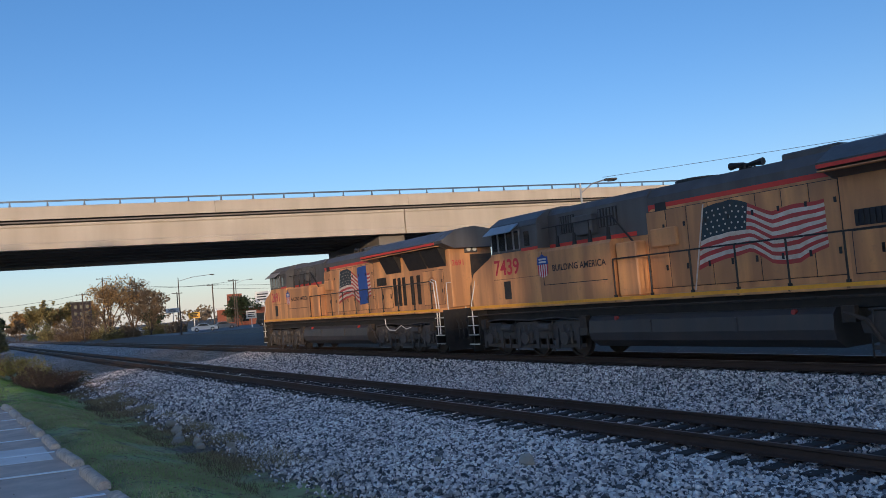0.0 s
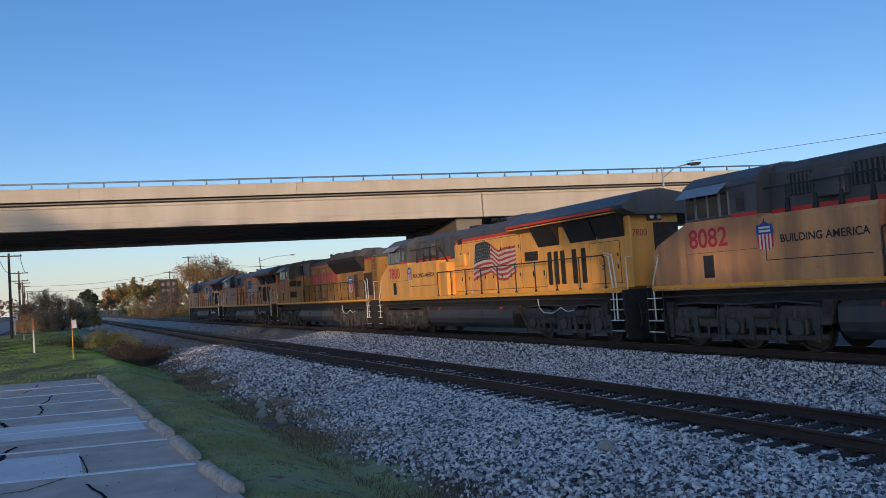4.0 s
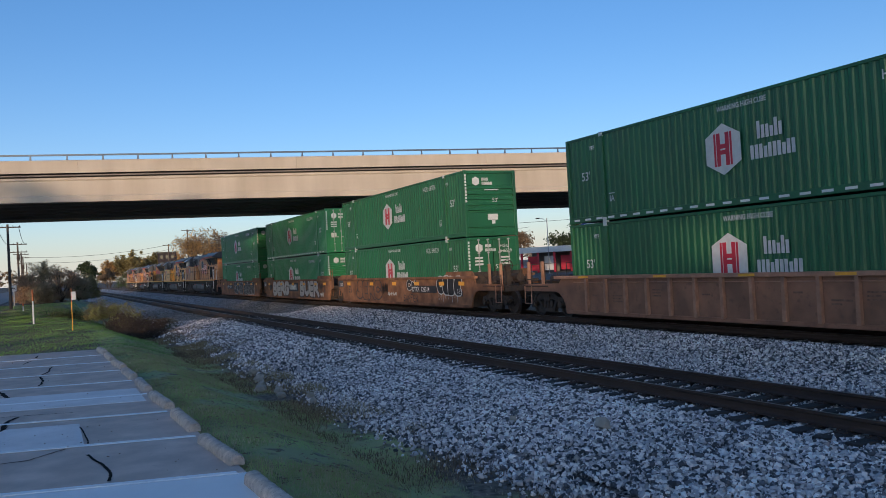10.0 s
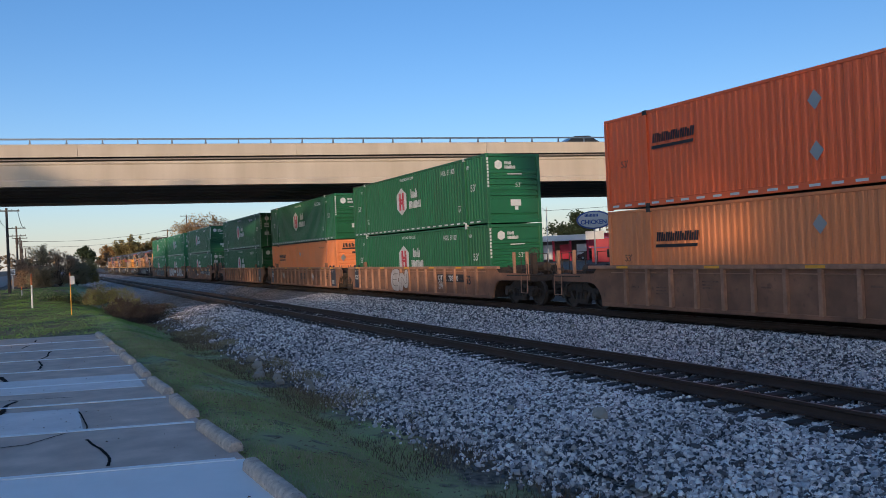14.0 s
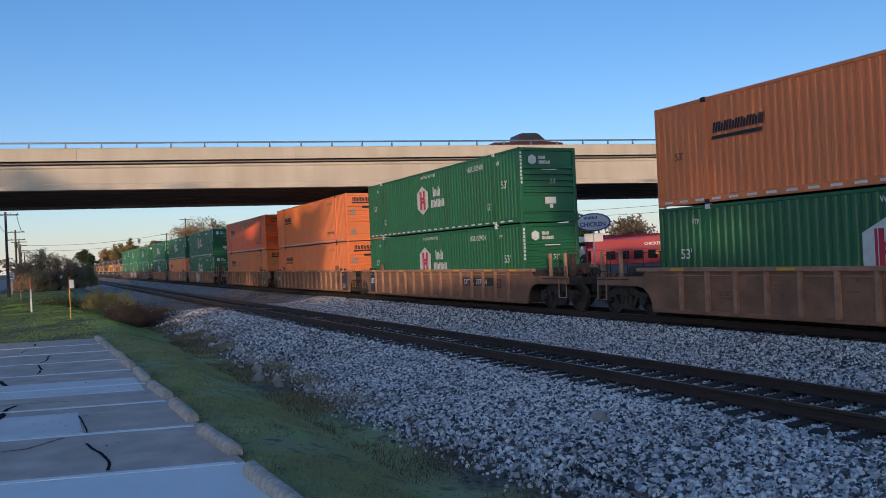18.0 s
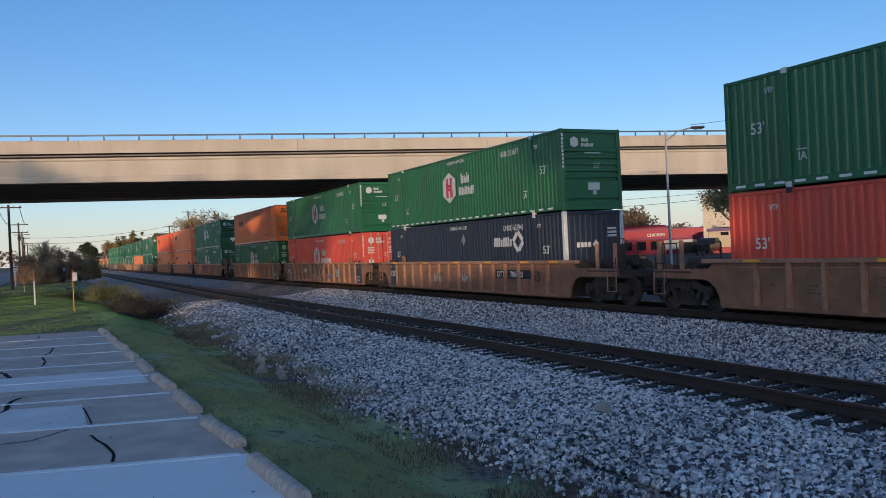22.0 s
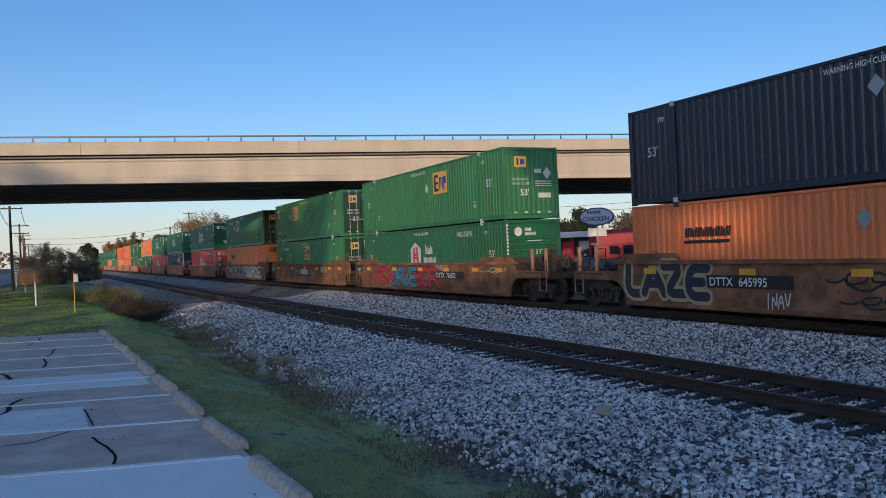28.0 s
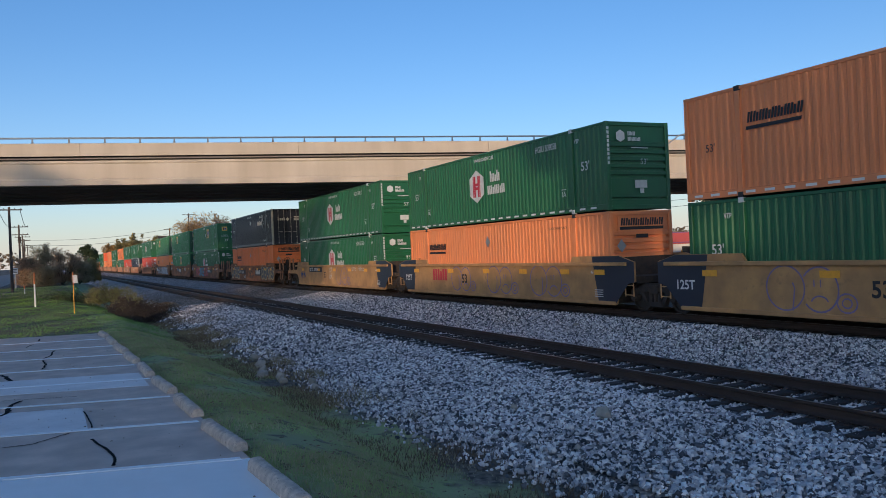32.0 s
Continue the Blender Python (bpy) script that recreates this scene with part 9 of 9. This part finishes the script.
def plain_building(name, label, a, q0, q1, depth, h):
    x, y = at_sun(a, (q0 + q1) / 2)
    ob = thing(name, label, "building", pose(x, y, -0.2, 0, 0, -math.degrees(SUN_AZ)))
    w = (q1 - q0) / 2
    part("wall", Form().box(-w, w, 0, 0.3, 0, h).box(-w, w, depth - 0.3, depth, 0, h).box(-w, -w + 0.3, 0.3, depth - 0.3, 0, h).box(w - 0.3, w, 0.3, depth - 0.3, 0, h), M["stucco"], ob)
    part("roof", Form().box(-w + 0.3, w - 0.3, 0.3, depth - 0.3, h - 0.6, h - 0.35), M["roofing"], ob)
    n = int(w * 2 / 4)
    for i in range(n):
        xx = -w + 2 + i * 4
        for z in range(1, int(h // 3.4) + 1):
            win = part("window", Form().box(xx - 0.9, xx + 0.9, -0.05, 0.0, z * 3.4 - 2.4, z * 3.4 - 0.8), M["glass"], ob)
    return ob


# unseen building, placed so that its shadow covers the lot and ballast
plain_building("sun_blocking_building", "plain tan three-storey building out of view, added to block the low sun", 66, -30.0, 16, 14, LOW)
# unseen tall trees, added to shade the far end of the train
for i, q in enumerate((-56.0, -60.5, -65.0, -69.5, -73.5)):
    x, y = at_sun(57 + 3 * (i % 2), q)
    tree("tree", "tall leafy tree out of view, added to shade the far train", x, y, 17.8 + 0.4 * (i % 2), 4.0, M["leaf_green"], 200 + i, GAPS, 0.45, 0, 0.22, -0.2, "trees behind the lot")
# unseen trees, spaced for where sun should reach the train and bridge
for i in (0, 1, 2, 3, 4, 8, 9, 10, 11):
    a, q = 55 + 5 * (i % 2), -50.5 + i * 4.9
    x, y = at_sun(a, q)
    high = 0 < i < 4
    tree("tree", "leafy tree out of view behind the parking lot", x, y, TALL + 0.5 * ((i * 7) % 3 - 1) - (0.6 if high else 0) + (3.0 if i == 0 else 0), 4.2, M["leaf_green"], 90 + i, 9500 if i in (4, 8, 9, 10) else GAPS, 0.42, 0, 0.56 if high else 0.22, -0.2, "trees behind the lot")
for i, (a, q, h, s_, b_) in enumerate(((57, -45.4, 16.6, 2.6, 0.5), (60, -42.6, 16.0, 2.4, 0.55), (58, -40.2, 15.2, 1.8, 0.55), (59, -35.6, 15.6, 2.4, 0.55), (57, -33.0, 15.0, 1.8, 0.55), (60, -28.6, 15.8, 2.4, 0.3))):
    x, y = at_sun(a, q)
    tree("tree", "tall slender tree out of view behind the lot", x, y, h, s_, M["leaf_green"], 111 + i, 1900, 0.42, 0, b_, -0.2, "trees behind the lot")

# ---- poles, lamps, wires ----
M["pole"] = surf("weathered_pole_wood", (0.10, 0.08, 0.065), 0.95, 0, 0.25, 1, 30, 0.4, (0.05, 0.04, 0.035), 0.4, 1)
M["wire"] = plain("cable_black", (0.015, 0.015, 0.016), 0.6)


def utility_pole(x, y, h, arms, turn=0.0, z=-0.4):
    ob = thing("utility_pole", "weathered wooden utility pole with crossarms", "utility pole", pose(x, y, z, 0, 0, turn), "utility poles")
    part("pole", Form().rod((0, 0, 0), (0, 0, h), 0.16, 10, 0.11), M["pole"], ob)
    for k in range(arms):
        zz = h - 0.35 - k * 1.1
        arm = part("crossarm", Form().box(-0.06, 0.06, -1.2, 1.2, zz, zz + 0.12), M["pole"], ob)
        for yy in (-1.1, -0.5, 0.5, 1.1):
            part("insulator", Form().rod((0, yy, zz + 0.12), (0, yy, zz + 0.27), 0.035, 8, 0.025), M["grime"], arm)
    if arms > 1:
        part("transformer", Form().rod((0.28, 0, h - 2.6), (0.28, 0, h - 1.7), 0.2, 12), M["grime"], ob)
    return ob


for x, y, h, n in ((-95, -21.2, 9.0, 1), (-130, -21.4, 8.8, 2), (-160, -21.8, 8.4, 1), (-190, -22.3, 8.7, 2), (-250, -23, 8.6, 1), (-182, 5.6, 9.9, 1), (-172.5, 8.2, 12.4, 1), (-168, 28.5, 9.6, 1), (-170, 33.5, 10.4, 1), (-186, 25.5, 9.0, 1), (-113, 67, 8.5, 1)):
    utility_pole(x, y, h, n, 8)


def wire(p, q, sag, r=0.018):
    pts = [Vector(p).lerp(Vector(q), i / 14) - Vector((0, 0, sag * 4 * (i / 14) * (1 - i / 14))) for i in range(15)]
    solid("overhead_wire", Form().tube(pts, r, 5), M["wire"], "thin black overhead wire between poles", "wire", "overhead wires")


for p, q, s in (((-95, -22.2, 8.4), (-130, -22.4, 8.2), 0.6), ((-95, -20.2, 8.4), (-130, -20.4, 8.2), 0.6), ((-130, -21.4, 7.0), (-190, -22.3, 7.0), 0.8), ((-190, -22, 8.1), (-182, 5.6, 9.3), 0.8), ((-190, -22, 7.0), (-182, 5.6, 8.3), 0.9),
                ((-182, 5.6, 9.3), (-172, 8.2, 11.4), 0.4), ((-172, 8.2, 11.4), (-168, 28.5, 9.0), 0.8), ((-168, 28.5, 9.0), (-140, 70, 8.6), 1.2), ((-168, 28.5, 8.3), (-140, 70, 7.8), 1.2), ((-172, 8.2, 10.2), (-170, 33.5, 9.6), 0.8),
                ((-34.2, 14.2, 8.2), (-5.7, 50, 11.2), 0.2), ((-113, 67, 7.6), (-60, 60, 7.6), 0.6), ((-47, 10.5, 4.6), (-38, 42, 6.4), 0.3)):
    wire(p, q, s, 0.03 if p[0] < -90 else 0.012)


def street_lamp(x, y, h, reach, turn, label, wood=False, z=-0.4):
    ob = thing("street_lamp", label, "street lamp", pose(x, y, z, 0, 0, turn), "street lamps")
    mat = M["pole"] if wood else M["steel"]
    part("pole", Form().rod((0, 0, 0), (0, 0, h), 0.085 if not wood else 0.15, 10, 0.06), mat, ob)
    part("base_plate", Form().cbox(-0.22, 0.22, -0.22, 0.22, 0, 0.3, 0.03), M["concrete"], ob)
    part("arm", Form().tube([(0, 0, h - 0.6), (reach * 0.45, 0, h - 0.08), (reach, 0, h + 0.1)], 0.04, 6), M["steel"], ob)
    head = part("lamp_head", Form().cbox(reach - 0.15, reach + 0.6, -0.16, 0.16, h + 0.02, h + 0.14, 0.04), M["black"], ob)
    part("lens", Form().cbox(reach + 0.05, reach + 0.5, -0.12, 0.12, h - 0.03, h + 0.02, 0.02), M["glass"], head)
    return ob


street_lamp(-35.9, 14.0, 8.55, 1.55, 60, "grey steel street lamp with a short arm")
street_lamp(-135.7, 14.2, 9.6, 5.2, 66, "wooden street lamp pole with a long arm", True)
street_lamp(-100.5, 48.2, 8.4, 1.4, 200, "grey steel street lamp with a short arm")
street_lamp(-169.5, 33.8, 10.0, 3.0, 66, "wooden street lamp pole with a long arm", True)

# ---- roads and plots beyond the tracks ----
M["road"] = surf("worn_road", (0.17, 0.17, 0.175), 0.8, 0, 0.12, 0.3, 30, 0.15, (0.11, 0.11, 0.11), 0.35)
solid("road", Form().box(-224, -141, 13.5, 160, -0.9, -0.10), M["road"], "worn pale grey road and forecourt beyond the tracks", "road", kind="structure")
solid("road", Form().box(-141, -40, 58, 150, -0.9, -0.10), M["road"], "worn asphalt forecourt beyond the overpass", "road", kind="structure")
solid("road", Form().box(-420, -64, -34, -23.4, -0.9, -0.08), M["road"], "narrow road beside the lawn", "road", kind="structure")


def parked(kind, paint, x, y, turn, label):
    ob = car(kind, M[paint], label)
    ob.matrix_world = pose(x, y, -0.10, 0, 0, turn)
    return ob


for a in (("sedan", "car_white", -152, 22.2, 75, "white sedan on the road beyond the tracks"), ("sedan", "car_grey", -158, 27.5, 80, "grey sedan on the road beyond the tracks"), ("pickup", "car_black", -150, 34.4, 80, "dark pickup truck on the road beyond the tracks"),
          ("sedan", "car_white", -185, 18.5, 20, "white sedan parked far off"), ("sedan", "car_grey", -188, 22.0, 20, "grey sedan parked far off"), ("sedan", "car_red", -106, 60.2, 40, "dark red sedan parked by the shops"), ("sedan", "car_red", -108, 63.6, 40, "dark red sedan parked by the shops"),
          ("pickup", "car_black", -92, 63, 70, "black pickup parked under the overpass"), ("sedan", "car_red", -76, 68, 100, "dark red car parked before the tan building"), ("pickup", "car_black", -72.0, 51.5, 120, "black pickup parked beside the red building")):
    parked(*a)
parked("sedan", "car_grey", -104, -27.5, 0, "grey sedan on the road beside the lawn")

# ---- buildings and signs beyond ----
M["red_wall"] = surf("red_paint_wall", (0.42, 0.018, 0.04), 0.5, 0, 0.1, 0.6, 20, 0.05)
M["white_wall"] = surf("white_paint_wall", (0.68, 0.68, 0.66), 0.6, 0, 0.08, 0.6, 20, 0.05)
M["purple"] = surf("purple_trim", (0.14, 0.05, 0.22), 0.5, 0, 0.1, 0.6, 20, 0.05)
M["cream"] = surf("cream_stucco", (0.66, 0.55, 0.40), 0.85, 0, 0.06, 0.3, 20, 0.1)
M["brick"] = surf("red_brick", (0.26, 0.09, 0.055), 0.9, 0, 0.2, 1.0, 20, 0.3)

r = thing("restaurant", "low red fast-food restaurant with white panels", "restaurant", pose(-83.2, 54.4, -0.1, 0, 0, 47.5))
part("wall", Form().box(-9.0, 4.7, 0, 9, 0, 2.0), M["red_wall"], r)
part("white_band", Form().box(0.1, 4.2, -0.04, 0, 0.55, 1.75), M["white_wall"], r)
part("roof", Form().slab([(-9.4, 1.9), (4.9, 1.9), (5.1, 3.3), (0.6, 3.3), (0.2, 3.8), (-9.2, 3.9)], -0.5, 9.4, "y"), M["red_wall"], r, "red metal roof fascia")
for x0, z0 in ((-9.4, 1.92), (-9.3, 3.2)):
    part("trim", Form().slab([(x0, z0), (5.0, z0), (5.0, z0 + 0.1), (x0, z0 + 0.1)], -0.53, -0.5, "y"), M["purple"], r)
for x in (-6.4, -4.6, -2.8, -1.0):
    part("window", Form().box(x - 0.6, x + 0.6, -0.04, 0, 0.6, 1.7), M["glass"], r)
part("menu_sign", Form().box(-0.62, -0.2, -0.09, -0.04, 1.1, 1.6), M["yellow"], r, "small yellow menu sign")
t = part("sign_text", words("CHICKEN", 0.52, M["white"], 0.012), None, r, "white lettering")
t.matrix_local = pose(-2.0, -0.54, 2.35, 0, 0, 0)

s = thing("pylon_sign", "tall oval blue and white restaurant sign", "sign", pose(-80.4, 41.8, -0.1, 0, 0, 55))
part("post", Form().rod((0, 0, 0), (0, 0, 5.0), 0.12, 8), M["steel"], s)
oval = [(2.1 * math.cos(6.28318 * i / 28), 5.35 + 1.1 * math.sin(6.28318 * i / 28)) for i in range(28)]
part("panel", Form().slab(oval, -0.15, 0.15, "y"), M["blue"], s)
face = part("sign_face", Form().slab([(x * 0.9, 5.35 + (z - 5.35) * 0.86) for x, z in oval], -0.165, -0.15, "y"), M["white_wall"], s)
g = Form()
for q in glyphs(-1.1, 5.72, 0.34, 5, 0.8, 0.2):
    flat(q, -0.17, 0, g)
part("lettering", g, M["blue"], s, "blue lettering bars")
t = part("sign_text", words("CHICKEN", 0.72, M["blue"], 0.02), None, s)
t.matrix_local = pose(-1.62, -0.17, 4.85)
part("message_board", Form().box(-1.1, 1.1, -0.1, 0.1, 3.0, 4.0), M["white_wall"], s)

k = thing("kiosk", "small cream kiosk with red base and purple trim", "kiosk", pose(-72.0, 53.9, -0.1, 0, 0, 47))
part("wall", Form().box(-1.75, 1.75, 0, 4, 0, 2.6), M["cream"], k)
part("base_band", Form().box(-1.79, 1.79, -0.04, 0, 0, 0.7), M["red_wall"], k)
part("trim", Form().box(-1.9, 1.9, -0.15, 4.1, 2.6, 2.95), M["purple"], k)
part("window", Form().box(-0.4, 0.5, -0.03, 0, 2.1, 2.5), M["glass"], k)
b = thing("dumpster", "dark steel dumpster beside the kiosk", "dumpster", pose(-74.2, 50.6, -0.1, 0, 0, 47))
part("bin", Form().slab([(-0.8, 0.15), (0.8, 0.15), (0.9, 1.4), (-0.9, 1.4)], -0.9, 0.9, "y"), M["black"], b)
part("lid", Form().slab([(-0.93, 1.4), (0.93, 1.4), (0.93, 1.5), (-0.93, 1.52)], -0.95, 0.95, "y"), M["grey"], b)
for i in range(3):
    x, y = -74.6 + i * 1.35, 47.2 + i * 1.25
    o = thing("bollard", "yellow steel bollard beside the kiosk", "bollard", pose(x, y, -0.1), "bollards")
    part("post", Form().rod((0, 0, 0), (0, 0, 1.1), 0.09, 8), M["yellow"], o)

c = thing("office_building", "long cream stucco building with arches and small windows", "building", pose(-147.2, 148.9, -0.1, 0, 0, 33) @ Matrix.Scale(1.6, 4))
part("wall", Form().box(-12.5, 26, 0, 14, 0, 7.6), M["cream"], c)
part("parapet", Form().box(-12.7, 26.2, -0.2, 14.2, 7.6, 8.1), M["cream"], c)
part("canopy", Form().box(-10, 8, -2.2, 0, 2.5, 3.1), M["cream"], c)
for i in range(9):
    x = -10 + i * 4.1
    w = part("window", Form().box(x - 0.45, x + 0.45, -0.03, 0.0, 5.0, 6.4), M["glass"], c)
    part("frame", Form().box(x - 0.55, x - 0.45, -0.06, 0, 4.9, 6.5).box(x + 0.45, x + 0.55, -0.06, 0, 4.9, 6.5), M["cream"], w)
    a = [(x - 1.3, 0.0), (x + 1.3, 0.0), (x + 1.3, 1.5)] + [(x + 1.3 * math.cos(radians(q)), 1.5 + 0.8 * math.sin(radians(q))) for q in range(15, 180, 15)] + [(x - 1.3, 1.5)]
    part("archway", Form().slab(a, -0.02, 0.0, "y"), M["glass"], c, "dark glazed archway")

h = thing("carport", "white-roofed canopy with red posts and red display boards", "canopy", pose(-108, 58, -0.1, 0, 0, 37))
part("roof", Form().box(-9, 9, -2, 5, 3.2, 4.1), M["white_wall"], h)
for i in range(7):
    x = -8.4 + i * 2.8
    part("post", Form().box(x - 0.15, x + 0.15, -1.8, -1.5, 0, 3.2), M["red_wall"], h)
    if i < 6:
        part("display_board", Form().box(x + 0.5, x + 2.1, -0.1, 0, 0.3, 2.6), M["red_wall"] if i % 2 == 0 else M["white_wall"], h)
part("back_wall", Form().box(-9, 9, 4.6, 4.9, 0, 3.2), M["concrete"], h)

d = thing("warehouse", "dark brick warehouse beyond the trees", "building", pose(-332, 24, -0.3, 0, 0, 82))
M["dark_brick"] = surf("dark_brick", (0.032, 0.026, 0.03), 0.9, 0, 0.2, 0.6, 12, 0.2)
part("wall", Form().box(-3.5, 3.5, 0, 8, 0, 12.2), M["dark_brick"], d)
part("roof", Form().box(-3.8, 3.8, -0.3, 8.3, 12.2, 12.8), M["black"], d)
for z in (7.6, 10.2):
    for x in (-2.0, 0.0, 2.0):
        part("window", Form().box(x - 0.5, x + 0.5, -0.03, 0, z, z + 1.3), M["glass"], d)
e = thing("brick_shop", "low red brick shop beyond the road", "building", pose(-192, 44, -0.1, 0, 0, 70))
part("wall", Form().box(-8, 8, 0, 9, 0, 4.0), M["brick"], e)
part("roof", Form().box(-8.3, 8.3, -0.3, 9.3, 4.0, 4.4), M["white_wall"], e)
for x in (-5, -1.5, 2, 5.5):
    part("window", Form().box(x - 0.9, x + 0.9, -0.03, 0, 0.9, 2.6), M["glass"], e)


def board_sign(x, y, z0, w, hh, mat, label, turn=75, posts=1):
    o = thing("roadside_sign", label, "sign", pose(x, y, -0.1, 0, 0, turn), "roadside signs")
    for k in range(posts):
        xx = 0 if posts == 1 else (-w * 0.4 + k * w * 0.8)
        part("post", Form().box(xx - 0.08, xx + 0.08, -0.08, 0.08, 0, z0), M["steel"], o)
    p = part("panel", Form().cbox(-w / 2, w / 2, -0.1, 0.1, z0, z0 + hh, 0.02), mat, o)
    g = Form()
    for q in range(3):
        flat(rect(-w * 0.36, w * (0.36 - 0.12 * (q % 2)), z0 + hh * (0.2 + q * 0.24), z0 + hh * (0.32 + q * 0.24)), -0.105, 0, g)
    part("lettering", g, M["ink"], p, "dark lettering bars")
    return o


board_sign(-183, 28.2, 2.6, 2.4, 1.3, M["yellow"], "yellow roadside sign with dark lettering bars")
board_sign(-186, 24.4, 4.2, 3.0, 1.0, M["white_wall"], "white roadside sign on a post")
board_sign(-200, 42.5, 4.6, 3.6, 3.2, M["brick"], "tall brown pylon sign beyond the road", 75, 2)
board_sign(-195, 48.0, 5.2, 3.6, 2.6, M["white_wall"], "tall pale pylon sign beyond the road", 75, 2)
board_sign(-150, 30.5, 1.6, 1.9, 1.5, M["steel"], "grey road sign seen from behind")
board_sign(-110, -21.4, 1.7, 0.6, 0.7, M["white_wall"], "small white road sign on a post", 88)

# marker posts on the lawn
for x, y, hgt, mat, label in ((-55.5, -18.5, 2.15, "white", "white marker post with an orange cap"), (-44.4, -16.6, 2.1, "yellow", "yellow marker post with an orange and white tag"), (-84, -19.8, 0.8, "white", "short white marker post")):
    o = thing("marker_post", label, "marker post", pose(x, y, land(x, y) - 0.02, 0, 1.5, 0), "marker posts on the lawn")
    part("post", Form().rod((0, 0, 0), (0, 0, hgt * 0.68), 0.05 if mat == "white" else 0.02, 10), M[mat], o)
    part("cap", Form().rod((0, 0, hgt * 0.68), (0, 0, hgt), 0.055 if mat == "white" else 0.022, 10), M["orange"], o, "orange cap")
    if mat == "yellow":
        part("tag", Form().box(-0.02, 0.02, -0.02, 0.2, hgt - 0.55, hgt - 0.15), M["white_wall"], o, "white tag")
o = thing("signal_cabinet", "small blue-grey trackside cabinet on a post", "cabinet", pose(-62, -13.6, -0.85, 0, 0, 8))
part("post", Form().rod((0, 0, 0), (0, 0, 0.7), 0.06, 8), M["steel"], o)
part("box", Form().cbox(-0.25, 0.25, -0.36, 0.36, 0.6, 1.25, 0.03), M["grey"], o)
part("roof", Form().cbox(-0.3, 0.3, -0.42, 0.42, 1.25, 1.31, 0.02), M["steel"], o)



def motions():
    """The train runs along its track at an even speed, its wheels roll, and three vehicles cross the overpass."""
    for ob, x0, z in TRAIN:
        walk(ob, [(t, pose(x0 - SPEED * t, 0, z)) for t in (0.0, 8.0, 16.0, 24.0, 32.0)])
    for ob, lane, t0, s0, v in TRAFFIC:
        rows = []
        for t in (0.0, 8.0, 16.0, 24.0, 32.0):
            s = s0 + v * (t - t0)
            rows.append((t, BRIDGE @ pose(s, lane, top(s) - 0.438)))
        walk(ob, rows)
    first = {}
    for w, r in WHEELS:
        if r not in first:
            turn = SPEED / r
            walk(w, [(i / FPS, Matrix.Rotation(-turn * i / FPS, 4, "Y")) for i in range(32 * FPS + 1)])
            first[r] = w.animation_data
        else:
            w.rotation_mode = "QUATERNION"
            w.animation_data_create()
            w.animation_data.action = first[r].action
            w.animation_data.action_slot = first[r].action_slot


motions()
